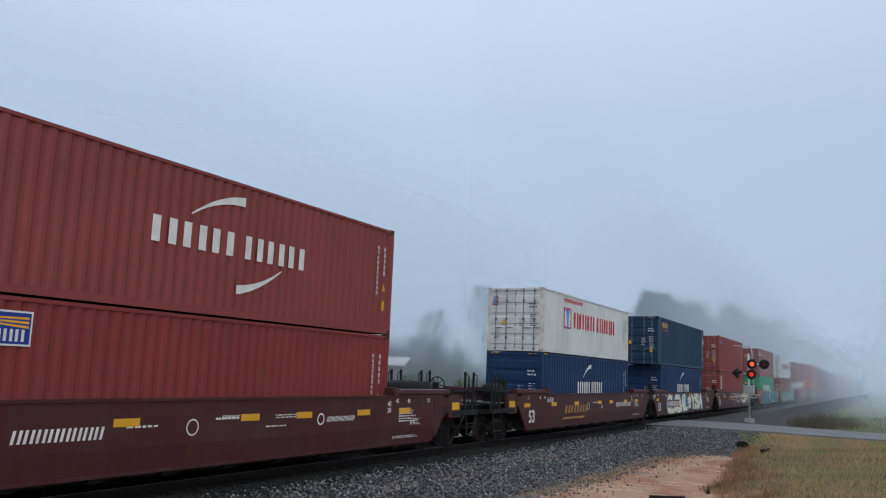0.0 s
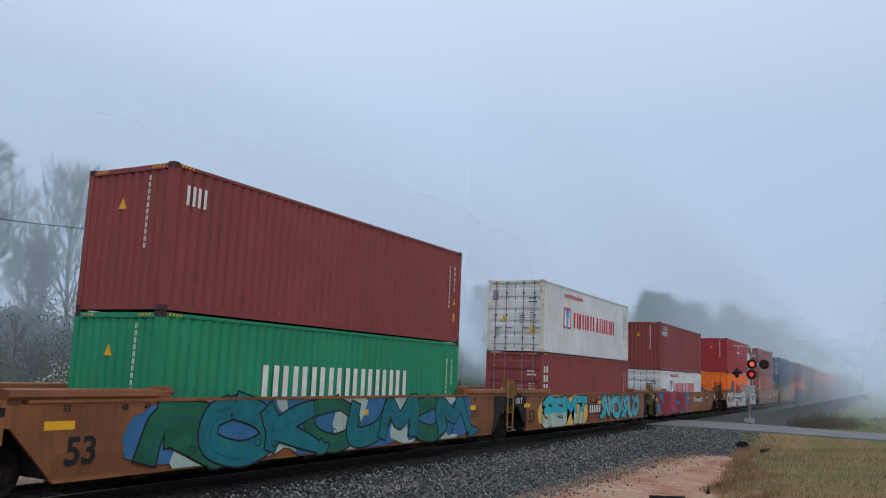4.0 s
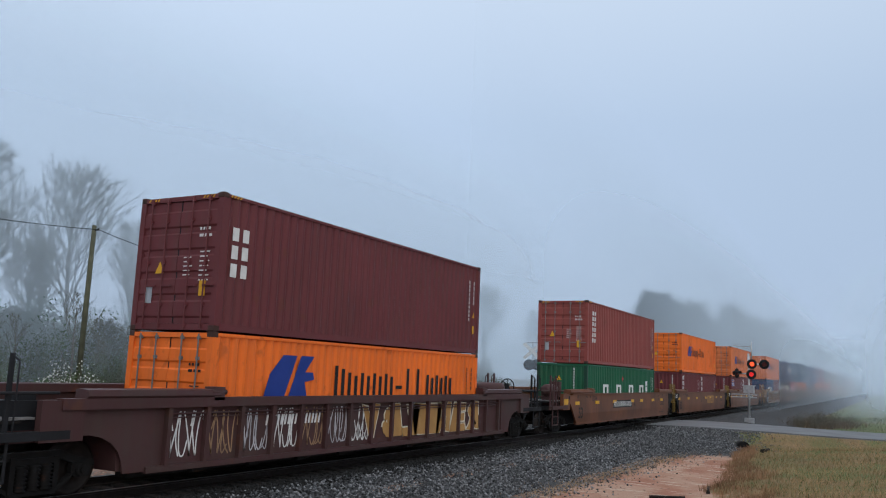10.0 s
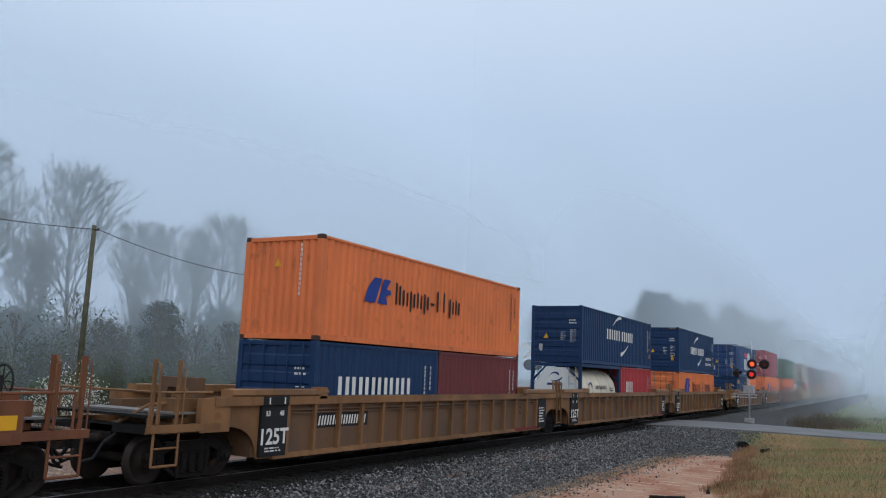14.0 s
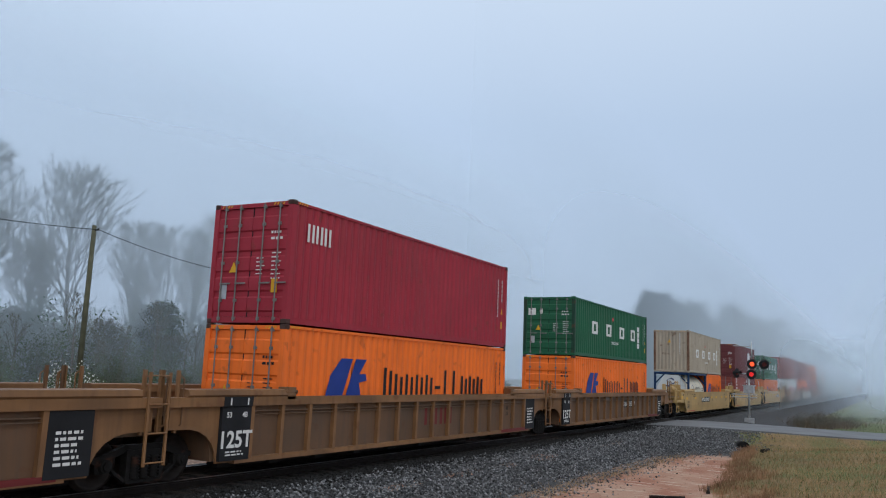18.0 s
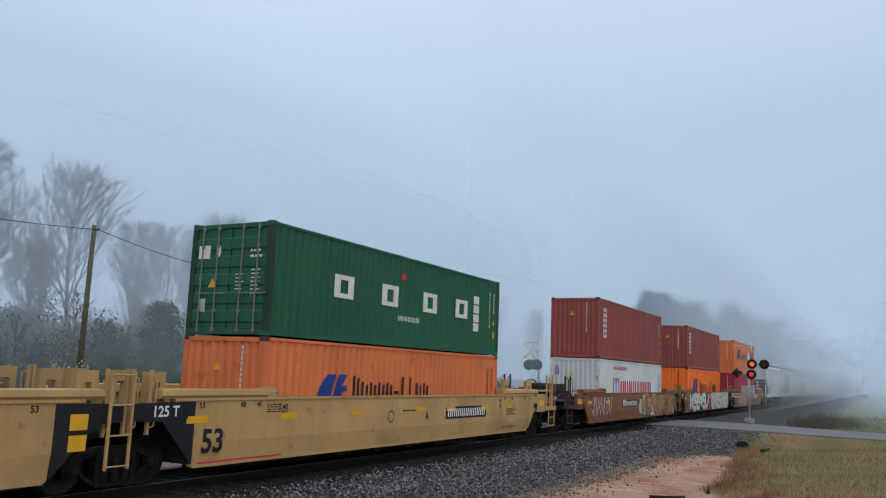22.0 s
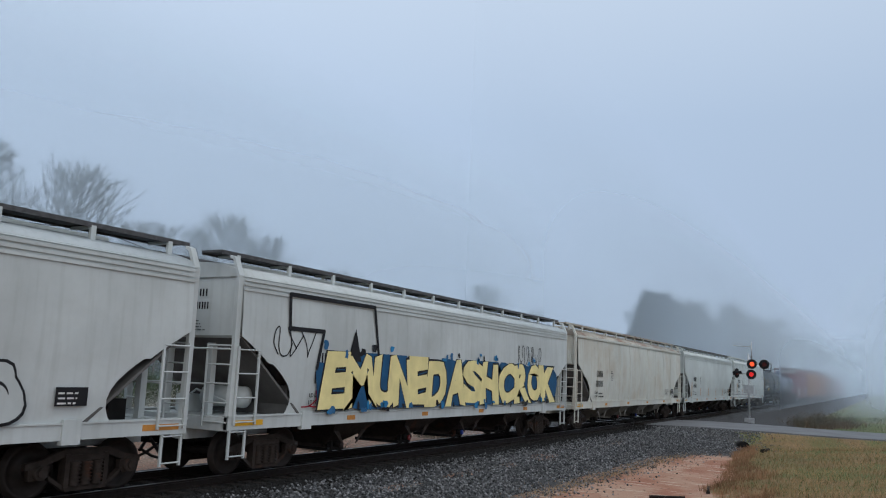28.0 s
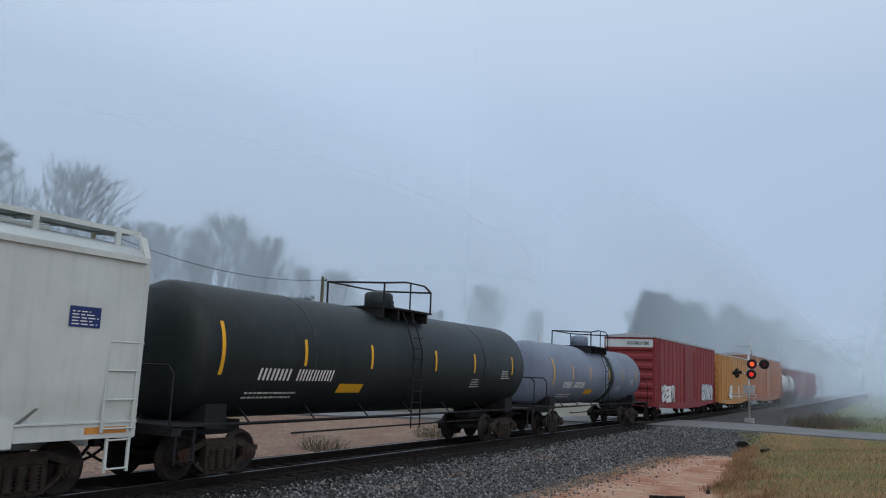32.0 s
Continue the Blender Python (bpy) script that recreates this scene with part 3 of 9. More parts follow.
def mark_block(c, L, h, k):
    """Red square mark with blue and white shapes, red block lettering and a web line as bars."""
    s = -L + 2.4
    paint("logo_panel", ("ymp", k), [rect(s, 1.12, s + 0.95, 1.99)], LOGO_RED, c, 1.207)
    paint("logo_white", ("ymw", k), [[(s + 0.12, 1.18), (s + 0.83, 1.18), (s + 0.83, 1.92), (s + 0.475, 1.54), (s + 0.12, 1.92)]], CHALK, c, 1.2085)
    paint("logo_blue", ("ymb", k), [[(s + 0.36, 1.12), (s + 0.59, 1.12), (s + 0.59, 1.54), (s + 0.80, 1.94), (s + 0.58, 1.94), (s + 0.475, 1.70), (s + 0.37, 1.94), (s + 0.15, 1.94), (s + 0.36, 1.54)]], SKYBLUE, c, 1.2095)
    paint("logo_lettering", ("yml", k), stroke_pairs(s + 1.3, 1.20, s + 4.3, 1.87, 4) + stroke_pairs(s + 4.55, 1.20, s + 7.45, 1.87, 4), LOGO_RED, c, 1.207)
    paint("web_lettering", ("ymweb", k), stroke_pairs(s + 0.02, min(2.42, h - 0.36), s + 2.45, min(2.58, h - 0.20), 16), LOGO_RED, c, 1.207)
    paint("logo_panel", ("ymdoor", k), [rect(-0.98, h * 0.72, -0.76, h * 0.86)], LOGO_RED, c, -L + 0.013, "end")
    paint("logo_blue", ("ymdoorb", k), [[(-0.93, h * 0.73), (-0.81, h * 0.73), (-0.78, h * 0.85), (-0.96, h * 0.85)]], SKYBLUE, c, -L + 0.0115, "end")


def mark_sail(big):
    """Blue twin-blade mark and dark lettering."""
    def go(c, L, h, k):
        if big:
            s, a, b, hl, wl = -L + 1.66, 1.27, 2.2, 0.62, 6.3
            t0 = 1.26
            ls = -L + 4.25
        else:
            s, a, b = -L + 1.95, 1.12, 1.80
            ls, wl, hl, t0 = -L + 3.47, 4.0, 0.50, 1.17
        if L < 4:
            s, a, b, ls, wl, hl, t0 = -L + 0.55, 1.25, 1.9, -L + 2.0, 3.4, 0.5, 1.27
        w = (b - a) * 1.9
        q = [[(s, a), (s + w * 0.40, a), (s + w * 0.62, b), (s + w * 0.34, b), (s + w * 0.10, a + (b - a) * 0.55)],
             [(s + w * 0.48, a), (s + w * 0.86, a), (s + w * 0.80, a + (b - a) * 0.36), (s + w, a + (b - a) * 0.42), (s + w * 0.97, a + (b - a) * 0.60), (s + w * 0.80, a + (b - a) * 0.60), (s + w * 0.98, b), (s + w * 0.70, b)]]
        paint("logo", ("hls", big, k), q, LOGO_BLUE, c, 1.207)
        q, rng = [], random.Random(5)
        n = 10 if not big or L < 4 else 11
        p = wl / n
        for i in range(n):
            up = 0.0 if i in (0, 6, 7) else 0.16
            dn = 0.14 if i in (2, 4, 8) else 0.0
            if i == 5:
                q.append(rect(ls + i * p, t0 + hl * 0.3, ls + i * p + p * 0.6, t0 + hl * 0.45))
                continue
            q.append(rect(ls + i * p, t0 - dn, ls + i * p + p * 0.24, t0 + hl * 1.22 - up))
            if i not in (6, 7):
                q.append(rect(ls + i * p + p * 0.50, t0, ls + i * p + p * 0.74, t0 + hl * 1.10 - up))
        paint("logo_lettering", ("hll", big, k), q, INK, c, 1.207)
    return go


def mark_spaced(c, L, h, k):
    """Four wide-spaced white characters, a ruled bar and a web line."""
    q = []
    for s in (2.44, 4.62, 6.86, 8.92):
        q += [rect(-L + s, 1.1, -L + s + 0.26, 1.68), rect(-L + s + 0.58, 1.1, -L + s + 0.84, 1.68), rect(-L + s + 0.26, 1.1, -L + s + 0.58, 1.22), rect(-L + s + 0.26, 1.56, -L + s + 0.58, 1.68)]
    paint("logo_lettering", ("ual", k), q, CHALK, c, 1.207)
    paint("ruled_bar", ("uab", k), [rect(-L + 10.2, 0.74 + i * 0.3, -L + 10.6, 1.0 + i * 0.3) for i in range(4)], CHALK, c, 1.207)
    paint("web_lettering", ("uaw", k), stroke_pairs(-L + 5.5, 0.74, -L + 6.7, 0.88, 8), CHALK, c, 1.207)
    paint("hazard_diamond", ("uah", k), [[(-L + 5.55, 1.98), (-L + 5.7, 1.85), (-L + 5.85, 1.98), (-L + 5.7, 2.12)]], LOGO_RED, c, 1.208)


def mark_wing(big):
    def go(c, L, h, k):
        s, w, a, b = (-L + 4.45, 3.0, 0.69, 1.71) if big else (-L + 0.25, 1.15, 1.80, 2.2)
        q = stroke_pairs(s, a, s + w * 1.06, b, 3, 0.06 * w, 0.36)
        paint("logo_lettering", ("wingbars", big, k), q, CHALK, c, 1.207)
        t = b + (b - a) * 0.35
        m = s + w / 2
        paint("logo_wing", ("wingred", big, k), [[(m - w * 0.2, t - (b - a) * 0.2), (m + w * 0.2, t - (b - a) * 0.2), (m + w * 0.35, t), (m + w * 0.5, t + (b - a) * 0.22), (m - w * 0.5, t + (b - a) * 0.22), (m - w * 0.35, t)]], LOGO_RED, c, 1.207)
    return go


def mark_column(n, s0, w, t0, t1, material=CHALK):
    def go(c, L, h, k):
        paint("logo_column", ("col", n, s0, t0, k), stacked_bars(-L + s0, t0, -L + s0 + w, t1, n), material, c, 1.207)
    return go


def mark_row(n, s0, s1, t0, t1, material=CHALK, lean=0.0, name="logo_lettering"):
    def go(c, L, h, k):
        paint(name, ("row", n, s0, s1, t0, t1, lean, k), stroke_pairs(-L + s0, t0, -L + s1, t1, n, lean), material, c, 1.2073)
    return go


def mark_sign(s0, t0):
    """Blue sign with a white border, yellow rays and plain white bars."""
    def go(c, L, h, k):
        s = -L + s0
        paint("sign_border", ("bs", s0, k), [rect(s, t0, s + 1.36, t0 + 0.55)], CHALK, c, 1.207)
        paint("sign_panel", ("bp", s0, k), [rect(s + 0.03, t0 + 0.03, s + 1.33, t0 + 0.52)], LOGO_BLUE, c, 1.208)
        for i in range(3):
            paint("sign_ray", ("br", s0, k, i), [[(s + 0.3, t0 + 0.36 + i * 0.03), (s + 1.3, t0 + 0.28 + i * 0.07), (s + 1.3, t0 + 0.32 + i * 0.07), (s + 0.3, t0 + 0.375 + i * 0.03)]], SEA_YELLOW, c, 1.209)
        paint("sign_lettering", ("bl", s0, k), stroke_pairs(s + 0.1, t0 + 0.07, s + 1.28, t0 + 0.26, 6), CHALK, c, 1.209)
    return go


def mark_roundel(s, t):
    def go(c, L, h, k):
        paint("roundel", ("rnd", s, k), ring(-L + s, t, 0.0, 0.2), SKYBLUE, c, 1.207)
    return go


def mark_globe(c, L, h, k):
    paint("globe_logo", ("globe", k), ring(-L + 6.0, 2.28, 0.17, 0.22) + [[(-L + 5.9, 2.15), (-L + 6.1, 2.2), (-L + 6.02, 2.45)]], CHALK, c, 1.207)


def mark_words(text, s, t, size):
    def go(c, L, h, k):
        words("lettering", text, size, CHALK, c, pose(1.2075, -L + s, t))
    return go


def mark_ends45(c, L, h, k):
    words("length_mark", "45", 0.5, CHALK, c, pose(1.222, L - 0.35, 2.0))
    for e in (-1, 1):
        shared("mid_post", ("mid", k), lambda bm: box(bm, 1.15, 1.216, -0.09, 0.09, 0.05, h - 0.04), SLATE, c, pose(0, e * 6.0, 0))
        shared("plain_panel", ("plain45", k), lambda bm: box(bm, 1.195, 1.2045, -0.38, 0.38, 0.16, h - 0.09), SLATE, c, pose(0, e * 6.44, 0))


def tank_container(y, z, label):
    """A white cylinder in a 20-foot frame."""
    c = rolling("tank_container", y, z, label=label, category="tank container", group="containers on the train")
    L, h = FEET20 / 2, STD
    def rails(bm):
        for s in (-1, 1):
            for t in (0.08, h - 0.08):
                box(bm, s * 1.14 - 0.07, s * 1.14 + 0.07, -L, L, t - 0.07, t + 0.07)
            for e in (-1, 1):
                box(bm, s * 1.14 - 0.07, s * 1.14 + 0.07, e * (L - 0.08) - 0.07, e * (L - 0.08) + 0.07, 0.1, h - 0.1)
                rod(bm, (s * 0.55, e * (L - 0.08), 0.1), (s * 1.12, e * (L - 0.08), 0.75), 0.05)
                rod(bm, (s * 0.45, e * (L - 0.08), h - 0.1), (s * 1.12, e * (L - 0.08), h - 0.8), 0.05)
        for e in (-1, 1):
            for t in (0.08, h - 0.08):
                box(bm, -1.07, 1.07, e * (L - 0.08) - 0.07, e * (L - 0.08) + 0.07, t - 0.07, t + 0.07)
    shared("frame", "tankframe", rails, NAVY, c)
    shared("tank", "tankbarrel", lambda bm: lathe(bm, [(-2.75, 0.2), (-2.72, 0.7), (-2.6, 1.0), (-2.45, 1.12), (2.45, 1.12), (2.6, 1.0), (2.72, 0.7), (2.75, 0.2)], (0, 0, 1.3), "y", 32), TANK_CREAM, c)
    def end_plate(bm):
        out = [(-0.98, 0.16), (0.98, 0.16), (1.02, 1.55), (0.50, 2.38), (-0.50, 2.38), (-1.02, 1.55)]
        slab(bm, [(p, q) for p, q in out], "y", -L + 0.05, -L + 0.09)
    shared("end_plate", "tankend", end_plate, WHITE, c, label="white end plate with cut corners")
    shared("ladder", "tankladder", lambda bm: [rod(bm, (q, -L + 0.02, 0.2), (q, -L + 0.02, 2.4), 0.018, 6) for q in (0.62, 0.95)] + [rod(bm, (0.62, -L + 0.02, 0.4 + i * 0.32), (0.95, -L + 0.02, 0.4 + i * 0.32), 0.014, 6) for i in range(6)], STEEL_GALV, c)
    paint("logo", "tankendlogo", arc(-0.35, 1.95, 0.15, 2.05, 0.14, 0.12) + arc(-0.25, 1.8, 0.3, 1.92, -0.08, 0.10) + [rect(-0.42, 1.58, 0.32, 1.68)], LOGO_NAVY, c, -L + 0.047, "end")
    paint("lettering", "tankendtext", lines(-0.6, 1.05, 0.35, 1.4, 2, 0.55) + lines(-0.7, 0.6, 0.2, 0.85, 4, 0.4), INK, c, -L + 0.046, "end")
    paint("warning_label", "tankwarn", [[(0.4, 1.0), (0.62, 1.0), (0.51, 1.22)]], AMBER, c, -L + 0.045, "end")
    for q in (-1.55, 0.1, 1.6):
        shared("band", ("tankband",), lambda bm: lathe(bm, [(-0.03, 1.122), (-0.03, 1.13), (0.03, 1.13), (0.03, 1.122)], (0, 0, 1.3), "y", 32), STEEL_GALV, c, pose(0, q, 0))
    paint("logo", "tanklogo", arc(-1.9, 1.35, -1.2, 1.5, 0.3, 0.16) + arc(-1.8, 1.1, -1.1, 1.35, -0.15, 0.12), LOGO_NAVY, c, 1.135)
    paint("lettering", "tanktext", stroke_pairs(-0.7, 1.45, 1.0, 1.62, 6) + lines(1.5, 1.1, 2.2, 1.6, 4, 0.4), INK, c, 1.135)
    return c


# ---- wagons ----
def blob(rng, s, t, rs, rt, n=18, rough=0.22):
    ph = [rng.random() * math.tau for _ in range(3)]
    out = []
    for i in range(n):
        a = i * math.tau / n
        k = 1 + rough * (math.sin(2 * a + ph[0]) * 0.5 + math.sin(3 * a + ph[1]) * 0.35 + math.sin(5 * a + ph[2]) * 0.25)
        c, d = math.cos(a), math.sin(a)
        out.append((s + rs * k * math.copysign(abs(c) ** 0.7, c), t + rt * k * math.copysign(abs(d) ** 0.7, d)))
    return out


def thick(p, q, w):
    """A fat stroke with chamfered ends."""
    a, b = Vector(p), Vector(q)
    d = (b - a).normalized() * w * 0.5
    m = Vector((-d.y, d.x))
    return [tuple(a - d + m * 0.5), tuple(a - d - m * 0.5), tuple(a - m), tuple(b - m), tuple(b + d - m * 0.5), tuple(b + d + m * 0.5), tuple(b + m), tuple(a + m)]


def rounded(pts, k=4):
    """A smooth line through the points."""
    out, n = [], len(pts)
    for i in range(n - 1):
        p0, p1, p2, p3 = (Vector(pts[max(0, min(n - 1, i + d))]) for d in (-1, 0, 1, 2))
        for j in range(k):
            t = j / k
            out.append(0.5 * (2 * p1 + (p2 - p0) * t + (2 * p0 - 5 * p1 + 4 * p2 - p3) * t * t + (3 * p1 - p0 - 3 * p2 + p3) * t ** 3))
    return out + [Vector(pts[-1])]


def ribbon(bm, pts, w, x, grow=0.0):
    """One connected fat line in the side's plane."""
    pts = [Vector(p) for p in pts]
    a, b = (pts[0] - pts[1]).normalized(), (pts[-1] - pts[-2]).normalized()
    pts[0], pts[-1] = pts[0] + a * (w * 0.35 + grow), pts[-1] + b * (w * 0.35 + grow)
    left, right = [], []
    for i, p in enumerate(pts):
        d = (pts[min(i + 1, len(pts) - 1)] - pts[max(i - 1, 0)]).normalized()
        m = Vector((-d.y, d.x)) * (w / 2 + grow)
        left.append(bm.verts.new((x, p.x + m.x, p.y + m.y)))
        right.append(bm.verts.new((x, p.x - m.x, p.y - m.y)))
    for i in range(len(pts) - 1):
        bm.faces.new((left[i], right[i], right[i + 1], left[i + 1]))


GLYPHS = {}


def glyph(ch, fat):
    """A fat letter form as plain geometry within a unit box of the unfattened letter."""
    if (ch, fat) not in GLYPHS:
        for f in (0.0, fat):
            cu = bpy.data.curves.new("spray", "FONT")
            cu.body, cu.size, cu.offset, cu.resolution_u = ch, 1.0, f, 3
            ob = bpy.data.objects.new("spray", cu)
            me = bpy.data.meshes.new_from_object(ob)
            bpy.data.objects.remove(ob)
            if f == 0.0:
                xs, ys = [v.co.x for v in me.vertices], [v.co.y for v in me.vertices]
                box_ = (min(xs), max(xs), min(ys), max(ys))
        GLYPHS[(ch, fat)] = (me, box_)
    return GLYPHS[(ch, fat)]


def letter_piece(parent, x, s0, s1, t0, t1, text, fills, edge, back=None, seed=1, turned=False, split=None, shine=True, rim=None):
    """A sprayed piece of fat outlined letter forms, side by side; turned ones are mirrored shapes without meaning."""
    rng, h = random.Random(seed), t1 - t0
    share = [{"I": 0.55, "M": 1.3, "W": 1.3}.get(c, 1.0) * rng.uniform(0.92, 1.1) for c in text]
    step = (s1 - s0) / sum(share)
    if back:
        n = max(4, int((s1 - s0) / 0.9))
        for i in range(n):
            c = blob(rng, s0 + (i + 0.5) * (s1 - s0) / n, t0 + h * (0.5 + 0.12 * rng.uniform(-1, 1)), (s1 - s0) / n * 0.75, h * 0.54, 20, 0.35)
            c = [(a, min(max(b, t0 - 0.03), t1 + 0.01)) for a, b in c]
            bm = bmesh.new()
            plot(bm, [c], x + 0.0006 * (i % 4))
            part("graffiti_cloud", bm, back, parent)
    s = s0
    for i, ch in enumerate(text):
        w = share[i] * step
        lean, drop, grow = rng.uniform(-0.16, 0.16) * w, rng.uniform(0, 0.05) * h, rng.uniform(1.0, 1.14)
        bend = (rng.uniform(0.02, 0.07), rng.random() * 6, rng.uniform(-0.35, 0.35), rng.uniform(0.03, 0.07))
        layers = [("graffiti_outline", edge, 0.094, 0.0), ("graffiti_letter", fills[i % len(fills)], 0.064, 0.0032)]
        if rim:
            layers.insert(0, ("graffiti_rim", rim, 0.112, -0.0016))
        fl = (-1 if rng.random() < 0.6 else 1, -1) if turned and rng.random() < 0.5 else (-1 if turned else 1, 1)
        for name, mat_, fat, d in layers:
            me, (x0, x1, y0, y1) = glyph(ch, fat * (0.6 if ch in "MW" else 1.0))
            bm = bmesh.new()
            bm.from_mesh(me)
            for v in bm.verts:
                a, b = (v.co.x - x0) / max(0.05, x1 - x0) - 0.5, (v.co.y - y0) / (y1 - y0) - 0.5
                a, b = a * fl[0] * 0.86 * grow, b * fl[1] * 0.84
                sw = bend[0] * math.sin(5.5 * b + bend[1])
                v.co = (x + 0.003 + d + 0.0004 * (i % 5), s + w * (0.5 + a * (1 + bend[2] * b) + sw) + lean * b, min(t1 + 0.012, max(t0 - 0.04, (t0 + t1) / 2 + h * b - drop + bend[3] * h * math.sin(5 * a + i))))
            if split and name == "graffiti_letter":
                lower = bm.copy()
                cut_ = (Vector((0, s, t0 + h * split)), Vector((0, 0.05, 1)))
                bmesh.ops.bisect_plane(bm, geom=bm.verts[:] + bm.edges[:] + bm.faces[:], plane_co=cut_[0], plane_no=cut_[1], clear_inner=True)
                bmesh.ops.bisect_plane(lower, geom=lower.verts[:] + lower.edges[:] + lower.faces[:], plane_co=cut_[0], plane_no=cut_[1], clear_outer=True)
                part("graffiti_letter", lower, SPRAY_PALE, parent)
            part(name, bm, mat_, parent)
        if shine:
            bm = bmesh.new()
            ribbon(bm, rounded([(s + w * 0.22, t0 + h * 0.55), (s + w * 0.24, t0 + h * 0.74), (s + w * 0.34, t0 + h * 0.84)], 3), 0.028, x + 0.009)
            part("graffiti_shine", bm, CHALK, parent)
        s += w


def swash(bm, pts, widths, x, grow=0.0):
    """A fat line whose width swells and tapers along it."""
    line = rounded(pts, 5)
    n = len(line) - 1
    a, b = (line[0] - line[1]).normalized(), (line[-1] - line[-2]).normalized()
    line[0], line[-1] = line[0] + a * grow, line[-1] + b * grow
    left, right = [], []
    for i, p in enumerate(line):
        d = (line[min(i + 1, n)] - line[max(i - 1, 0)]).normalized()
        f = i / n * (len(widths) - 1)
        k = min(int(f), len(widths) - 2)
        m = Vector((-d.y, d.x)) * (blend(widths[k], widths[k + 1], f - k) / 2 + grow)
        left.append(bm.verts.new((x + i * 0.00003, p.x + m.x, p.y + m.y)))
        right.append(bm.verts.new((x + i * 0.00003, p.x - m.x, p.y - m.y)))
    for i in range(n):
        bm.faces.new((left[i], right[i], right[i + 1], left[i + 1]))


STROKES = (
    (((0.40, 0.80), (0.02, 0.98), (-0.34, 0.74), (0.02, 0.52), (0.34, 0.28), (0.0, 0.04), (-0.46, 0.16)),),
    (((-0.42, 0.0), (-0.30, 0.5), (-0.12, 1.0)), ((-0.2, 0.92), (0.36, 0.84), (0.22, 0.52), (-0.2, 0.46)), ((-0.05, 0.50), (0.20, 0.26), (0.52, 0.02))),
    (((0.44, 0.96), (-0.18, 0.90), (-0.36, 0.5), (-0.22, 0.10), (0.46, 0.06)), ((-0.30, 0.5), (0.02, 0.56), (0.34, 0.52))),
    (((0.0, 0.96), (-0.38, 0.72), (-0.36, 0.26), (0.04, 0.05), (0.40, 0.30), (0.36, 0.74), (0.0, 0.96)),),
    (((-0.36, 1.0), (-0.26, 0.5), (-0.40, 0.0)), ((0.46, 0.98), (0.06, 0.66), (-0.22, 0.48)), ((-0.16, 0.52), (0.16, 0.30), (0.50, 0.0))),
    (((-0.42, 1.0), (-0.34, 0.34), (-0.02, 0.06), (0.32, 0.34), (0.42, 1.0)),),
    (((-0.44, 0.0), (-0.30, 0.86), (0.0, 0.42), (0.26, 0.94), (0.44, 0.0)),),
)


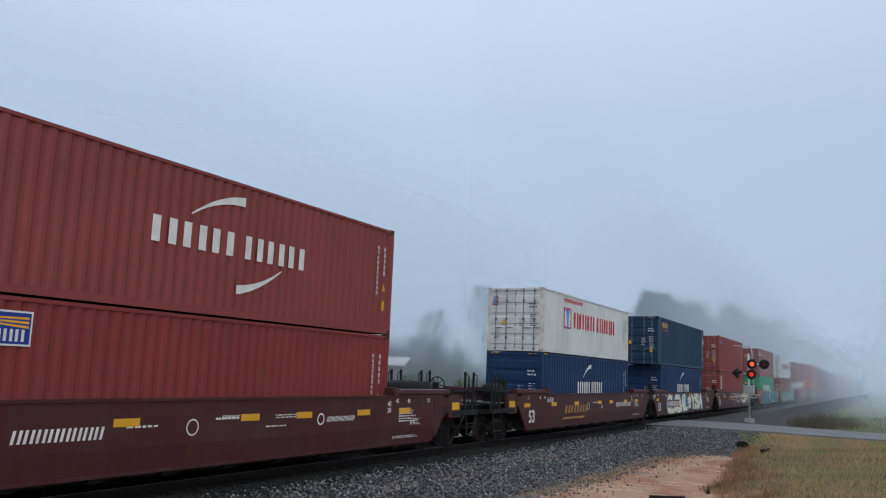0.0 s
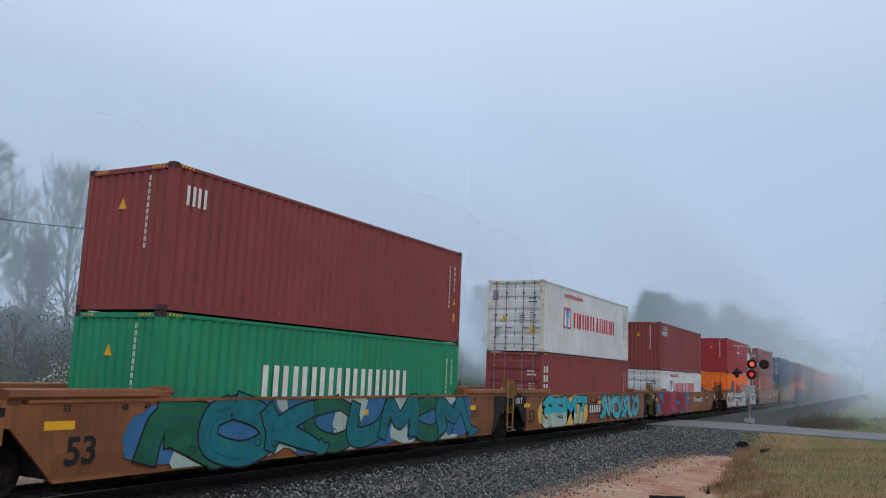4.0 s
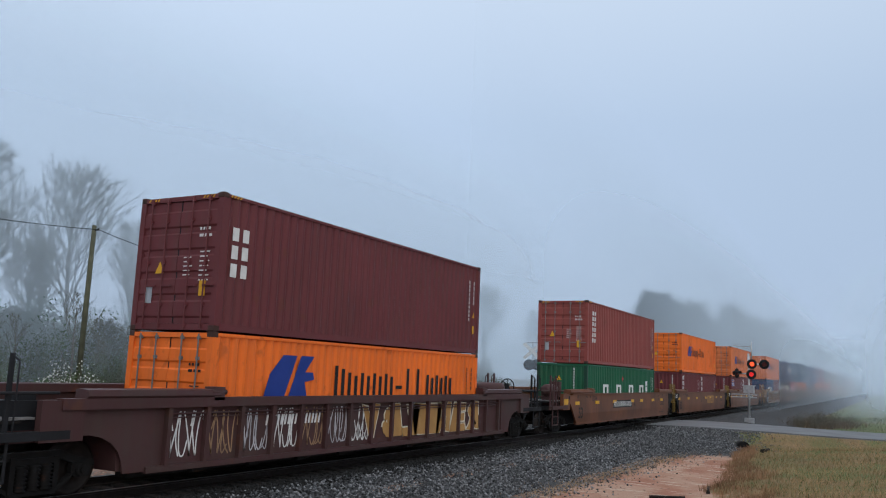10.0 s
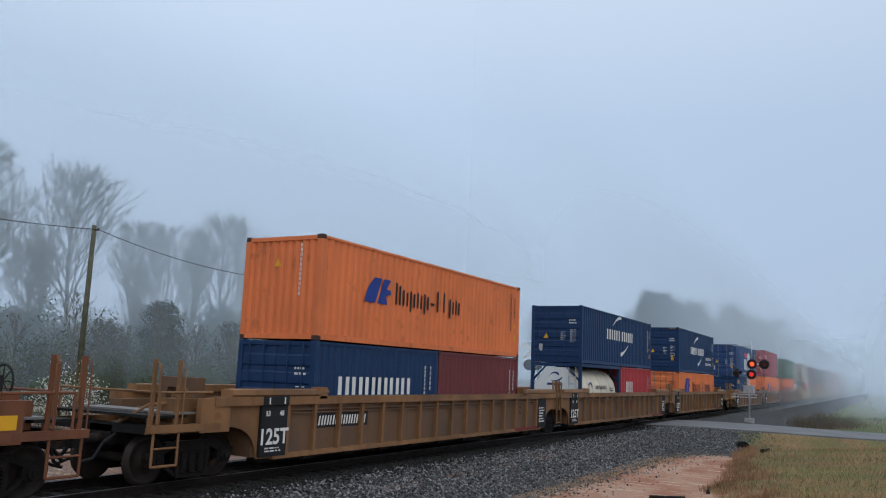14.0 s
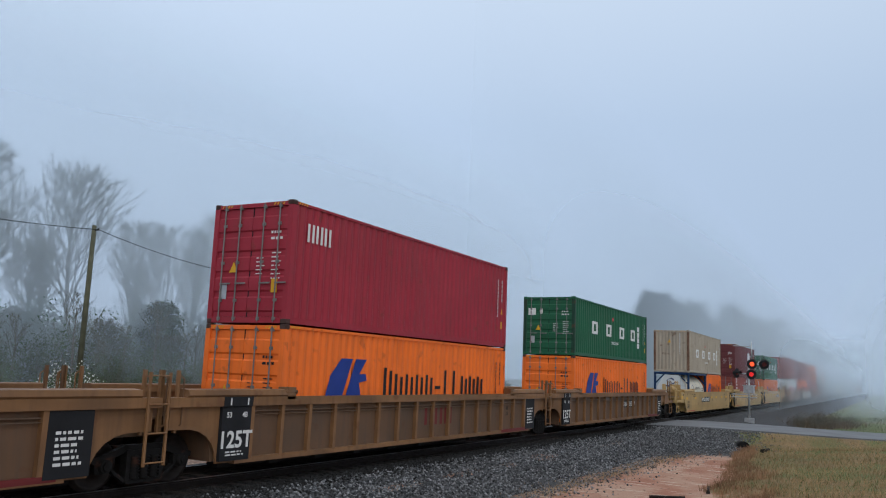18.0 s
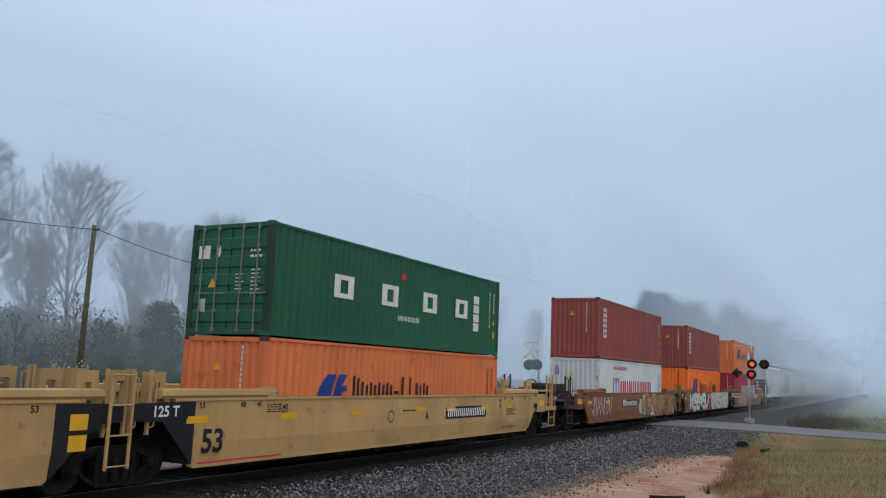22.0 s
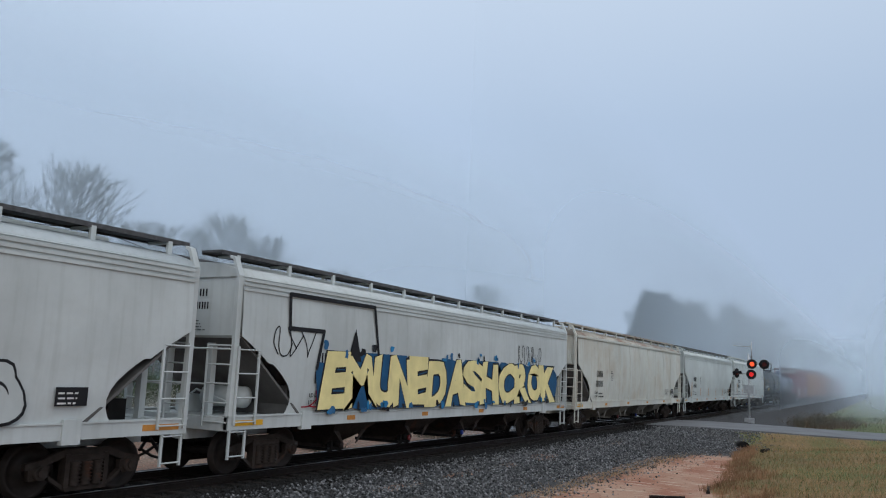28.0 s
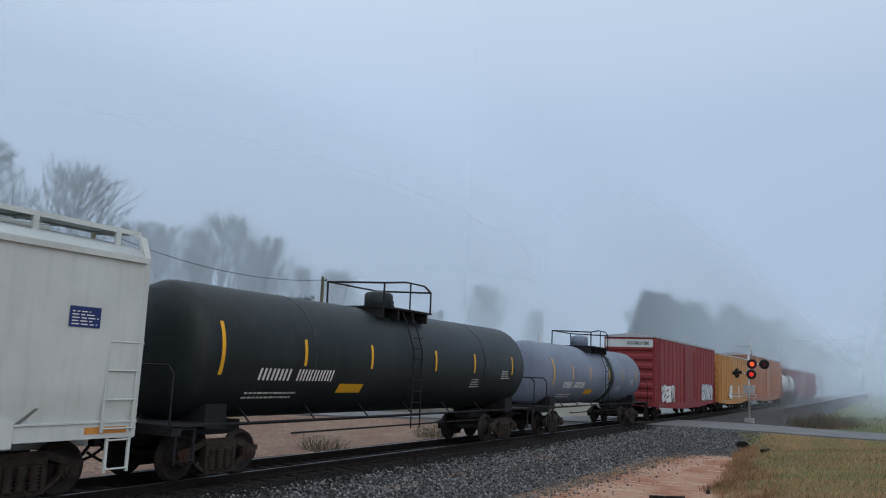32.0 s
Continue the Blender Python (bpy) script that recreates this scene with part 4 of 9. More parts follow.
def wild_piece(parent, x, s0, s1, t0, t1, n, fills, edge, back=None, seed=1, fat=0.27, inner=None, shine=None, curls=0):
    """Interlocking sprayed forms, too tangled to read: swelling strokes with a dark outline, inner lines and pointed tails."""
    rng, h, w = random.Random(seed), t1 - t0, (s1 - s0) / n
    if back:
        m = max(4, int((s1 - s0) / 0.8))
        for i in range(m):
            c = blob(rng, s0 + (i + 0.5) * (s1 - s0) / m, t0 + h * 0.5, (s1 - s0) / m * 0.85, h * 0.55, 20, 0.35)
            bm = bmesh.new()
            plot(bm, [[(a, min(max(b, t0 - 0.03), t1 + 0.005)) for a, b in c]], x + 0.0004 * (i % 4))
            part("graffiti_cloud", bm, back if not isinstance(back, tuple) else back[i % len(back)], parent)
    last = -1
    for i in range(n):
        kind = rng.choice([k for k in range(len(STROKES)) if k != last])
        last = kind
        c, lean, lift = s0 + (i + 0.5) * w, rng.uniform(-0.22, 0.22), rng.uniform(-0.04, 0.05)
        turn = rng.choice((-1, 1)) if kind in (1, 2) and rng.random() < 0.3 else 1
        depth = x + 0.002 + 0.0055 * (i % 3)
        lines_ = []
        for st in STROKES[kind]:
            pts = []
            for u, v in st:
                u, v = u * turn + rng.gauss(0, 0.05), v + rng.gauss(0, 0.035) + lift
                pts.append((c + w * 1.28 * (u + lean * (v - 0.5)), min(t1 - 0.06, max(t0 + 0.08, t0 + h * (0.10 + 0.80 * v)))))
            f = fat * h * rng.uniform(0.9, 1.15)
            lines_.append((pts, (f * rng.uniform(0.75, 1.25), f * 1.05, f * rng.uniform(0.85, 1.2), f * rng.uniform(0.5, 1.2))))
        if rng.random() < 0.6:
            p = lines_[-1][0][-1]
            q = (p[0] + w * rng.uniform(0.2, 0.5) * rng.choice((-1, 1)), min(t1, max(t0, p[1] + h * rng.uniform(-0.05, 0.25))))
            lines_.append(([p, ((p[0] + q[0]) / 2, p[1] - 0.04 * h), q], (fat * h * 0.9, fat * h * 0.6, 0.02)))
        for grow, mat_, d, nm in ((0.040, edge, 0.0, "graffiti_outline"), (0.0, fills[i % len(fills)], 0.0035, "graffiti_form")):
            bm = bmesh.new()
            for j, (pts, ws) in enumerate(lines_):
                swash(bm, pts, ws, depth + d + 0.0006 * j, grow)
            part(nm, bm, mat_, parent)
        if inner:
            bm = bmesh.new()
            for j, (pts, ws) in enumerate(lines_[:2]):
                o = ws[1] * 0.22
                swash(bm, [(a + o * 0.5, b - o) for a, b in pts[: max(3, len(pts) - 1)]], (0.008, 0.03, 0.022, 0.006), depth + 0.0062 + 0.0006 * j)
            part("graffiti_line", bm, inner, parent)
        if shine:
            bm = bmesh.new()
            pts, ws = lines_[0]
            o = ws[1] * 0.26
            swash(bm, [(a - o * 0.6, b + o * 0.7) for a, b in pts[:3]], (0.006, 0.03, 0.008), depth + 0.0075)
            part("graffiti_shine", bm, shine, parent)
        for k in range(curls):
            bm = bmesh.new()
            a0, r0, cs, ct = rng.random() * 6, h * rng.uniform(0.09, 0.15), c + w * rng.uniform(-0.4, 0.4), t0 + h * rng.uniform(0.12, 0.45)
            swash(bm, [(cs + r0 * (1 - f / 11) * math.cos(a0 + f * 0.8), ct + r0 * (1 - f / 11) * math.sin(a0 + f * 0.8)) for f in range(10)], (0.008, 0.026, 0.022, 0.01), depth + 0.0065 + 0.0006 * k)
            part("graffiti_curl", bm, edge, parent)


def bubble_piece(parent, x, s0, s1, t0, t1, n, fill, edge, seed):
    """A quick throw-up of overlapping outlined bubbles."""
    rng, w, h = random.Random(seed), (s1 - s0) / n, t1 - t0
    for i in range(n):
        rs, rt_ = w * rng.uniform(0.55, 0.78), h * rng.uniform(0.30, 0.46)
        c = (s0 + (i + 0.5) * w, t1 - rt_ - h * rng.uniform(0.02, 0.22))
        state = rng.getstate()
        for grow, mat_, d, nm in ((0.045, edge, 0.0, "graffiti_outline"), (0.0, fill, 0.0006, "graffiti_form")):
            rng.setstate(state)
            bm = bmesh.new()
            plot(bm, [blob(rng, c[0], c[1], rs + grow, rt_ + grow, 24, 0.20)], x + 0.0013 * (i % 5) + d)
            part(nm, bm, mat_, parent)
        bm = bmesh.new()
        a0 = rng.random() * 3
        swash(bm, [(c[0] + rs * 0.6 * math.cos(a0 + f * 0.5), c[1] - rt_ * 0.15 + rt_ * 0.55 * math.sin(a0 + f * 0.5)) for f in range(6)], (0.012, 0.05, 0.045, 0.012), x + 0.0013 * (i % 5) + 0.0009)
        part("graffiti_line", bm, edge, parent)


def scrawl(parent, x, s, t, w, h, material, seed, n=3):
    """A quick thin tag of looping line."""
    rng = random.Random(seed)
    for k in range(n):
        a0, c = rng.random() * 6, s + w * (k + 0.5) / n
        pts = [(c + w / n * 0.55 * math.sin(a0 + f * 0.55) + w / n * 0.25 * math.sin(f * 1.3 + a0), t + h * (0.5 + 0.46 * math.sin(f * 0.9 + a0 * 2))) for f in range(9)]
        bm = bmesh.new()
        ribbon(bm, rounded(pts, 3), 0.032, x + 0.0004 * k)
        part("graffiti_tag", bm, material, parent)


def well_car(y, colour, label, style="smooth", lead=False, trail=False, ink=INK, unit="", brake=1, hinges=False):
    """One unit of a double-stack wagon: two deep side sills, a floor, end platforms and trucks."""
    c = rolling("well_car", y, label=label, category="well car", group="well cars of the train")
    lo, hi, xo = 0.36, 1.60, 1.50
    if style == "smooth":
        def sill(bm):
            prof = [(1.40, hi), (1.50, hi), (1.505, 0.80), (1.46, lo), (1.36, lo), (1.40, 0.8)]
            for (y0, y1) in ((-8.25, 8.25),):
                a = [bm.verts.new((px, y0 - (0.55 if pz > 0.9 else 0.0) * (1 if pz > 1.2 else 0.3), pz)) for px, pz in prof]
                b = [bm.verts.new((px, y1 + (0.55 if pz > 0.9 else 0.0) * (1 if pz > 1.2 else 0.3), pz)) for px, pz in prof]
                for i in range(6):
                    bm.faces.new((a[i], a[(i + 1) % 6], b[(i + 1) % 6], b[i]))
                bm.faces.new(a[::-1])
                bm.faces.new(b)
        for s in (1, -1):
            shared("side_sill", "sill", sill, colour, c, pose(0, 0, 0, 0, 0, 0 if s > 0 else 180))
            shared("top_chord", "chord", lambda bm: box(bm, 1.36, 1.53, -8.8, 8.8, hi - 0.002, hi + 0.05), colour, c, pose(0, 0, 0, 0, 0, 0 if s > 0 else 180))
        shared("lower_rail", "lowrail", lambda bm: box(bm, 1.40, 1.475, -8.2, 8.2, lo - 0.03, lo + 0.03), colour, c)
        def gusset(bm):
            slab(bm, [(-8.78, 1.58), (-9.75, 1.56), (-9.75, 1.26), (-9.05, 1.22), (-8.30, 0.42), (-8.27, 0.42), (-8.27, 1.58)], "x", 1.44, 1.5085)
        for e in (0, 180):
            shared("end_gusset", "gusset" if e == 0 else "gusset2", gusset if e == 0 else (lambda bm: slab(bm, [(8.78, 1.58), (9.6, 1.56), (9.6, 1.26), (9.05, 1.22), (8.30, 0.42), (8.27, 0.42), (8.27, 1.58)], "x", 1.44, 1.5085)), colour if colour is WELL_MAROON or (trail if e else lead) else BLACK, c)
    else:
        for s in (1, -1):
            shared("side_sill", "ribsill", lambda bm: slab(bm, [(-8.6, 1.5), (-8.6, 1.15), (-8.2, 1.0), (-7.75, 0.40), (7.75, 0.40), (8.2, 1.0), (8.6, 1.15), (8.6, 1.5)], "x", 1.38, 1.41), TAN_GRIME if colour is WELL_TAN else colour, c, pose(0, 0, 0, 0, 0, 0 if s > 0 else 180))
            shared("top_chord", "ribchord", lambda bm: box(bm, 1.34, 1.54, -9.6, 9.6, 1.48, 1.66), colour, c, pose(0, 0, 0, 0, 0, 0 if s > 0 else 180))
            shared("lower_rail", "riblow", lambda bm: box(bm, 1.36, 1.50, -7.75, 7.75, 0.33, 0.44), colour, c, pose(0, 0, 0, 0, 0, 0 if s > 0 else 180))
            for e in (-1, 1):
                shared("arch_plate", ("arch", e), lambda bm: slab(bm, [(e * 7.6, 0.36), (e * 8.22, 0.36), (e * 8.27, 0.58), (e * 8.37, 0.76), (e * 8.52, 0.90), (e * 8.72, 1.0), (e * 8.95, 1.05), (e * 9.5, 1.06), (e * 9.5, 1.5), (e * 7.6, 1.5)], "x", 1.40, 1.44), colour, c, pose(0, 0, 0, 0, 0, 0 if s > 0 else 180))
            for i in range(16):
                yy = -7.3 + i * 14.6 / 15
                shared("rib", "rib", lambda bm: slab(bm, [(1.40, 0.42), (1.505, 0.42), (1.52, 1.49), (1.40, 1.49)], "y", -0.05, 0.05), colour, c, pose(0, yy, 0) if s > 0 else pose(0, yy, 0, 0, 0, 180))
        shared("side_pipe", "sidepipe", lambda bm: (rod(bm, (1.455, -7.3, 1.36), (1.455, 7.3, 1.36), 0.02, 6), rod(bm, (1.46, -7.3, 1.29), (1.46, 7.3, 1.29), 0.012, 6)), TAN_GRIME if colour is WELL_TAN else colour, c)
        if colour is WELL_TAN:
            shared("data_panel", "datapanel", lambda bm: box(bm, 1.40, 1.515, -8.2, -7.35, 0.40, 1.47), BLACK, c, label="black panel with white capacity mark")
            shared("data_panel", "datapanel2", lambda bm: box(bm, 1.40, 1.515, 7.35, 8.2, 0.40, 1.47), BLACK, c)
            shared("chord_cover", "chordcover", lambda bm: box(bm, 1.50, 1.546, -8.2, -7.35, 1.475, 1.668), BLACK, c)
            paint("length_tick", "chordtick", [rect(-8.02, 1.50, -7.98, 1.64), rect(-7.52, 1.50, -7.48, 1.64)], CHALK, c, 1.548)
            words("length_mark", "48", 0.15, CHALK, c, pose(1.521, -7.55, 1.30))
            words("length_mark", "53", 0.15, CHALK, c, pose(1.521, -8.0, 1.30))
            words("capacity_mark", "125T", 0.46, CHALK, c, pose(1.521, -7.78, 0.80))
            paint("small_print", "panelprint", lines(-8.05, 0.50, -7.5, 0.62, 2) + lines(7.5, 0.6, 8.05, 1.2, 6), CHALK, c, 1.52)
    def floor_frame(bm):
        for i in range(9):
            box(bm, -1.40, 1.40, -6.4 + i * 1.6 - 0.15, -6.4 + i * 1.6 + 0.15, 0.24, 0.355)
        box(bm, -1.3, -1.0, -8.0, 8.0, 0.26, 0.35)
        box(bm, 1.0, 1.3, -8.0, 8.0, 0.26, 0.35)
    shared("well_floor", "wellfloor", floor_frame, STEEL_DARK, c)
    def platform(bm):
        box(bm, -1.40, 1.40, 8.28, 9.35, 1.22, 1.34)
        slab(bm, [(8.20, 0.40), (8.30, 0.40), (8.42, 1.24), (8.24, 1.24)], "x", -1.36, 1.36)
        box(bm, -0.35, 0.35, 8.6, 10.2, 0.86, 1.22)
        box(bm, -1.38, -1.0, 8.7, 9.7, 1.32, 1.50)
        box(bm, 1.0, 1.38, 8.7, 9.7, 1.32, 1.50)
    for e in (0, 180):
        shared("end_platform", "platform", platform, TAN_GRIME if colour is WELL_TAN else colour if style != "smooth" or colour is WELL_YELLOW and (trail if e == 0 else lead) else BLACK, c, pose(0, 0, 0, 0, 0, e))
    # guide plates on the chord: long ones at the ends, hinged ones between on some cars
    def guide(ln):
        return lambda bm: slab(bm, [(1.22, 1.64), (1.50, 1.64), (1.55, 1.70), (1.53, 1.80), (1.30, 1.82), (1.22, 1.80)], "y", -ln / 2, ln / 2)
    for yy, ln in ((-7.6, 3.1), (7.6, 3.1)) + (((-5.65, 1.0), (-3.1, 2.0), (0.0, 2.0), (3.15, 2.0), (5.4, 0.9)) if hinges else ()):
        for turn in (0, 180):
            shared("guide_plate", ("guide", ln), guide(ln), colour, c, pose(0, yy, 0, 0, 0, turn))
    for yy in (-6.1, 6.1):
        shared("hinge_block", "hinge", lambda bm: (box(bm, 1.26, 1.54, -0.14, 0.14, 1.60, 1.86), rod(bm, (1.50, -0.2, 1.76), (1.50, 0.2, 1.76), 0.05, 8)), colour, c, pose(0, yy, 0))
    # uprights, ladder and grab rails at the ends
    post = colour if colour in (WELL_YELLOW, WELL_TAN) else (WELL_DARK if colour in (WELL_BROWN, WELL_UMBER) and lead else colour if colour in (WELL_BROWN, WELL_UMBER) else BLACK)
    mid_post = POST_OCHRE if colour in (WELL_BROWN, WELL_UMBER) else post
    for e, last in ((-1, lead), (1, trail)):
        for xx in (1.38, -1.38):
            for dy in ((10.45, 11.05) if last else (9.3, 9.72)):
                shared("upright", ("upright", last), lambda bm: slab(bm, [(-0.09 if last else -0.03, 1.0), (0.03, 1.0), (0.03, 2.36 if last else 2.16), (-0.03, 2.36 if last else 2.16), (-0.03, 1.5)], "x", -0.035, 0.025), post if last else mid_post, c, pose(xx, e * dy, 0))
                shared("hand_hold", ("handhold", last), lambda bm: pipe(bm, [(0.03, 0.02, 1.12), (0.085, 0.07, 1.16), (0.085, 0.07, 2.24 if last else 2.0), (0.03, 0.02, 2.30 if last else 2.06)], 0.014), post if last else mid_post, c, pose(xx, e * dy, 0) if xx > 0 else pose(xx, e * dy, 0, 0, 0, 180))
        if last:
            for xx in (1.47, -1.47):
                shared("grab_rail", "grabrail", lambda bm: [pipe(bm, [(0, q, 1.15), (0.05, q, 1.2), (0.05, q, 2.2), (0, q, 2.28)], 0.016) for q in (-0.3,)], post, c, pose(xx, e * 10.75, 0))
                shared("step_frame", "stepframe", lambda bm: pipe(bm, [(0, -0.3, 1.1), (0, -0.3, 0.42), (0, 0.3, 0.42), (0, 0.3, 1.1)], 0.026), post, c, pose(xx, e * 10.75, 0))
                shared("step_rung", "steprung", lambda bm: rod(bm, (0, -0.3, 0.74), (0, 0.3, 0.74), 0.02, 6), post, c, pose(xx, e * 10.75, 0))
                shared("side_beam", ("sidebeam", e), lambda bm: box(bm, -0.09, 0.05, min(e * 9.4, e * 11.15), max(e * 9.4, e * 11.15), 1.02, 1.16), post, c, pose(xx, 0, 0))
            # air hose and pipework
            shared("brake_pipe", ("brakepipe", e), lambda bm: pipe(bm, [(1.2, e * 8.9, 1.42), (1.25, e * 9.6, 1.40), (1.1, e * 10.1, 1.52), (0.7, e * 10.5, 1.50), (0.3, e * 10.9, 1.12)], 0.028), post, c)
            shared("air_hose", ("airhose", e), lambda bm: pipe(bm, [(0.42, e * 11.0, 0.95), (0.42, e * 11.25, 0.8), (0.36, e * 11.4, 0.52), (0.25, e * 11.6, 0.45)], 0.03), BLACK, c)
            shared("valve_box", ("valvebox", e), lambda bm: (box(bm, 0.75, 1.2, min(e * 9.75, e * 10.3), max(e * 9.75, e * 10.3), 1.16, 1.62), box(bm, 0.82, 1.13, min(e * 9.8, e * 10.1), max(e * 9.8, e * 10.1), 1.62, 1.74)), post, c)
            shared("end_walkway", ("endwalk", e), lambda bm: box(bm, -1.36, 1.36, min(e * 9.95, e * 10.5), max(e * 9.95, e * 10.5), 1.335, 1.372), BAR_STEEL, c)
            shared("end_block", ("endblock", e), lambda bm: box(bm, 1.38, 1.512, min(e * 9.15, e * 9.95), max(e * 9.15, e * 9.95), 0.98, 1.64), colour, c)
            if e < 0 and style == "smooth" and brake == 1:
                def cylinder(bm):
                    lathe(bm, [(-0.52, 0.08), (-0.50, 0.2), (-0.3, 0.23), (0.3, 0.23), (0.5, 0.2), (0.52, 0.08)], (0.95, -10.05, 1.78), "y", 18)
                    box(bm, 0.7, 1.2, -10.35, -10.25, 1.3, 1.75)
                    box(bm, 0.7, 1.2, -9.8, -9.7, 1.3, 1.75)
                shared("brake_cylinder", "brakecyl", cylinder, post, c)
                shared("cylinder_bracket", "cylbracket", lambda bm: box(bm, 0.72, 1.18, -9.52, -9.3, 1.34, 2.12), post, c)
            if style == "smooth" and e < 0:
                shared("data_plate", "leadplate", lambda bm: box(bm, 1.511, 1.515, -9.30, -9.16 + 0.0, 1.40, 1.54), INK, c)
            if style == "smooth":
                shared("end_reflector", ("endreflect", e), lambda bm: box(bm, 1.511, 1.516, min(e * 9.36, e * 9.84), max(e * 9.36, e * 9.84), 1.20, 1.42), AMBER, c)
    if not trail:
        ladder(c, 1.56, 9.50, 0.46, 2.12, 0.46, mid_post)
        if colour is WELL_YELLOW:
            for z_ in (0.86, 1.20):
                shared("end_reflector", "blockreflect", lambda bm: box(bm, 1.509, 1.515, -0.17, 0.17, -0.13, 0.13), AMBER, c, pose(0, 8.72, z_ + 0.08))
    if style == "smooth" and colour is WELL_YELLOW or style != "smooth":
        for e in (-1, 1):
            for xx in (-1.1, 0.2, 1.15) if colour is WELL_YELLOW else (-0.3,):
                def stand(bm):
                    slab(bm, [(-0.55, 1.335), (-0.40, 1.335), (-0.30, 1.78), (0.30, 1.78), (0.40, 1.335), (0.55, 1.335), (0.55, 2.0), (-0.55, 2.0)], "y", -0.12, 0.12)
                def bracket(bm):
                    slab(bm, [(-0.2, 1.335), (-0.2, 2.12), (0.24, 2.12), (0.24, 1.335), (0.12, 1.335), (0.12, 1.92), (-0.07, 1.92), (-0.07, 1.335)], "x", -0.07, 0.07)
                if colour is WELL_YELLOW:
                    shared("guide_bracket", "cbracket", bracket, colour, c, pose(xx, e * 9.05, 0, 0, 0, 0 if e < 0 else 180))
                elif colour is not WELL_DARK and (lead if e < 0 else trail):
                    shared("guide_stand", "gstand", stand, TAN_GRIME, c, pose(xx, e * 8.75, 0, 0, 0, 0 if e < 0 else 180))
    truck(c, -9.65)
    if trail:
        truck(c, 9.65)
    for flag, e in ((lead, -1), (trail, 1)):
        if flag:
            coupler(c, e * 11.1, e)
            shared("draft_sill", ("draft", e), lambda bm: (box(bm, -0.3, 0.3, min(e * 9.3, e * 11.0), max(e * 9.3, e * 11.0), 0.76, 1.10), box(bm, -1.36, 1.36, min(e * 10.75, e * 11.0), max(e * 10.75, e * 11.0), 0.98, 1.14), box(bm, -1.4, 1.4, min(e * 10.2, e * 11.0), max(e * 10.2, e * 11.0), 1.28, 1.33)), colour if colour is WELL_YELLOW else STEEL_DARK, c)
            shared("end_rail", ("endrail", e), lambda bm: (pipe(bm, [(-1.4, e * 10.9, 1.05), (-1.4, e * 10.9, 1.75), (1.4, e * 10.9, 1.75), (1.4, e * 10.9, 1.05)], 0.025), pipe(bm, [(1.4, e * 10.9, 1.75), (1.42, e * 9.6, 1.75)], 0.025)), post, c)
    brake = brake if (trail and brake > 0) or (lead and brake < 0) else 0
    if brake:
        turn = pose(0, 0, 0, 0, 0, 0 if brake > 0 else 180)
        shared("brake_reservoir", "reservoir", lambda bm: lathe(bm, [(-0.75, 0.1), (-0.68, 0.27), (0.68, 0.27), (0.75, 0.1)], (0, 9.3, 1.75), "x", 18), BLACK if style == "smooth" else colour, c, turn)
        def hand_wheel(bm):
            for i in range(16):
                a, b = i * math.tau / 16, (i + 1) * math.tau / 16
                rod(bm, (0.5 + 0.27 * math.cos(a), 10.2, 1.9 + 0.27 * math.sin(a)), (0.5 + 0.27 * math.cos(b), 10.2, 1.9 + 0.27 * math.sin(b)), 0.02, 6)
            for i in range(4):
                a = i * math.pi / 4
                rod(bm, (0.5 - 0.27 * math.cos(a), 10.2, 1.9 - 0.27 * math.sin(a)), (0.5 + 0.27 * math.cos(a), 10.2, 1.9 + 0.27 * math.sin(a)), 0.012, 5)
            box(bm, 0.42, 0.58, 10.05, 10.16, 1.25, 2.0)
        shared("hand_brake_wheel", "handwheel", hand_wheel, BLACK, c, turn)
    # reflectors and stencils
    if style == "smooth":
        for yy in (-8.2, -5.45, -2.75, 0.4, 2.2, 4.6, 6.6):
            shared("reflector", "reflector", lambda bm: box(bm, 1.500, 1.510, -0.28, 0.28, 1.17, 1.31), AMBER, c, pose(0, yy, 0))
        words("length_mark", "53", 0.62, CHALK if colour is WELL_MAROON else ink, c, pose(1.508, -7.75, 0.80))
        if not lead:
            shared("capacity_plate", "capplate", lambda bm: box(bm, 1.50, 1.512, -9.45, -8.45, 1.26, 1.55), BLACK, c)
            words("capacity_mark", "125 T", 0.27, CHALK, c, pose(1.5135, -9.0, 1.405))
        for tx, yy in (("53", -8.1), ("48", -6.95), ("45", -6.45), ("45", 6.2), ("48", 6.8), ("53", 7.9)):
            words("length_mark", tx, 0.15, CHALK if colour is WELL_MAROON else ink, c, pose(1.507, yy, 1.50))
        paint("small_print", "sillprint", lines(-6.2, 1.33, -5.5, 1.53, 4) + lines(6.3, 0.95, 7.2, 1.35, 6) + lines(-0.6, 1.22, 0.1, 1.30, 1) + lines(6.0, 0.52, 7.4, 0.6, 2), CHALK if colour is WELL_MAROON else ink, c, 1.5075)
        paint("warning_strip", "sillstrip", [rect(-8.1, 0.395, -5.6, 0.43)], LOGO_RED if colour is WELL_YELLOW else colour, c, 1.4785)
        paint("inspection_roundel", "sillring", ring(-1.2, 1.1, 0.13, 0.16), CHALK if colour is WELL_MAROON else ink, c, 1.507)
    if style != "smooth" and colour is WELL_TAN:
        words("length_mark", "53", 0.36, ink, c, pose(1.415, 6.4, 0.83))
        words("length_mark", "40", 0.17, ink, c, pose(1.415, 5.9, 1.16))
        words("length_mark", "20", 0.17, ink, c, pose(1.415, 5.9, 0.98))
        shared("warning_strip", "tanstrip", lambda bm: box(bm, 1.44, 1.506, 5.3, 7.6, 0.36, 0.46), MAROON_INK, c)
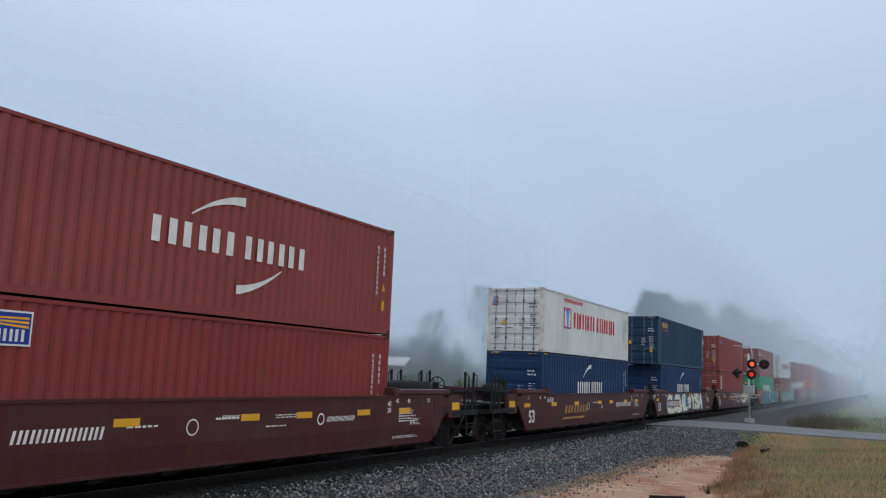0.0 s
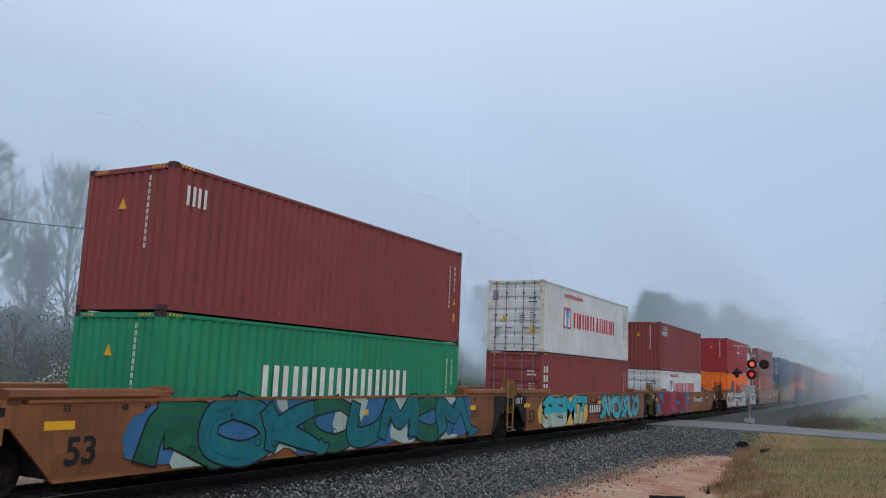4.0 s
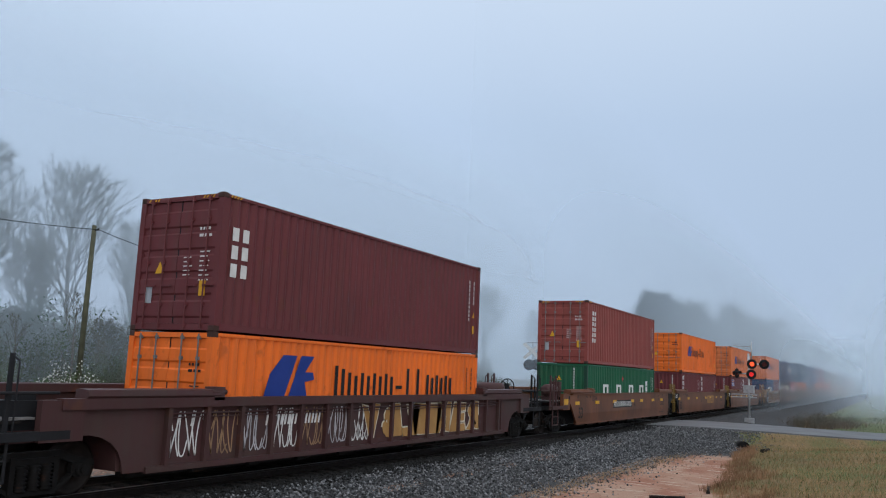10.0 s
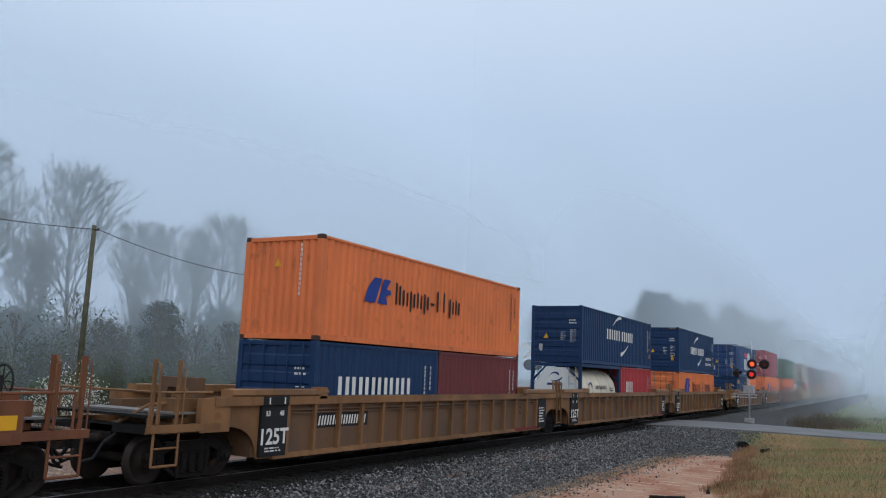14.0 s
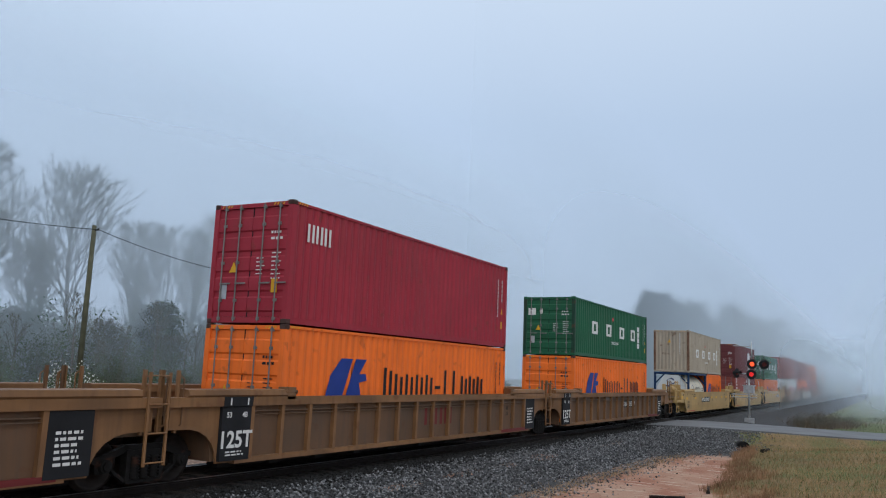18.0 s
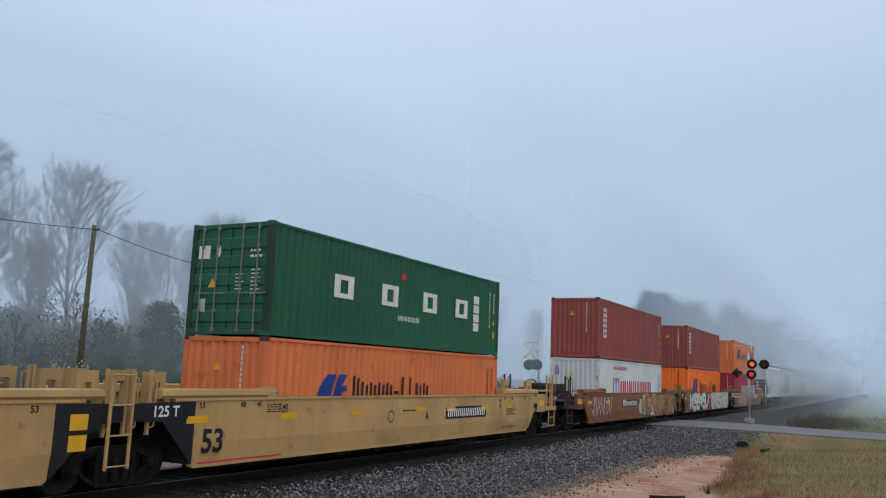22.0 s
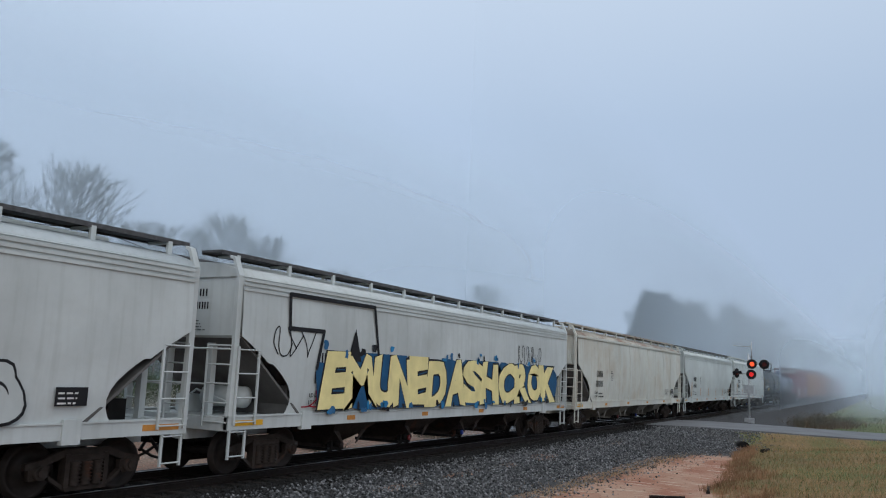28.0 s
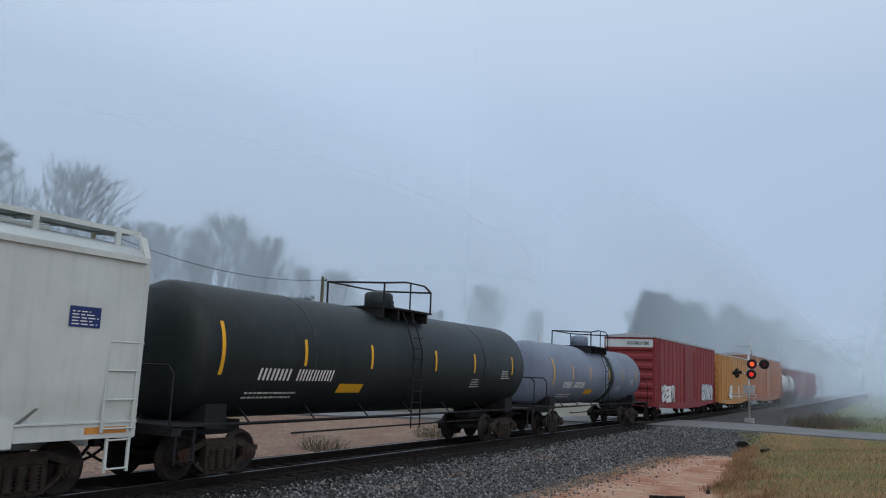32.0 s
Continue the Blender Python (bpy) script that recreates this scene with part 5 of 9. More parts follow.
    if style == "smooth":
        for yy in (5.8, -5.6):
            words("length_mark", "40", 0.17, CHALK if colour is WELL_MAROON else ink, c, pose(1.507, yy, 1.43))
            words("length_mark", "20", 0.17, CHALK if colour is WELL_MAROON else ink, c, pose(1.507, yy, 1.26))
        shared("data_plate", "dataplate", lambda bm: box(bm, 1.506, 1.511, 9.35 - 0.55, 9.35 - 0.2, 1.12, 1.30), INK, c)
        shared("repair_patch", "repairpatch", lambda bm: slab(bm, [(6.1, 0.92), (6.5, 0.70), (7.0, 0.70), (6.9, 0.92)], "x", 1.45, 1.5065), colour, c)
    if unit:
        words("unit_letter", unit, 0.3, CHALK if colour is WELL_MAROON else ink, c, pose(1.507, 0.75, 1.05))
    return c


def plate_bars(c, s0, s1, t0=0.92, t1=1.16, n=10, material=CHALK, panel=INK, x=1.509):
    """Running number, as plain bars on a dark panel."""
    if panel:
        bm = bmesh.new()
        plot(bm, [rect(s0 - 0.12, t0 - 0.06, s1 + 0.08, t1 + 0.06)], x)
        part("number_panel", bm, panel, c)
    bm = bmesh.new()
    plot(bm, stroke_pairs(s0, t0, s1, t1, n, 0.04), x + 0.0015)
    tagged(part("running_number", bm, material, c), kind="stuff")


def hopper(y0, y1, colour, label, seed, rib=True, stained=False, spray=None, closed=False, pale=False):
    """A covered hopper: bowed sides on a sill, slope-sheet ends, roof walk, ladders and outlets. closed: side sheets run down to the sill at the ends."""
    y, L = (y0 + y1) / 2, (y1 - y0) / 2 - 0.35
    c = rolling("covered_hopper", y, label=label, category="covered hopper", group="covered hoppers of the train")
    key = (round(L, 1), closed)
    off = -1.0 if closed else 0.0
    def side(bm):
        prof = [(1.50, 1.24), (1.56, 1.8), (1.60, 2.6), (1.59, 3.4), (1.54, 4.15)]
        zs = [1.24, 1.36, 1.50, 1.65, 1.80, 1.95, 2.1, 2.25, 2.35, 2.36, 2.5, 2.7, 2.9, 3.1, 3.4, 3.8, 4.15]
        edge = {1.24: 1.70, 1.36: 1.80, 1.50: 1.86, 1.65: 1.87, 1.80: 1.82, 1.95: 1.71, 2.1: 1.54, 2.25: 1.34, 2.35: 1.18, 2.36: 1.04, 2.5: 0.84, 2.7: 0.50, 2.9: 0.14}
        def xat(z):
            for (xa, za), (xb, zb) in zip(prof, prof[1:]):
                if z <= zb:
                    return xa + (xb - xa) * (z - za) / (zb - za)
            return prof[-1][0]
        n, grid = 10, []
        for z in zs:
            e = L - (0.14 if closed else edge.get(z, 0.14))
            grid.append([bm.verts.new((xat(z), -e + 2 * e * i / n, z)) for i in range(n + 1)])
        for a, b in zip(grid, grid[1:]):
            for i in range(n):
                bm.faces.new((a[i], a[i + 1], b[i + 1], b[i])).smooth = True
    for r in (0, 180):
        shared("side_sheet", ("hside", key), side, colour, c, pose(0, 0, 0, 0, 0, r))
    def roof(bm):
        prof = [(-1.56, 4.12), (-1.45, 4.26), (-0.9, 4.42), (0, 4.48), (0.9, 4.42), (1.45, 4.26), (1.56, 4.12)]
        a, b = [bm.verts.new((p, -L + 0.1, z)) for p, z in prof], [bm.verts.new((p, L - 0.1, z)) for p, z in prof]
        for i in range(len(prof) - 1):
            bm.faces.new((a[i], a[i + 1], b[i + 1], b[i])).smooth = True
        bm.faces.new(a[::-1])
        bm.faces.new(b)
    shared("roof", ("hroof", key), roof, ROOF_RUST if stained else colour, c)
    if rib:
        for t in (3.86, 3.96, 4.06):
            shared("eave_bead", ("bead", key), lambda bm: box(bm, -0.012, 0.018, -L + 0.15, L - 0.15, -0.026, 0.026), colour, c, pose(1.562 + (4.06 - t) * 0.05, 0, t))
    else:
        shared("eave_bead", ("bead2", key), lambda bm: box(bm, -0.03, 0.045, -L + 0.12, L - 0.12, -0.05, 0.05), colour, c, pose(1.56, 0, 4.08))
        for i in range(9):
            shared("side_seam", ("seam", 1), lambda bm: [rod(bm, a, b, 0.013, 5) for a, b in (((1.515, 0, 1.3), (1.567, 0, 1.8)), ((1.567, 0, 1.8), (1.605, 0, 2.6)), ((1.605, 0, 2.6), (1.597, 0, 3.4)), ((1.597, 0, 3.4), (1.55, 0, 4.1)))], colour, c, pose(0, -L + 2.9 + i * (2 * L - 5.8) / 8, 0))
    for s in (-1, 1):
        shared("side_sill", ("hsill", key), lambda bm: (box(bm, 1.42, 1.535, -L, L, 1.0, 1.27), box(bm, 1.36, 1.56, -L, L, 1.255, 1.285)), colour, c, pose(0, 0, 0, 0, 0, 0 if s > 0 else 180))
    for e in (-1, 1):
        shared("jacking_pad", "hjack", lambda bm: box(bm, 1.46, 1.575, -0.17, 0.17, 0.93, 1.33), colour, c, pose(0, e * (L - 2.5), 0))
    def end_wall(bm):
        slab(bm, [(-L + 0.14, 4.15), (-L + 0.14, 2.9), (-L + 0.2, 2.85), (-L + 0.2, 4.15)], "x", -1.52, 1.52)
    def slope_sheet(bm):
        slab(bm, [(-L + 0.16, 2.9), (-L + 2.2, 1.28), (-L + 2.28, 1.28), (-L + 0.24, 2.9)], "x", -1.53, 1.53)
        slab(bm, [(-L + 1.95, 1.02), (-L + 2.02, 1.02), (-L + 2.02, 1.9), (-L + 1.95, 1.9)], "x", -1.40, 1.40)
    def end_frame(bm):
        box(bm, -1.5, 1.5, -L, -L + 0.35, 0.98, 1.25)
        box(bm, -0.35, 0.35, -L, -L + 2.6, 0.75, 1.05)
        box(bm, -1.4, 1.4, -L + 0.35, -L + 1.95, 1.20, 1.235)
    def corner_post(bm):
        # channel that leans in at the eave to carry the roof walk
        slab(bm, [(1.36, 1.0), (1.53, 1.0), (1.55, 2.6), (1.545, 4.14), (1.38, 4.52), (1.25, 4.56), (1.25, 4.50), (1.34, 4.46), (1.47, 4.12), (1.47, 2.6), (1.42, 1.25)], "y", -0.07, 0.07)
    def brake_gear(bm):
        lathe(bm, [(-0.62, 0.06), (-0.55, 0.23), (0.55, 0.23), (0.62, 0.06)], (0.35, -L + 1.15, 1.62), "x", 16)
        box(bm, -0.9, -0.5, -L + 0.9, -L + 1.3, 1.24, 1.62)
        pipe(bm, [(-0.7, -L + 1.1, 1.6), (-0.2, -L + 0.8, 1.75), (0.9, -L + 0.7, 1.5), (1.2, -L + 0.6, 1.24)], 0.025)
    for r in (0, 180):
        m = pose(0, 0, 0, 0, 0, r)
        shared("end_sheet", ("hend", key), end_wall, colour, c, m)
        # dark paint carries the shade below the end wall as well as grime
        shared("slope_sheet", ("hslope", key), slope_sheet, GRIME_SHADE, c, m, "grimy slope sheet with shade painted in")
        shared("end_frame", ("hframe", key), end_frame, colour, c, m)
        for s in (-0.62, 0.62):
            shared("slope_brace", "hbrace", lambda bm: box(bm, -0.07, 0.07, -0.07, 0.07, 1.23, 2.75), colour, c, pose(s, (-L + 0.35) if r == 0 else (L - 0.35), 0))
        shared("brake_gear", ("hgear", key), brake_gear, colour if seed % 2 else STEEL_DARK, c, m)
        for mirror in (1, -1):
            shared("corner_post", "hpost", corner_post, colour, c, pose(0, (-L + 0.07) if r == 0 else (L - 0.07), 0, 0, 0, 0 if mirror > 0 else 180))
    for e in (-1, 1):
        ladder(c, 1.575, e * (L - 0.43), 1.10, 2.68, 0.62, colour)
        ladder(c, 1.50, e * (L - 0.32), 0.42, 1.02, 0.46, colour, "step")
        shared("end_ladder", ("hlad2", 1), lambda bm: [rod(bm, (0.86, 0, 1.05), (0.86, 0, 2.72), 0.022, 6)] + [rod(bm, (0.86, 0, 1.15 + i * 0.385), (1.5, 0, 1.15 + i * 0.385), 0.017, 6) for i in range(5)], colour, c, pose(0, e * (L + 0.03), 0))
        shared("far_ladder", ("hlad3", 1), lambda bm: [rod(bm, (a, 0, 1.05), (a, 0, 4.2), 0.022, 6) for a in (-0.92, -1.42)] + [rod(bm, (-0.92, 0, 1.15 + i * 0.385), (-1.42, 0, 1.15 + i * 0.385), 0.017, 6) for i in range(8)], colour, c, pose(0, e * (L + 0.03), 0))
        shared("end_rail", ("hrail", e), lambda bm: pipe(bm, [(-1.4, 0, 2.62), (1.5, 0, 2.62)], 0.02) or pipe(bm, [(-1.4, 0, 1.9), (0.86, 0, 1.9)], 0.017), colour, c, pose(0, e * (L + 0.05), 0))
        truck(c, e * (L - 1.75), TRUCK_RUST)
        coupler(c, e * (L + 0.05), e)
    # roof walk
    for xx in (-0.82, 0.82):
        shared("roof_walk", ("walk", key), lambda bm: slab(bm, [(-0.29, 4.58), (-0.265, 4.58), (-0.265, 4.62), (0.265, 4.62), (0.265, 4.58), (0.29, 4.58), (0.29, 4.665), (-0.29, 4.665)], "y", -L - 0.1, L + 0.1), ROOF_RUST if stained else GRATING if not pale else colour, c, pose(xx, 0, 0))
    nb = 12
    for i in range(nb):
        shared("walk_bracket", "bracket", lambda bm: slab(bm, [(1.06, 4.30), (1.12, 4.30), (1.12, 4.61), (0.55, 4.61), (0.55, 4.56), (1.06, 4.56)], "y", -0.05, 0.05), colour, c, pose(0, -L + 0.4 + i * (2 * L - 0.8) / (nb - 1), 0))
    shared("hatch_cover", ("hatch", key), lambda bm: box(bm, -0.35, 0.35, -L + 1.2, L - 1.2, 4.46, 4.58), colour, c)
    def outlet(bm):
        for (za, wa, la), (zb, wb, lb) in (((1.0, 1.42, 0.95), (0.70, 1.10, 0.62)), ((0.70, 1.10, 0.62), (0.42, 0.62, 0.30)), ((0.42, 0.62, 0.30), (0.30, 0.60, 0.30))):
            a = [bm.verts.new(p) for p in ((-wa, -la, za), (wa, -la, za), (wa, la, za), (-wa, la, za))]
            b = [bm.verts.new(p) for p in ((-wb, -lb, zb), (wb, -lb, zb), (wb, lb, zb), (-wb, lb, zb))]
            for i in range(4):
                bm.faces.new((a[i], a[(i + 1) % 4], b[(i + 1) % 4], b[i]))
        for s in (-1, 1):
            slab(bm, [(s * 0.62, 0.98), (s * 0.94, 0.98), (s * 0.30, 0.46), (s * 0.26, 0.46)], "x", 1.18, 1.20)
    def gate(bm):
        box(bm, -0.7, 0.78, -0.34, 0.34, 0.26, 0.34)
        rod(bm, (0.7, 0, 0.42), (0.92, 0, 0.42), 0.09, 10)
        for s in (-0.2, 0.2):
            box(bm, 0.68, 0.80, s - 0.04, s + 0.04, 0.24, 0.5)
    for i in range(4):
        o = shared("outlet", "outlet", outlet, TRUCK_RUST if seed in (3, 5) else HOPPER_GRIME, c, pose(0, (i - 1.5) * (2 * L - 6.2) / 4, 0))
        shared("outlet_gate", "outgate", gate, STEEL_DARK, o)
        shared("outlet_cap", "outcap", lambda bm: rod(bm, (0.92, 0, 0.42), (0.97, 0, 0.42), 0.075, 12), (WHEEL_STEEL, MAROON_INK, LOGO_BLUE)[i % 3], o)
    shared("brake_rod", ("hrod", key), lambda bm: (rod(bm, (0.9, -L + 2.8, 0.9), (0.9, L - 2.8, 0.9), 0.025, 6), box(bm, -0.2, 0.2, -L + 2.2, L - 2.2, 0.72, 1.0)), STEEL_DARK, c)
    for i, q in enumerate((0.55, 0.9, 1.9, 2.6, 3.4, 3.98)):
        shared("reflector", ("hrefl", i in (0, 5)), lambda bm: box(bm, 1.534, 1.541, -0.42 if i in (0, 5) else -0.17, 0.42 if i in (0, 5) else 0.17, 1.08, 1.19), OCHRE if i else AMBER, c, pose(0, -L + 0.62 + i * (2 * L - 1.24) / 5, 0))
    bm = bmesh.new()
    plot(bm, stroke_pairs(-L + 2.75 + off, 2.38, -L + 3.65 + off, 2.66, 4) + stroke_pairs(-L + 2.65 + off, 1.95, -L + 3.7 + off, 2.22, 5), 1.607)
    plot(bm, lines(-L + 3.1 + off, 1.47, -L + 3.9 + off, 1.75, 2, 0.4, seed) + lines(L - 4.2, 1.5, L - 3.4, 1.85, 5, 0.4, seed + 1), 1.578)
    tagged(part("running_number", bm, INK, c), kind="stuff")
    words("load_limit_mark", "LD LMT", 0.13, INK, c, pose(1.588, -L + 2.72 + off, 1.68))
    words("light_weight_mark", "LT WT", 0.13, INK, c, pose(1.586, -L + 2.68 + off, 1.52))
    bm = bmesh.new()
    s0, t0 = -L + 4.9 + off, 2.25
    plot(bm, [rect(s0, t0, s0 + 0.28, t0 + 0.02), rect(s0, t0 + 0.40, s0 + 0.28, t0 + 0.42), rect(s0, t0, s0 + 0.02, t0 + 0.42), rect(s0 + 0.26, t0, s0 + 0.28, t0 + 0.42), rect(s0 + 0.05, t0 + 0.30, s0 + 0.23, t0 + 0.36)], 1.608)
    part("plate_mark_frame", bm, INK, c)
    words("plate_mark", "C", 0.18, INK, c, pose(1.609, s0 + 0.14, t0 + 0.15))
    bm = bmesh.new()
    plot(bm, [rect(L - 2.9, 1.55, L - 2.3, 1.85)] if not closed else [rect(-L + 0.55, 2.82, -L + 1.15, 3.16), rect(L - 1.6, 2.82, L - 1.0, 3.16)], 1.6085)
    part("data_plate", bm, LOGO_NAVY if closed else INK, c)
    bm = bmesh.new()
    plot(bm, lines(L - 2.85, 1.58, L - 2.35, 1.82, 3, 0.35, seed) if not closed else lines(-L + 0.6, 2.86, -L + 1.1, 3.12, 5, 0.35, 1) + lines(L - 1.55, 2.86, L - 1.05, 3.12, 5, 0.35, 1), 1.610)
    part("plate_print", bm, CHALK, c)
    if not spray and not stained:
        for i in range(6):
            bm = bmesh.new()
            s = -L + (1.95 if not closed else 1.05) + i * (2 * L - 4.2) / 5
            hi = 2.35 if i == 0 else 1.92
            plot(bm, [[(s, 1.38), (s + 0.11, 1.38), (s + 0.10 + (hi - 1.38) * 0.28, hi), (s + (hi - 1.38) * 0.28, hi)]], 1.5965)
            part("reflector_stripe", bm, OCHRE, c)
    bm = bmesh.new()
    plot(bm, stroke_pairs(-0.1, 3.72, 0.6, 3.88, 4) + stroke_pairs(-0.1, 3.45, 0.65, 3.6, 5) + lines(-0.1, 3.0, 0.6, 3.25, 4, 0.3), -L + 0.128, "end")
    part("end_number", bm, INK, c)
    return c, L


STRIPES = (-0.92, -0.60, -0.27, 0.14, 0.45, 0.81)  # along the half length of a tank


def tank_car(y0, y1, colour, label, radius=1.42, saddle=False):
    y, L = (y0 + y1) / 2, (y1 - y0) / 2 - 0.45
    c = rolling("tank_car", y, label=label, category="tank car", group="tank cars of the train")
    B, zc = L - 0.50, 1.13 + radius
    def barrel(bm):
        p = [(-B, 0.02), (-B + 0.02, radius * 0.35), (-B + 0.08, radius * 0.62), (-B + 0.19, radius * 0.84), (-B + 0.33, radius * 0.95), (-B + 0.50, radius)]
        p += [(-a, b) for a, b in reversed(p)]
        lathe(bm, p, (0, 0, zc), "y", 40)
    shared("tank", ("barrel", round(B, 1), radius), barrel, colour, c)
    for i in range(3):
        shared("weld_band", ("band", radius), lambda bm: lathe(bm, [(-0.03, radius - 0.02), (-0.03, radius + 0.006), (0.03, radius + 0.006), (0.03, radius - 0.02)], (0, 0, zc), "y", 40), colour, c, pose(0, (i - 1) * B * 0.55, 0))
    if saddle:
        shared("saddle_band", ("sband", radius), lambda bm: lathe(bm, [(-0.28, radius - 0.02), (-0.28, radius + 0.03), (0.28, radius + 0.03), (0.28, radius - 0.02)], (0, 0, zc), "y", 40), TANK_BLACK, c, pose(0, 1.4, 0))
    def sill(bm):
        for e in (-1, 1):
            ya, yb = min(e * (B - 2.6), e * L), max(e * (B - 2.6), e * L)
            box(bm, -0.3, 0.3, ya, yb, 0.80, 1.10)
            box(bm, -1.5, 1.5, e * (L - 0.1) - 0.12, e * (L - 0.1) + 0.12, 0.95, 1.12)
            box(bm, -1.1, 1.1, e * (B - 1.0) - 0.3, e * (B - 1.0) + 0.3, 1.0, 1.5)
            box(bm, -1.5, 1.5, min(e * (L - 1.2), e * L), max(e * (L - 1.2), e * L), 1.10, 1.14)
        for s in (-1, 1):
            rod(bm, (s * 1.42, -L, 1.12), (s * 1.42, L, 1.12), 0.028, 6)
            rod(bm, (s * 1.2, -B * 0.6, 0.82), (s * 1.2, B * 0.6, 0.82), 0.022, 6)
            for k in range(7):
                rod(bm, (s * 1.42, -B * 0.8 + k * B * 0.267, 1.12), (s * 1.1, -B * 0.8 + k * B * 0.267, 1.42), 0.02, 5)
    shared("stub_sill", ("tsill", round(L, 1)), sill, BLACK, c)
    def platform(bm):
        box(bm, -0.8, 1.15, -1.35, 1.35, zc + radius - 0.02, zc + radius + 0.03)
        for k in range(4):
            box(bm, -0.7, 1.1, -1.3 + k * 0.8, -1.22 + k * 0.8, zc + radius - 0.3, zc + radius)
    def rail(bm):
        t = zc + radius
        pipe(bm, [(1.12, -1.3, t), (1.12, -1.3, t + 0.66), (1.12, -0.15, t + 0.80), (1.12, 0.9, t + 0.80), (1.12, 1.3, t + 0.64), (1.12, 1.3, t)], 0.028)
        pipe(bm, [(-0.8, -1.3, t), (-0.8, -1.3, t + 0.72), (-0.8, 1.3, t + 0.72), (-0.8, 1.3, t)], 0.028)
        pipe(bm, [(1.12, -1.3, t + 0.66), (-0.8, -1.3, t + 0.72)], 0.028)
        pipe(bm, [(1.12, 1.3, t + 0.64), (-0.8, 1.3, t + 0.72)], 0.028)
        rod(bm, (1.12, 0.1, t), (1.12, 0.1, t + 0.80), 0.024, 6)
    shared("platform", ("tplat", radius), platform, BLACK, c)
    shared("platform_rail", ("trail", radius), rail, BLACK, c)
    shared("dome", ("dome", radius), lambda bm: (lathe(bm, [(0, 0.42), (0.5, 0.42), (0.56, 0.36), (0.62, 0.1)], (0.1, 0, zc + radius - 0.04), "z", 20), rod(bm, (0.0, 0.8, zc + radius), (0.0, 0.8, zc + radius + 0.35), 0.12, 10)), colour, c)
    def side_ladder(bm):
        for s in (-0.24, 0.24):
            pipe(bm, [(1.52, s, 0.75), (1.52, s, zc + 0.3), (1.25, s, zc + radius * 0.75), (1.05, s, zc + radius)], 0.02)
        for i in range(9):
            z = 0.85 + i * 0.3
            rod(bm, (1.52, -0.24, z), (1.52, 0.24, z), 0.016, 6)
    shared("side_ladder", ("tlad", radius), side_ladder, BLACK, c)
    for e in (-1, 1):
        truck(c, e * (L - 1.75), TRUCK_RUST)
        coupler(c, e * L, e)
        ladder(c, 1.46, e * (L - 0.35), 0.42, 1.12, 0.46, BLACK, "step")
        shared("end_rail", ("tendr", e), lambda bm: pipe(bm, [(1.45, 0, 1.1), (1.45, 0, 2.1), (1.3, 0, 2.25), (-1.3, 0, 2.25), (-1.45, 0, 2.1), (-1.45, 0, 1.1)], 0.022), BLACK, c, pose(0, e * (B - 0.35 + 0.9), 0))
    # stripes wrapped on the barrel and number bars
    def wrapped(quads):
        def go(bm):
            for q in quads:
                bm.faces.new([bm.verts.new((math.sqrt(max(0.0, (radius + 0.008) ** 2 - (t - zc) ** 2)), s, t)) for s, t in q])
        return go
    for i, f in enumerate(STRIPES):
        k0, n = (-4, 9) if i == 0 else (-2, 5)
        part_bm = bmesh.new()
        wrapped([rect(f * B, zc + (k0 + k) * 0.12, f * B + 0.10, zc + (k0 + k + 1) * 0.12) for k in range(n)])(part_bm)
        bmesh.ops.remove_doubles(part_bm, verts=part_bm.verts, dist=0.002)
        part("reflector_stripe", part_bm, AMBER, c)
    part_bm = bmesh.new()
    wrapped(stroke_pairs(-B + 1.9, zc - 0.58, -B + 3.0, zc - 0.32, 4, 0.02) + stroke_pairs(-B + 3.2, zc - 0.58, -B + 4.6, zc - 0.32, 6, 0.02) + lines(-B + 1.7, zc - 0.98, -B + 3.4, zc - 0.78, 2, 0.4) + lines(B - 4.6, zc - 0.7, B - 3.9, zc - 0.4, 4, 0.4) + lines(B - 2.4, zc - 0.4, B - 1.7, zc - 0.1, 4, 0.4))(part_bm)
    tagged(part("running_number", part_bm, CHALK, c), kind="stuff")
    part_bm = bmesh.new()
    wrapped([rect(-B + 4.95, zc - 0.86, -B + 6.0, zc - 0.64)])(part_bm)
    part("data_label", part_bm, AMBER, c)
    return c


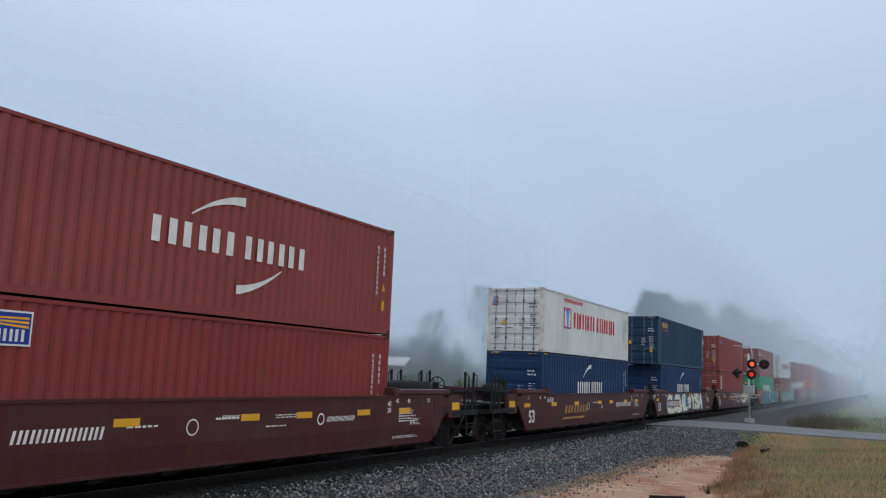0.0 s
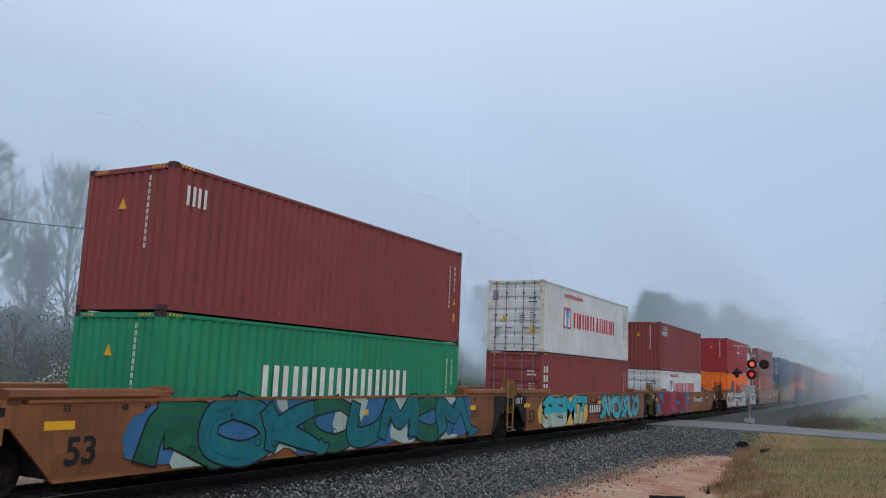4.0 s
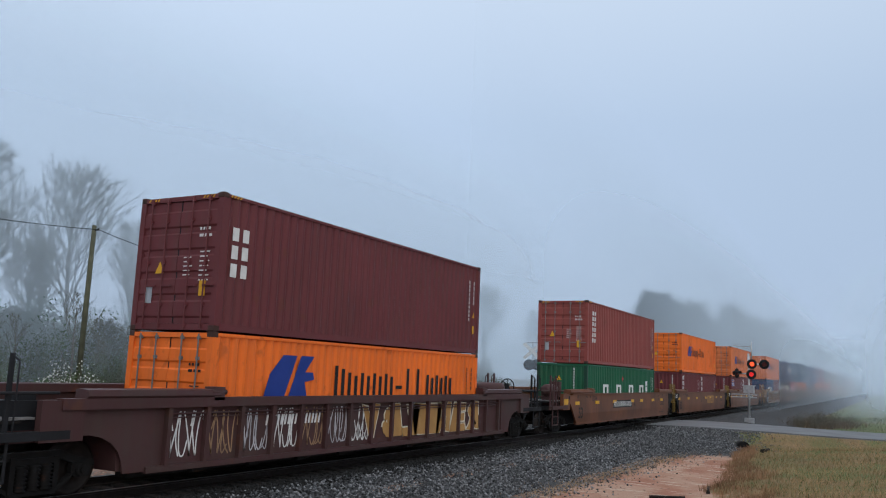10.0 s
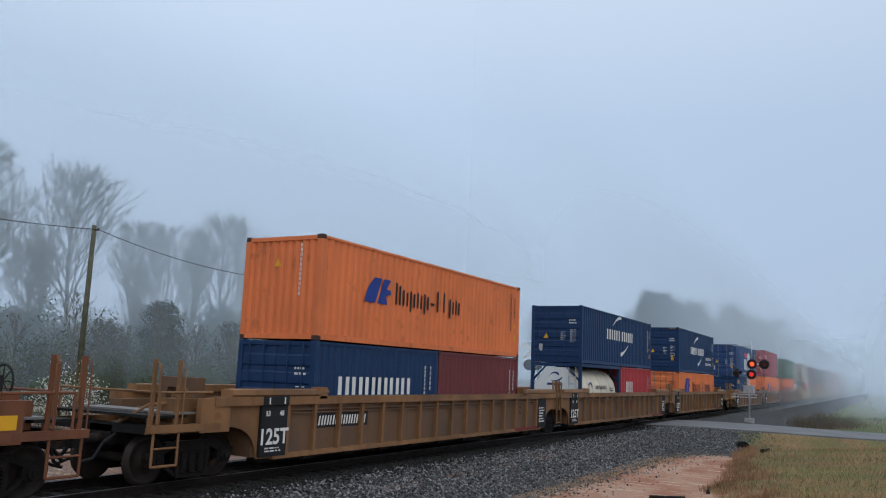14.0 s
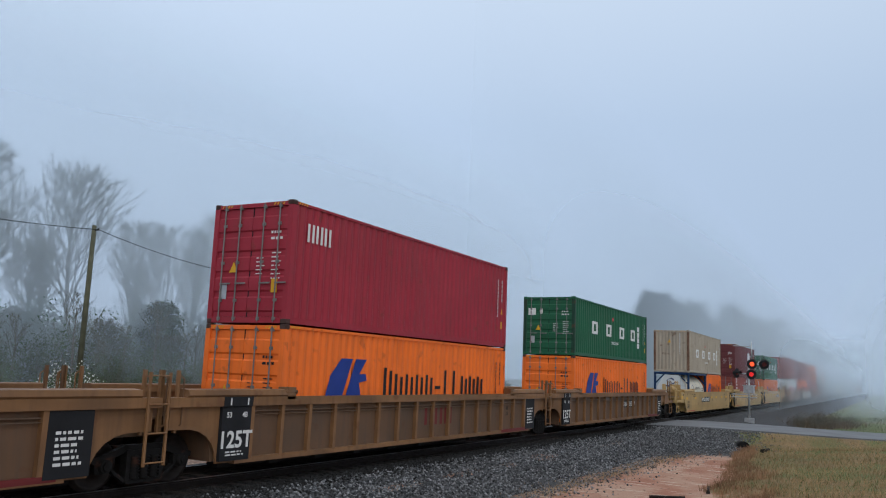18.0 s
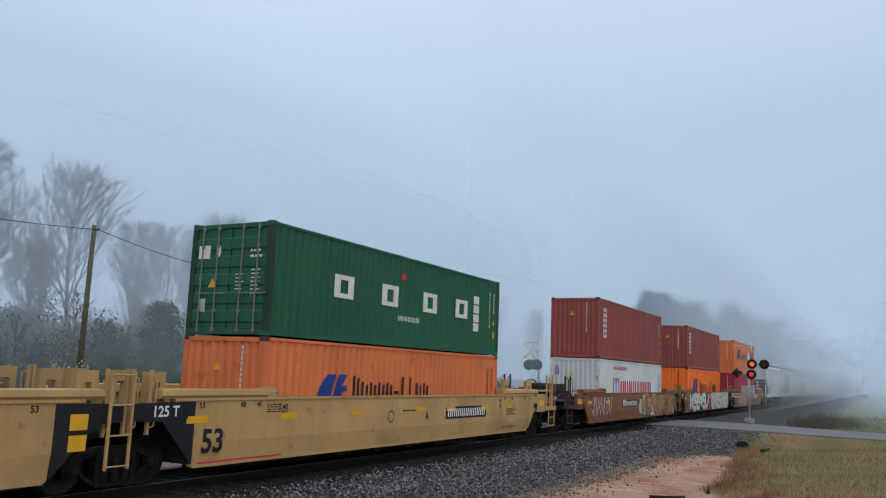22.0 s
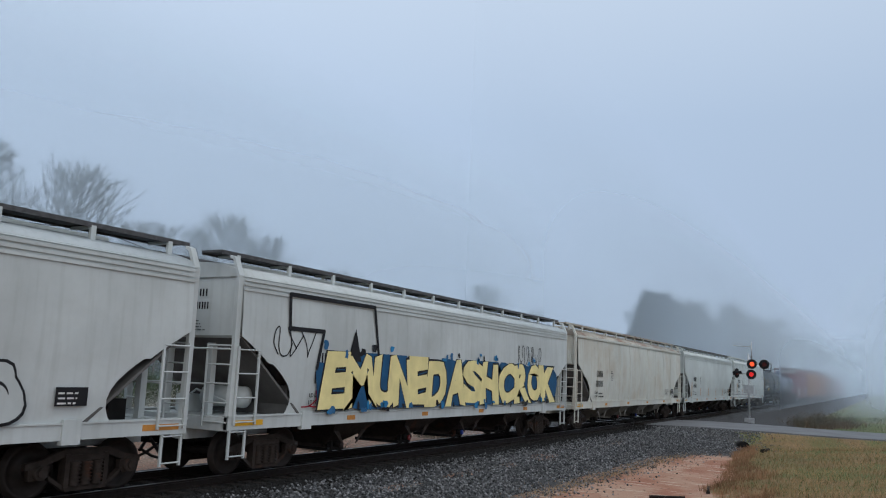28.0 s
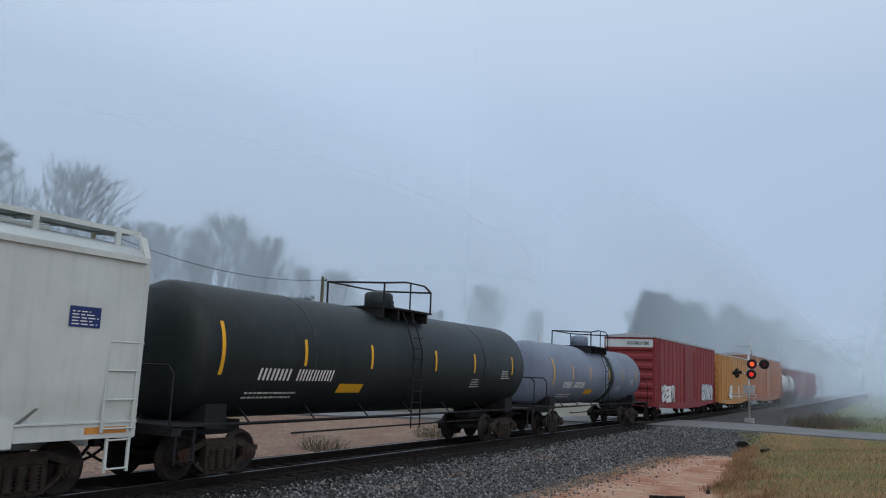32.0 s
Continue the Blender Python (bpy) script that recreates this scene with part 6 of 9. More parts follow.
def boxcar(y0, y1, colour, label, h=4.9, ribs=16, band=None):
    y, L = (y0 + y1) / 2, (y1 - y0) / 2 - 0.5
    c = rolling("boxcar", y, label=label, category="boxcar", group="boxcars of the train")
    k = (round(L, 1), h)
    shared("body", ("xbody", k), lambda bm: box(bm, -1.50, 1.50, -L, L, 1.0, h - 0.15), colour, c)
    shared("roof", ("xroof", k), lambda bm: slab(bm, [(-1.56, h - 0.18), (1.56, h - 0.18), (1.56, h - 0.08), (0, h + 0.06), (-1.56, h - 0.08)], "y", -L - 0.05, L + 0.05), STEEL_GALV, c)
    shared("sill", ("xsill", k), lambda bm: slab(bm, [(-L, 1.0), (-L, 0.85), (-3.0, 0.62), (3.0, 0.62), (L, 0.85), (L, 1.0)], "x", -1.45, 1.52), colour, c)
    for i in range(ribs):
        yy = -L + 0.1 + i * (2 * L - 0.2) / (ribs - 1)
        if abs(yy) > 1.7:
            shared("rib", ("xrib", h), lambda bm: slab(bm, [(1.49, -0.07), (1.56, -0.03), (1.56, 0.03), (1.49, 0.07)], "z", 1.0, h - 0.2), colour, c, pose(0, yy, 0))
    shared("sliding_door", ("xdoor", h), lambda bm: (box(bm, 1.50, 1.58, -1.6, 1.6, 1.05, h - 0.35), [box(bm, 1.58, 1.61, -1.5, 1.5, 1.4 + i * 0.7, 1.46 + i * 0.7) for i in range(5)], rod(bm, (1.62, 1.2, 1.2), (1.62, 1.2, h - 0.5), 0.025, 6)), colour, c)
    for i in range(6):
        shared("end_rib", ("xend", 1), lambda bm: slab(bm, [(0, 0), (-0.09, 0.12), (-0.09, 0.28), (0, 0.4)], "x", -1.35, 1.35), colour, c, pose(0, -L, 1.25 + i * (h - 1.7) / 6))
    ladder(c, 1.56, -L + 0.35, 0.7, h - 0.4, 0.46, colour)
    ladder(c, 1.56, L - 0.35, 0.7, 2.4, 0.46, colour)
    if band:
        bm = bmesh.new()
        plot(bm, [rect(-1.4, h - 0.75, 1.4, h - 0.30)], -L - 0.095, "end")
        part("end_band", bm, band, c)
        bm = bmesh.new()
        plot(bm, stroke_pairs(-0.1, h - 0.62, 1.2, h - 0.42, 10), -L - 0.099, "end")
        tagged(part("end_number", bm, INK, c), kind="stuff")
    for e in (-1, 1):
        truck(c, e * (L - 1.9))
        coupler(c, e * (L + 0.1), e)
    return c


# ---- the consist, front to back ----
BASE, GOLD = 0.365, 6.096
P_ = "shipping container"


def stack(u, upper, lower, dz=0.0):
    """Loads of one well, u being the near edge of the 40-foot space."""
    top = 0
    for length, h, colour, label, end, marks, off in lower:
        y = u + off + length / 2
        if colour == "tank":
            tank_container(y, BASE, label)
        else:
            container(y, BASE, length, h, colour, label, end, marks)
        top = max(top, h)
    length, h, colour, label, end, marks = upper
    container(u + GOLD, BASE + top + 0.006, length, h, colour, label, end, marks)


def up(h, colour, label, end, *marks):
    return (FEET40, h, colour, label, end, marks)


def low(h, colour, label, end, *marks):
    return [(FEET40, h, colour, label, end, marks, 0.0)]


def twin(a, b):
    return [(FEET20, STD, a[0], a[1], a[2], a[3], 0.0), (FEET20, STD, b[0], b[1], b[2], b[3], 6.134)]


TRITON = mark_column(6, 0.70, 0.50, 1.0, 2.5)
TEX = mark_column(3, 0.35, 0.50, 1.15, 2.3)
TEX_LOW = mark_column(3, 0.25, 0.45, 1.38, 2.45)
TRITON_LOW = mark_column(5, 0.50, 0.50, 1.2, 2.62)

stack(6.7, up(HC, MAROON, "maroon corrugated shipping container with white swoosh logo", "front", mark_swoosh(CHALK)),
      low(HC, BRICK, "faded red shipping container with blue sign low in a well", "front", mark_sign(0.2, 2.1)))
stack(30.2, up(STD, WHITE, "white shipping container with red block logo, doors shut", "door", mark_block),
      low(HC, NAVY, "navy blue shipping container with white swoosh logo", "door", mark_swoosh(CHALK, False)))
stack(49.6, (FEET45, HC, SLATE, "long slate-blue 45-foot container with yellow logo", "door", (mark_ends45, mark_row(5, 1.0, 2.5, 2.28, 2.6, SEA_YELLOW), mark_row(8, 1.1, 2.4, 2.08, 2.18, LOGO_RED))),
      low(HC, NAVY, "navy blue shipping container with white swoosh logo", "door", mark_swoosh(CHALK, False)))
stack(69.05, up(HC, MAROON, "maroon shipping container with light blue roundel", "door", mark_roundel(1.0, 2.4)),
      low(HC, MAROON, "maroon shipping container with white column lettering", "door", TRITON_LOW))
stack(92.55, up(HC, MAROON, "dark maroon container with small white mark", "front", mark_row(2, 0.4, 1.0, 2.1, 2.5)),
      low(HC, EMERALD, "bright green shipping container with large white lettering", "front", mark_row(9, 3.0, 9.2, 1.25, 1.96)))
stack(111.9, up(HC, WHITE, "white shipping container with red block logo, doors shut", "door", mark_block),
      low(HC, MAROON, "maroon shipping container with white column lettering", "door", TEX_LOW))
stack(131.1, up(HC, MAROON, "rusty maroon shipping container with a small blue sign", "front", mark_sign(0.42, 2.1)),
      low(STD, WHITE, "white shipping container with red block logo, rust at posts", "door", mark_block))
stack(154.6, up(HC, RED, "red shipping container with a round white globe logo", "front", mark_globe, mark_row(8, 5.05, 6.95, 1.75, 1.93)),
      low(HC, ORANGE, "bright orange shipping container with large blue blades logo", "front", mark_sail(True)))
stack(173.75, up(HC, MAROON, "maroon shipping container with yellow door label", "door"),
      low(HC, CORAL, "coral red shipping container with white column lettering", "front", TRITON_LOW))
stack(193.25, up(HC, BLUE, "scuffed blue shipping container with white and red logo", "door", mark_wing(False)),
      low(STD, GREEN, "green shipping container with spaced white lettering", "front", mark_spaced))
stack(216.9, up(HC, MAROON_DARK, "dark maroon shipping container with white column lettering", "door", TEX),
      low(STD, ORANGE, "orange shipping container with large blue blades logo", "door", mark_sail(True)))
stack(240.4, up(HC, REDBROWN, "red-brown shipping container with white column lettering", "door", TRITON),
      low(STD, GREEN, "green shipping container with spaced white lettering", "front", mark_spaced))
stack(259.85, up(STD, ORANGE, "orange shipping container with small blue blades logo", "door", mark_sail(False)),
      twin((MAROON_DARK, "short dark maroon container with white lettering", "front", (TEX_LOW,)), (MAROON_DARK, "short dark maroon container with white lettering", "front", (TEX_LOW,))))
stack(279.4, up(STD, ORANGE_DULL, "scuffed orange shipping container with small blue blades logo", "door", mark_sail(False)),
      twin((MAROON_DARK, "short dark maroon container with a blue sign", "front", (mark_sign(0.2, 1.75),)), (MAROON_DARK, "short dark maroon container with white lettering", "front", (TEX_LOW,))))
stack(303.0, up(STD, ORANGE_DULL, "faded orange shipping container with small blue blades logo", "front", mark_sail(False)),
      twin((NAVY, "short navy blue container with white lettering", "door", (mark_row(6, 1.0, 4.6, 1.3, 1.75),)), (MAROON_DARK, "short dark maroon shipping container", "front", ())))
stack(322.3, up(STD, NAVY, "navy blue shipping container with white swoosh logo", "door", mark_swoosh(CHALK)),
      [(FEET20, STD, "tank", "white tank container in a dark blue frame", "", (), 0.0), (FEET20, STD, RED, "short red shipping container with white lettering", "front", (mark_row(3, 1.0, 2.3, 1.3, 1.85),), 6.134)])
stack(341.7, up(HC, NAVY, "navy blue shipping container with white swoosh logo", "door", mark_swoosh(CHALK), mark_words("eco container", 10.0, 1.13, 0.36), mark_words("bamboo flooring", 10.0, 0.72, 0.33)),
      low(STD, ORANGE_DULL, "orange shipping container with large blue blades logo", "door", mark_sail(True)))
stack(365.0, up(HC, BLUE, "blue shipping container with big white and red logo", "door", mark_wing(True)),
      twin((NAVY, "short navy blue container with yellow lettering", "door", (mark_row(5, 0.5, 1.7, 2.0, 2.3, SEA_YELLOW),)), (ORANGE, "short orange container with blue blades logo", "front", (mark_sail(True),))))
stack(384.4, up(HC, CRIMSON, "crimson shipping container with white corner logo", "door", mark_row(3, 0.6, 1.6, 1.98, 2.42)),
      low(HC, ORANGE, "orange shipping container with large blue blades logo", "door", mark_sail(True)))
stack(403.9, up(STD, GREEN, "green shipping container with spaced white lettering", "door", mark_spaced),
      low(HC, ORANGE, "orange shipping container with large blue blades logo", "door", mark_sail(True)))
stack(427.4, up(HC, BEIGE, "weathered beige shipping container with spaced white lettering", "front", mark_spaced),
      [(FEET20, STD, "tank", "white tank container in a dark blue frame", "", (), 0.0), (FEET20, STD, ORANGE, "short orange container with blue blades logo", "front", (mark_sail(True),), 6.134)])
stack(446.8, up(HC, MAROON_DARK, "dark maroon shipping container with pink door label", "door"),
      twin((REDBROWN, "short red-brown container with white column lettering", "door", (TRITON_LOW,)), (MAROON_DARK, "short dark maroon container with white lettering", "front", (TEX_LOW,))))
stack(466.35, up(STD, GREEN, "green shipping container with spaced white lettering", "door", mark_spaced),
      low(STD, ORANGE_DULL, "faded orange-red shipping container with blue blades logo", "front", mark_sail(False)))
stack(489.95, up(HC, REDBROWN, "red-brown shipping container with white column lettering", "front", TRITON),
      low(HC, WHITE, "white shipping container with red block logo", "front", mark_block))
stack(509.5, up(HC, REDBROWN, "red-brown shipping container with white column lettering", "front", TRITON),
      low(HC, ORANGE, "orange shipping container with large blue blades logo", "front", mark_sail(True)))
stack(529.0, up(HC, ORANGE_DULL, "orange shipping container with large blue blades logo", "front", mark_sail(True)),
      low(HC, CRIMSON, "crimson shipping container with slanted white lettering", "front", mark_row(4, 3.8, 8.6, 1.25, 1.8, CHALK, 0.18)))

# wells, three units to a wagon
W = GOLD
BROWN_L, BNSF_L = "weathered brown well car unit with painted-over patches", "maroon well car unit with white stencils"
a = well_car(6.7 + W, WELL_MAROON, "maroon well car with white running number", trail=True, lead=True)
plate_bars(a, -4.9, -3.2, 0.98, 1.19, 8, CHALK, None)
plate_bars(a, -0.45, 0.05, 1.23, 1.30, 8, CHALK, None)
paint("small_print", "firstprint", lines(-2.75, 1.14, -2.0, 1.22, 1) + lines(1.2, 1.20, 2.2, 1.30, 2) + lines(0.9, 1.02, 1.6, 1.08, 1) + lines(6.9, 0.86, 7.5, 1.04, 5), CHALK, a, 1.5092)
paint("logo", "firstlogo", ring(2.82, 1.13, 0.10, 0.14) + stroke_pairs(3.05, 1.06, 4.2, 1.18, 12, 0.03), CHALK, a, 1.5094)
a = well_car(30.2 + W, WELL_MAROON, BNSF_L, lead=True, unit="A")
plate_bars(a, 3.0, 5.6, 1.0, 1.2, 10, CHALK, None)
bm = bmesh.new()
plot(bm, stroke_pairs(-4.2, 0.86, -1.3, 1.16, 4, 0.12) + [rect(-4.6, 0.62, -1.9, 0.70, 0.3)], 1.509)
part("logo_lettering", bm, FADE, a)
a = well_car(55.7, WELL_MAROON, "maroon well car unit covered in cream and blue graffiti", unit="")
letter_piece(a, 1.5095, -5.9, -0.3, 0.42, 1.56, "GLOBAL", [SPRAY_CREAM], INK, SPRAY_BLUE, 11)
letter_piece(a, 1.5095, 1.0, 4.6, 0.50, 1.56, "YSA", [SPRAY_CREAM], INK, SPRAY_BLUE, 61)
for k, (ds, dt, rs_, rt_) in enumerate(((0.35, 1.22, 0.16, 0.33), (0.05, 1.12, 0.16, 0.24), (0.65, 1.12, 0.16, 0.24), (0.35, 0.72, 0.34, 0.16))):
    bm = bmesh.new()
    plot(bm, [blob(random.Random(k), ds, dt, rs_, rt_, 14, 0.1)], 1.517 + 0.001 * k)
    part("graffiti_petal", bm, SPRAY_CREAM, a)
for k in range(9):
    bm = bmesh.new()
    rk = random.Random(80 + k)
    plot(bm, [blob(rk, rk.uniform(-6.6, 5.3), rk.uniform(0.5, 1.5), 0.22, 0.06, 10, 0.4)], 1.5195)
    part("graffiti_splash", bm, SPRAY_CYAN, a)
plate_bars(a, -5.9, -2.8, 0.82, 1.12, 11, CHALK, WELL_MAROON, 1.52)
a = well_car(69.05 + W, WELL_MAROON, BNSF_L, trail=True)
plate_bars(a, -3.6, -0.8, 0.95, 1.15, 10, FADE, None)
scrawl(a, 1.509, -0.6, 0.7, 3.4, 0.7, CHALK, 4, 5)
wild_piece(a, 1.5095, 3.2, 6.4, 0.65, 1.5, 3, [SPRAY_CREAM], FADE, None, 12)
a = well_car(92.55 + W, WELL_BROWN, "brown well car unit covered in teal and blue graffiti", lead=True)
wild_piece(a, 1.5095, -6.4, 6.2, 0.40, 1.60, 8, [SPRAY_GREEN, SPRAY_TEAL, SPRAY_TEAL], INK, (SPRAY_BLUE, SPRAY_PALE, SPRAY_BLUE), 13, 0.34, SPRAY_DEEP, None, 1)
a = well_car(111.9 + W, WELL_BROWN, "brown well car unit with turquoise and yellow graffiti")
letter_piece(a, 1.5095, -6.6, -1.5, 0.40, 1.58, "SEMT", [SPRAY_CYAN], INK, SPRAY_GOLD, 14, split=0.42, shine=False)
wild_piece(a, 1.5095, 0.8, 7.0, 0.44, 1.57, 7, [SPRAY_CYAN, SPRAY_MIST], INK, None, 15, 0.26, SPRAY_PALE, CHALK)
bm = bmesh.new()
plot(bm, [rect(-1.2, 0.72, 0.75, 1.18)], 1.5085)
part("logo_panel", bm, WELL_DARK, a)
bm = bmesh.new()
plot(bm, stroke_pairs(-1.0, 0.8, 0.6, 1.12, 3, 0.05), 1.5092)
part("logo_lettering", bm, CHALK, a)
scrawl(a, 1.509, -1.3, 1.2, 1.7, 0.3, INK, 63, 4)
a = well_car(131.1 + W, WELL_BROWN, "brown well car unit with a red and blue graffiti piece", trail=True, unit="B")
wild_piece(a, 1.5095, -7.6, 0.6, 0.40, 1.60, 6, [SPRAY_RED, SPRAY_RED, SPRAY_ROSE], INK, (SPRAY_SKY, SPRAY_BLUE), 16, 0.36, INK, SPRAY_ROSE)
plate_bars(a, 2.2, 5.0, 0.98, 1.24, 10)
a = well_car(154.6 + W, WELL_BROWN, "brown well car unit covered in silver graffiti letters", lead=True)
letter_piece(a, 1.5095, -8.3, 2.0, 0.40, 1.60, "COUPGOEP", [SPRAY_SILVER], INK, None, 17, shine=False, rim=SPRAY_GOLD)
letter_piece(a, 1.5095, 2.7, 8.2, 0.42, 1.57, "TSOR", [SPRAY_SILVER], INK, None, 67, shine=False)
plate_bars(a, -4.3, -0.9, 0.98, 1.18, 10, INK, None, 1.521)
a = well_car(173.75 + W, WELL_BROWN, BROWN_L, unit="C")
bm = bmesh.new()
plot(bm, [rect(-0.2, 0.8, 2.0, 1.3)], 1.5085)
part("logo_panel", bm, INK, a)
bm = bmesh.new()
plot(bm, stroke_pairs(0.0, 0.88, 1.8, 1.22, 3, 0.05), 1.5095)
part("logo_lettering", bm, CHALK, a)
a = well_car(193.25 + W, WELL_BROWN, "brown well car unit with gold and grey graffiti letters", trail=True, hinges=True)
letter_piece(a, 1.5095, -4.9, -0.95, 0.44, 1.57, "PHBS", [INK, SPRAY_GOLD], SPRAY_SILVER, SPRAY_DEEP, 18, shine=False)
scrawl(a, 1.509, -7.1, 0.6, 1.6, 0.9, SPRAY_CREAM, 8, 4)
plate_bars(a, 1.9, 4.6, 1.0, 1.22, 10)
a = well_car(216.9 + W, WELL_DARK, "dark brown ribbed well car with white tags", "ribbed", True, True)
for i in range(7):
    scrawl(a, 1.418, -7.22 + i * 0.973, 0.52, 0.80, 0.92, (CHALK, SPRAY_DUST, SPRAY_SILVER)[i % 3], 30 + i, 4)
for k in range(7):
    letter_piece(a, 1.4185, -0.78 + k * 0.973, -0.06 + k * 0.973, 0.58, 1.44, "ABLINER"[k], [FADE], SPRAY_CREAM, None, 31 + k, True, shine=False)
plate_bars(a, -4.55, -2.6, 1.05, 1.28, 8, CHALK, None, 1.42)
a = well_car(240.4 + W, WELL_UMBER, BROWN_L, lead=True, unit="A")
plate_bars(a, -2.9, 0.2, 1.0, 1.24, 10)
a = well_car(259.85 + W, WELL_UMBER, BROWN_L, unit="C")
bm = bmesh.new()
plot(bm, [rect(1.0, 0.85, 3.4, 1.38)], 1.5085)
part("logo_panel", bm, FADE, a)
bm = bmesh.new()
plot(bm, stroke_pairs(1.2, 0.92, 3.2, 1.3, 3, 0.05), 1.5095)
part("logo_lettering", bm, WELL_UMBER, a)
a = well_car(279.4 + W, WELL_UMBER, BROWN_L, trail=True, unit="B", hinges=True)
plate_bars(a, 1.9, 4.6, 0.98, 1.22, 10)
TAN_L = "weathered tan ribbed well car unit with black data panel"
for i, u in enumerate((303.0, 322.3, 341.7, 365.0, 384.4, 403.9)):
    a = well_car(u + W, WELL_TAN, TAN_L, "ribbed", i % 3 == 0, i % 3 == 2, brake=1 if i == 2 else 0)
    if i in (0, 3, 5):
        plate_bars(a, -6.1 + i * 1.4, -4.1 + i * 1.4, 0.98, 1.2, 9, CHALK, INK, 1.415)
    if i in (1, 4):
        bm = bmesh.new()
        plot(bm, stroke_pairs(0.1, 0.8, 1.9, 1.3, 3), 1.416)
        part("logo_lettering", bm, MAROON_INK, a)
YEL_L = "clean yellow well car unit with black stencils"
a = well_car(427.4 + W, WELL_YELLOW, YEL_L, lead=True, unit="B")
plate_bars(a, -3.3, -0.5, 1.0, 1.24, 10)
a = well_car(446.8 + W, WELL_YELLOW, YEL_L, unit="C")
bm = bmesh.new()
plot(bm, stroke_pairs(0.9, 0.85, 2.4, 1.35, 3, 0.03), 1.509)
part("logo_lettering", bm, MAROON_INK, a)
a = well_car(466.35 + W, WELL_YELLOW, YEL_L, trail=True, unit="A", brake=0)
plate_bars(a, 2.0, 4.6, 1.0, 1.24, 10)
a = well_car(489.95 + W, WELL_BROWN, "brown well car unit crowded with pale graffiti tags", lead=True, unit="B", brake=-1)
wild_piece(a, 1.5095, 0.6, 4.4, 0.44, 1.57, 4, [FADE, SPRAY_DUST], INK, (SPRAY_PALE, FADE), 21, 0.24, INK, None, 1)
wild_piece(a, 1.5095, 4.7, 8.6, 0.44, 1.57, 4, [SPRAY_DUST, WELL_BROWN], FADE, None, 22, 0.24, INK)
scrawl(a, 1.509, -8.0, 0.6, 3.0, 0.9, CHALK, 22, 6)
plate_bars(a, -3.0, -0.4, 1.0, 1.24, 10)
a = well_car(509.5 + W, WELL_BROWN, "brown well car unit with white bubble graffiti")
wild_piece(a, 1.5095, -6.7, -0.6, 0.40, 1.60, 6, [SPRAY_BONE], INK, INK, 23, 0.30, None, None, 2)
wild_piece(a, 1.5095, 0.9, 7.6, 0.40, 1.60, 6, [SPRAY_BONE], INK, SPRAY_BONE, 24, 0.30, INK, None, 2)
bm = bmesh.new()
plot(bm, [rect(-0.65, 0.5, 0.6, 1.35)], 1.5088)
part("logo_panel", bm, SPRAY_RED, a)
a = well_car(529.0 + W, WELL_BROWN, "brown well car unit with faded grey graffiti", trail=True, unit="A", brake=0)
wild_piece(a, 1.5095, -6.0, -0.7, 0.40, 1.58, 5, [SPRAY_DUST, FADE], SPRAY_PALE, None, 25, 0.24, INK)
plate_bars(a, 2.8, 5.6, 0.98, 1.22, 10)

# covered hoppers
h, L = hopper(547.0, 567.1, HOPPER_GREY, "light grey covered hopper with faint tags", 1, False, pale=True)
scrawl(h, 1.60, 3.0, 1.4, 2.6, 0.9, INK, 41, 4)
h, L = hopper(567.6, 588.2, HOPPER_GREY, "light grey covered hopper with black outline graffiti", 2, True, spray=True)
bubble_piece(h, 1.606, -L + 2.4, -L + 8.6, 1.30, 2.75, 6, HOPPER_WHITE, INK, 42)
bubble_piece(h, 1.606, -L + 8.8, -L + 10.6, 1.30, 2.1, 2, HOPPER_WHITE, INK, 47)
bm = bmesh.new()
plot(bm, [rect(L - 9.9, 1.75, L - 8.9, 2.2)], 1.6075)
part("warning_panel", bm, AMBER, h)
bm = bmesh.new()
plot(bm, lines(L - 9.8, 1.8, L - 9.0, 2.14, 3, 0.4, 9) + lines(L - 8.6, 1.6, L - 7.3, 2.5, 8, 0.4, 10), 1.6085)
part("small_print", bm, INK, h)
bubble_piece(h, 1.606, L - 6.9, L - 3.6, 1.32, 2.35, 4, HOPPER_GREY, INK, 43)
h, L = hopper(588.6, 608.9, HOPPER_GREY, "light grey covered hopper with large yellow graffiti lettering", 3, True, spray=True)
letter_piece(h, 1.609, -6.8, -1.95, 1.36, 2.72, "EMUNE", [SPRAY_YELLOW], INK, SPRAY_DEEP, 44, shine=False)
letter_piece(h, 1.609, -1.95, 2.85, 1.36, 2.72, "DASH", [SPRAY_YELLOW], INK, SPRAY_DEEP, 45, shine=False)
letter_piece(h, 1.609, 3.0, 8.1, 1.36, 2.72, "CROK", [SPRAY_YELLOW], INK, SPRAY_DEEP, 46, shine=False)
for k in range(46):
    rk = random.Random(300 + k)
    bm = bmesh.new()
    plot(bm, [blob(rk, rk.uniform(-6.9, 8.0), rk.choice((rk.uniform(2.66, 2.92), rk.uniform(1.30, 1.46))), rk.uniform(0.05, 0.16), rk.uniform(0.04, 0.11), 10, 0.4)], 1.6225 + 0.0004 * (k % 4))
    part("graffiti_splash", bm, (SPRAY_BLUE, SPRAY_SKY, INK)[k % 3], h)
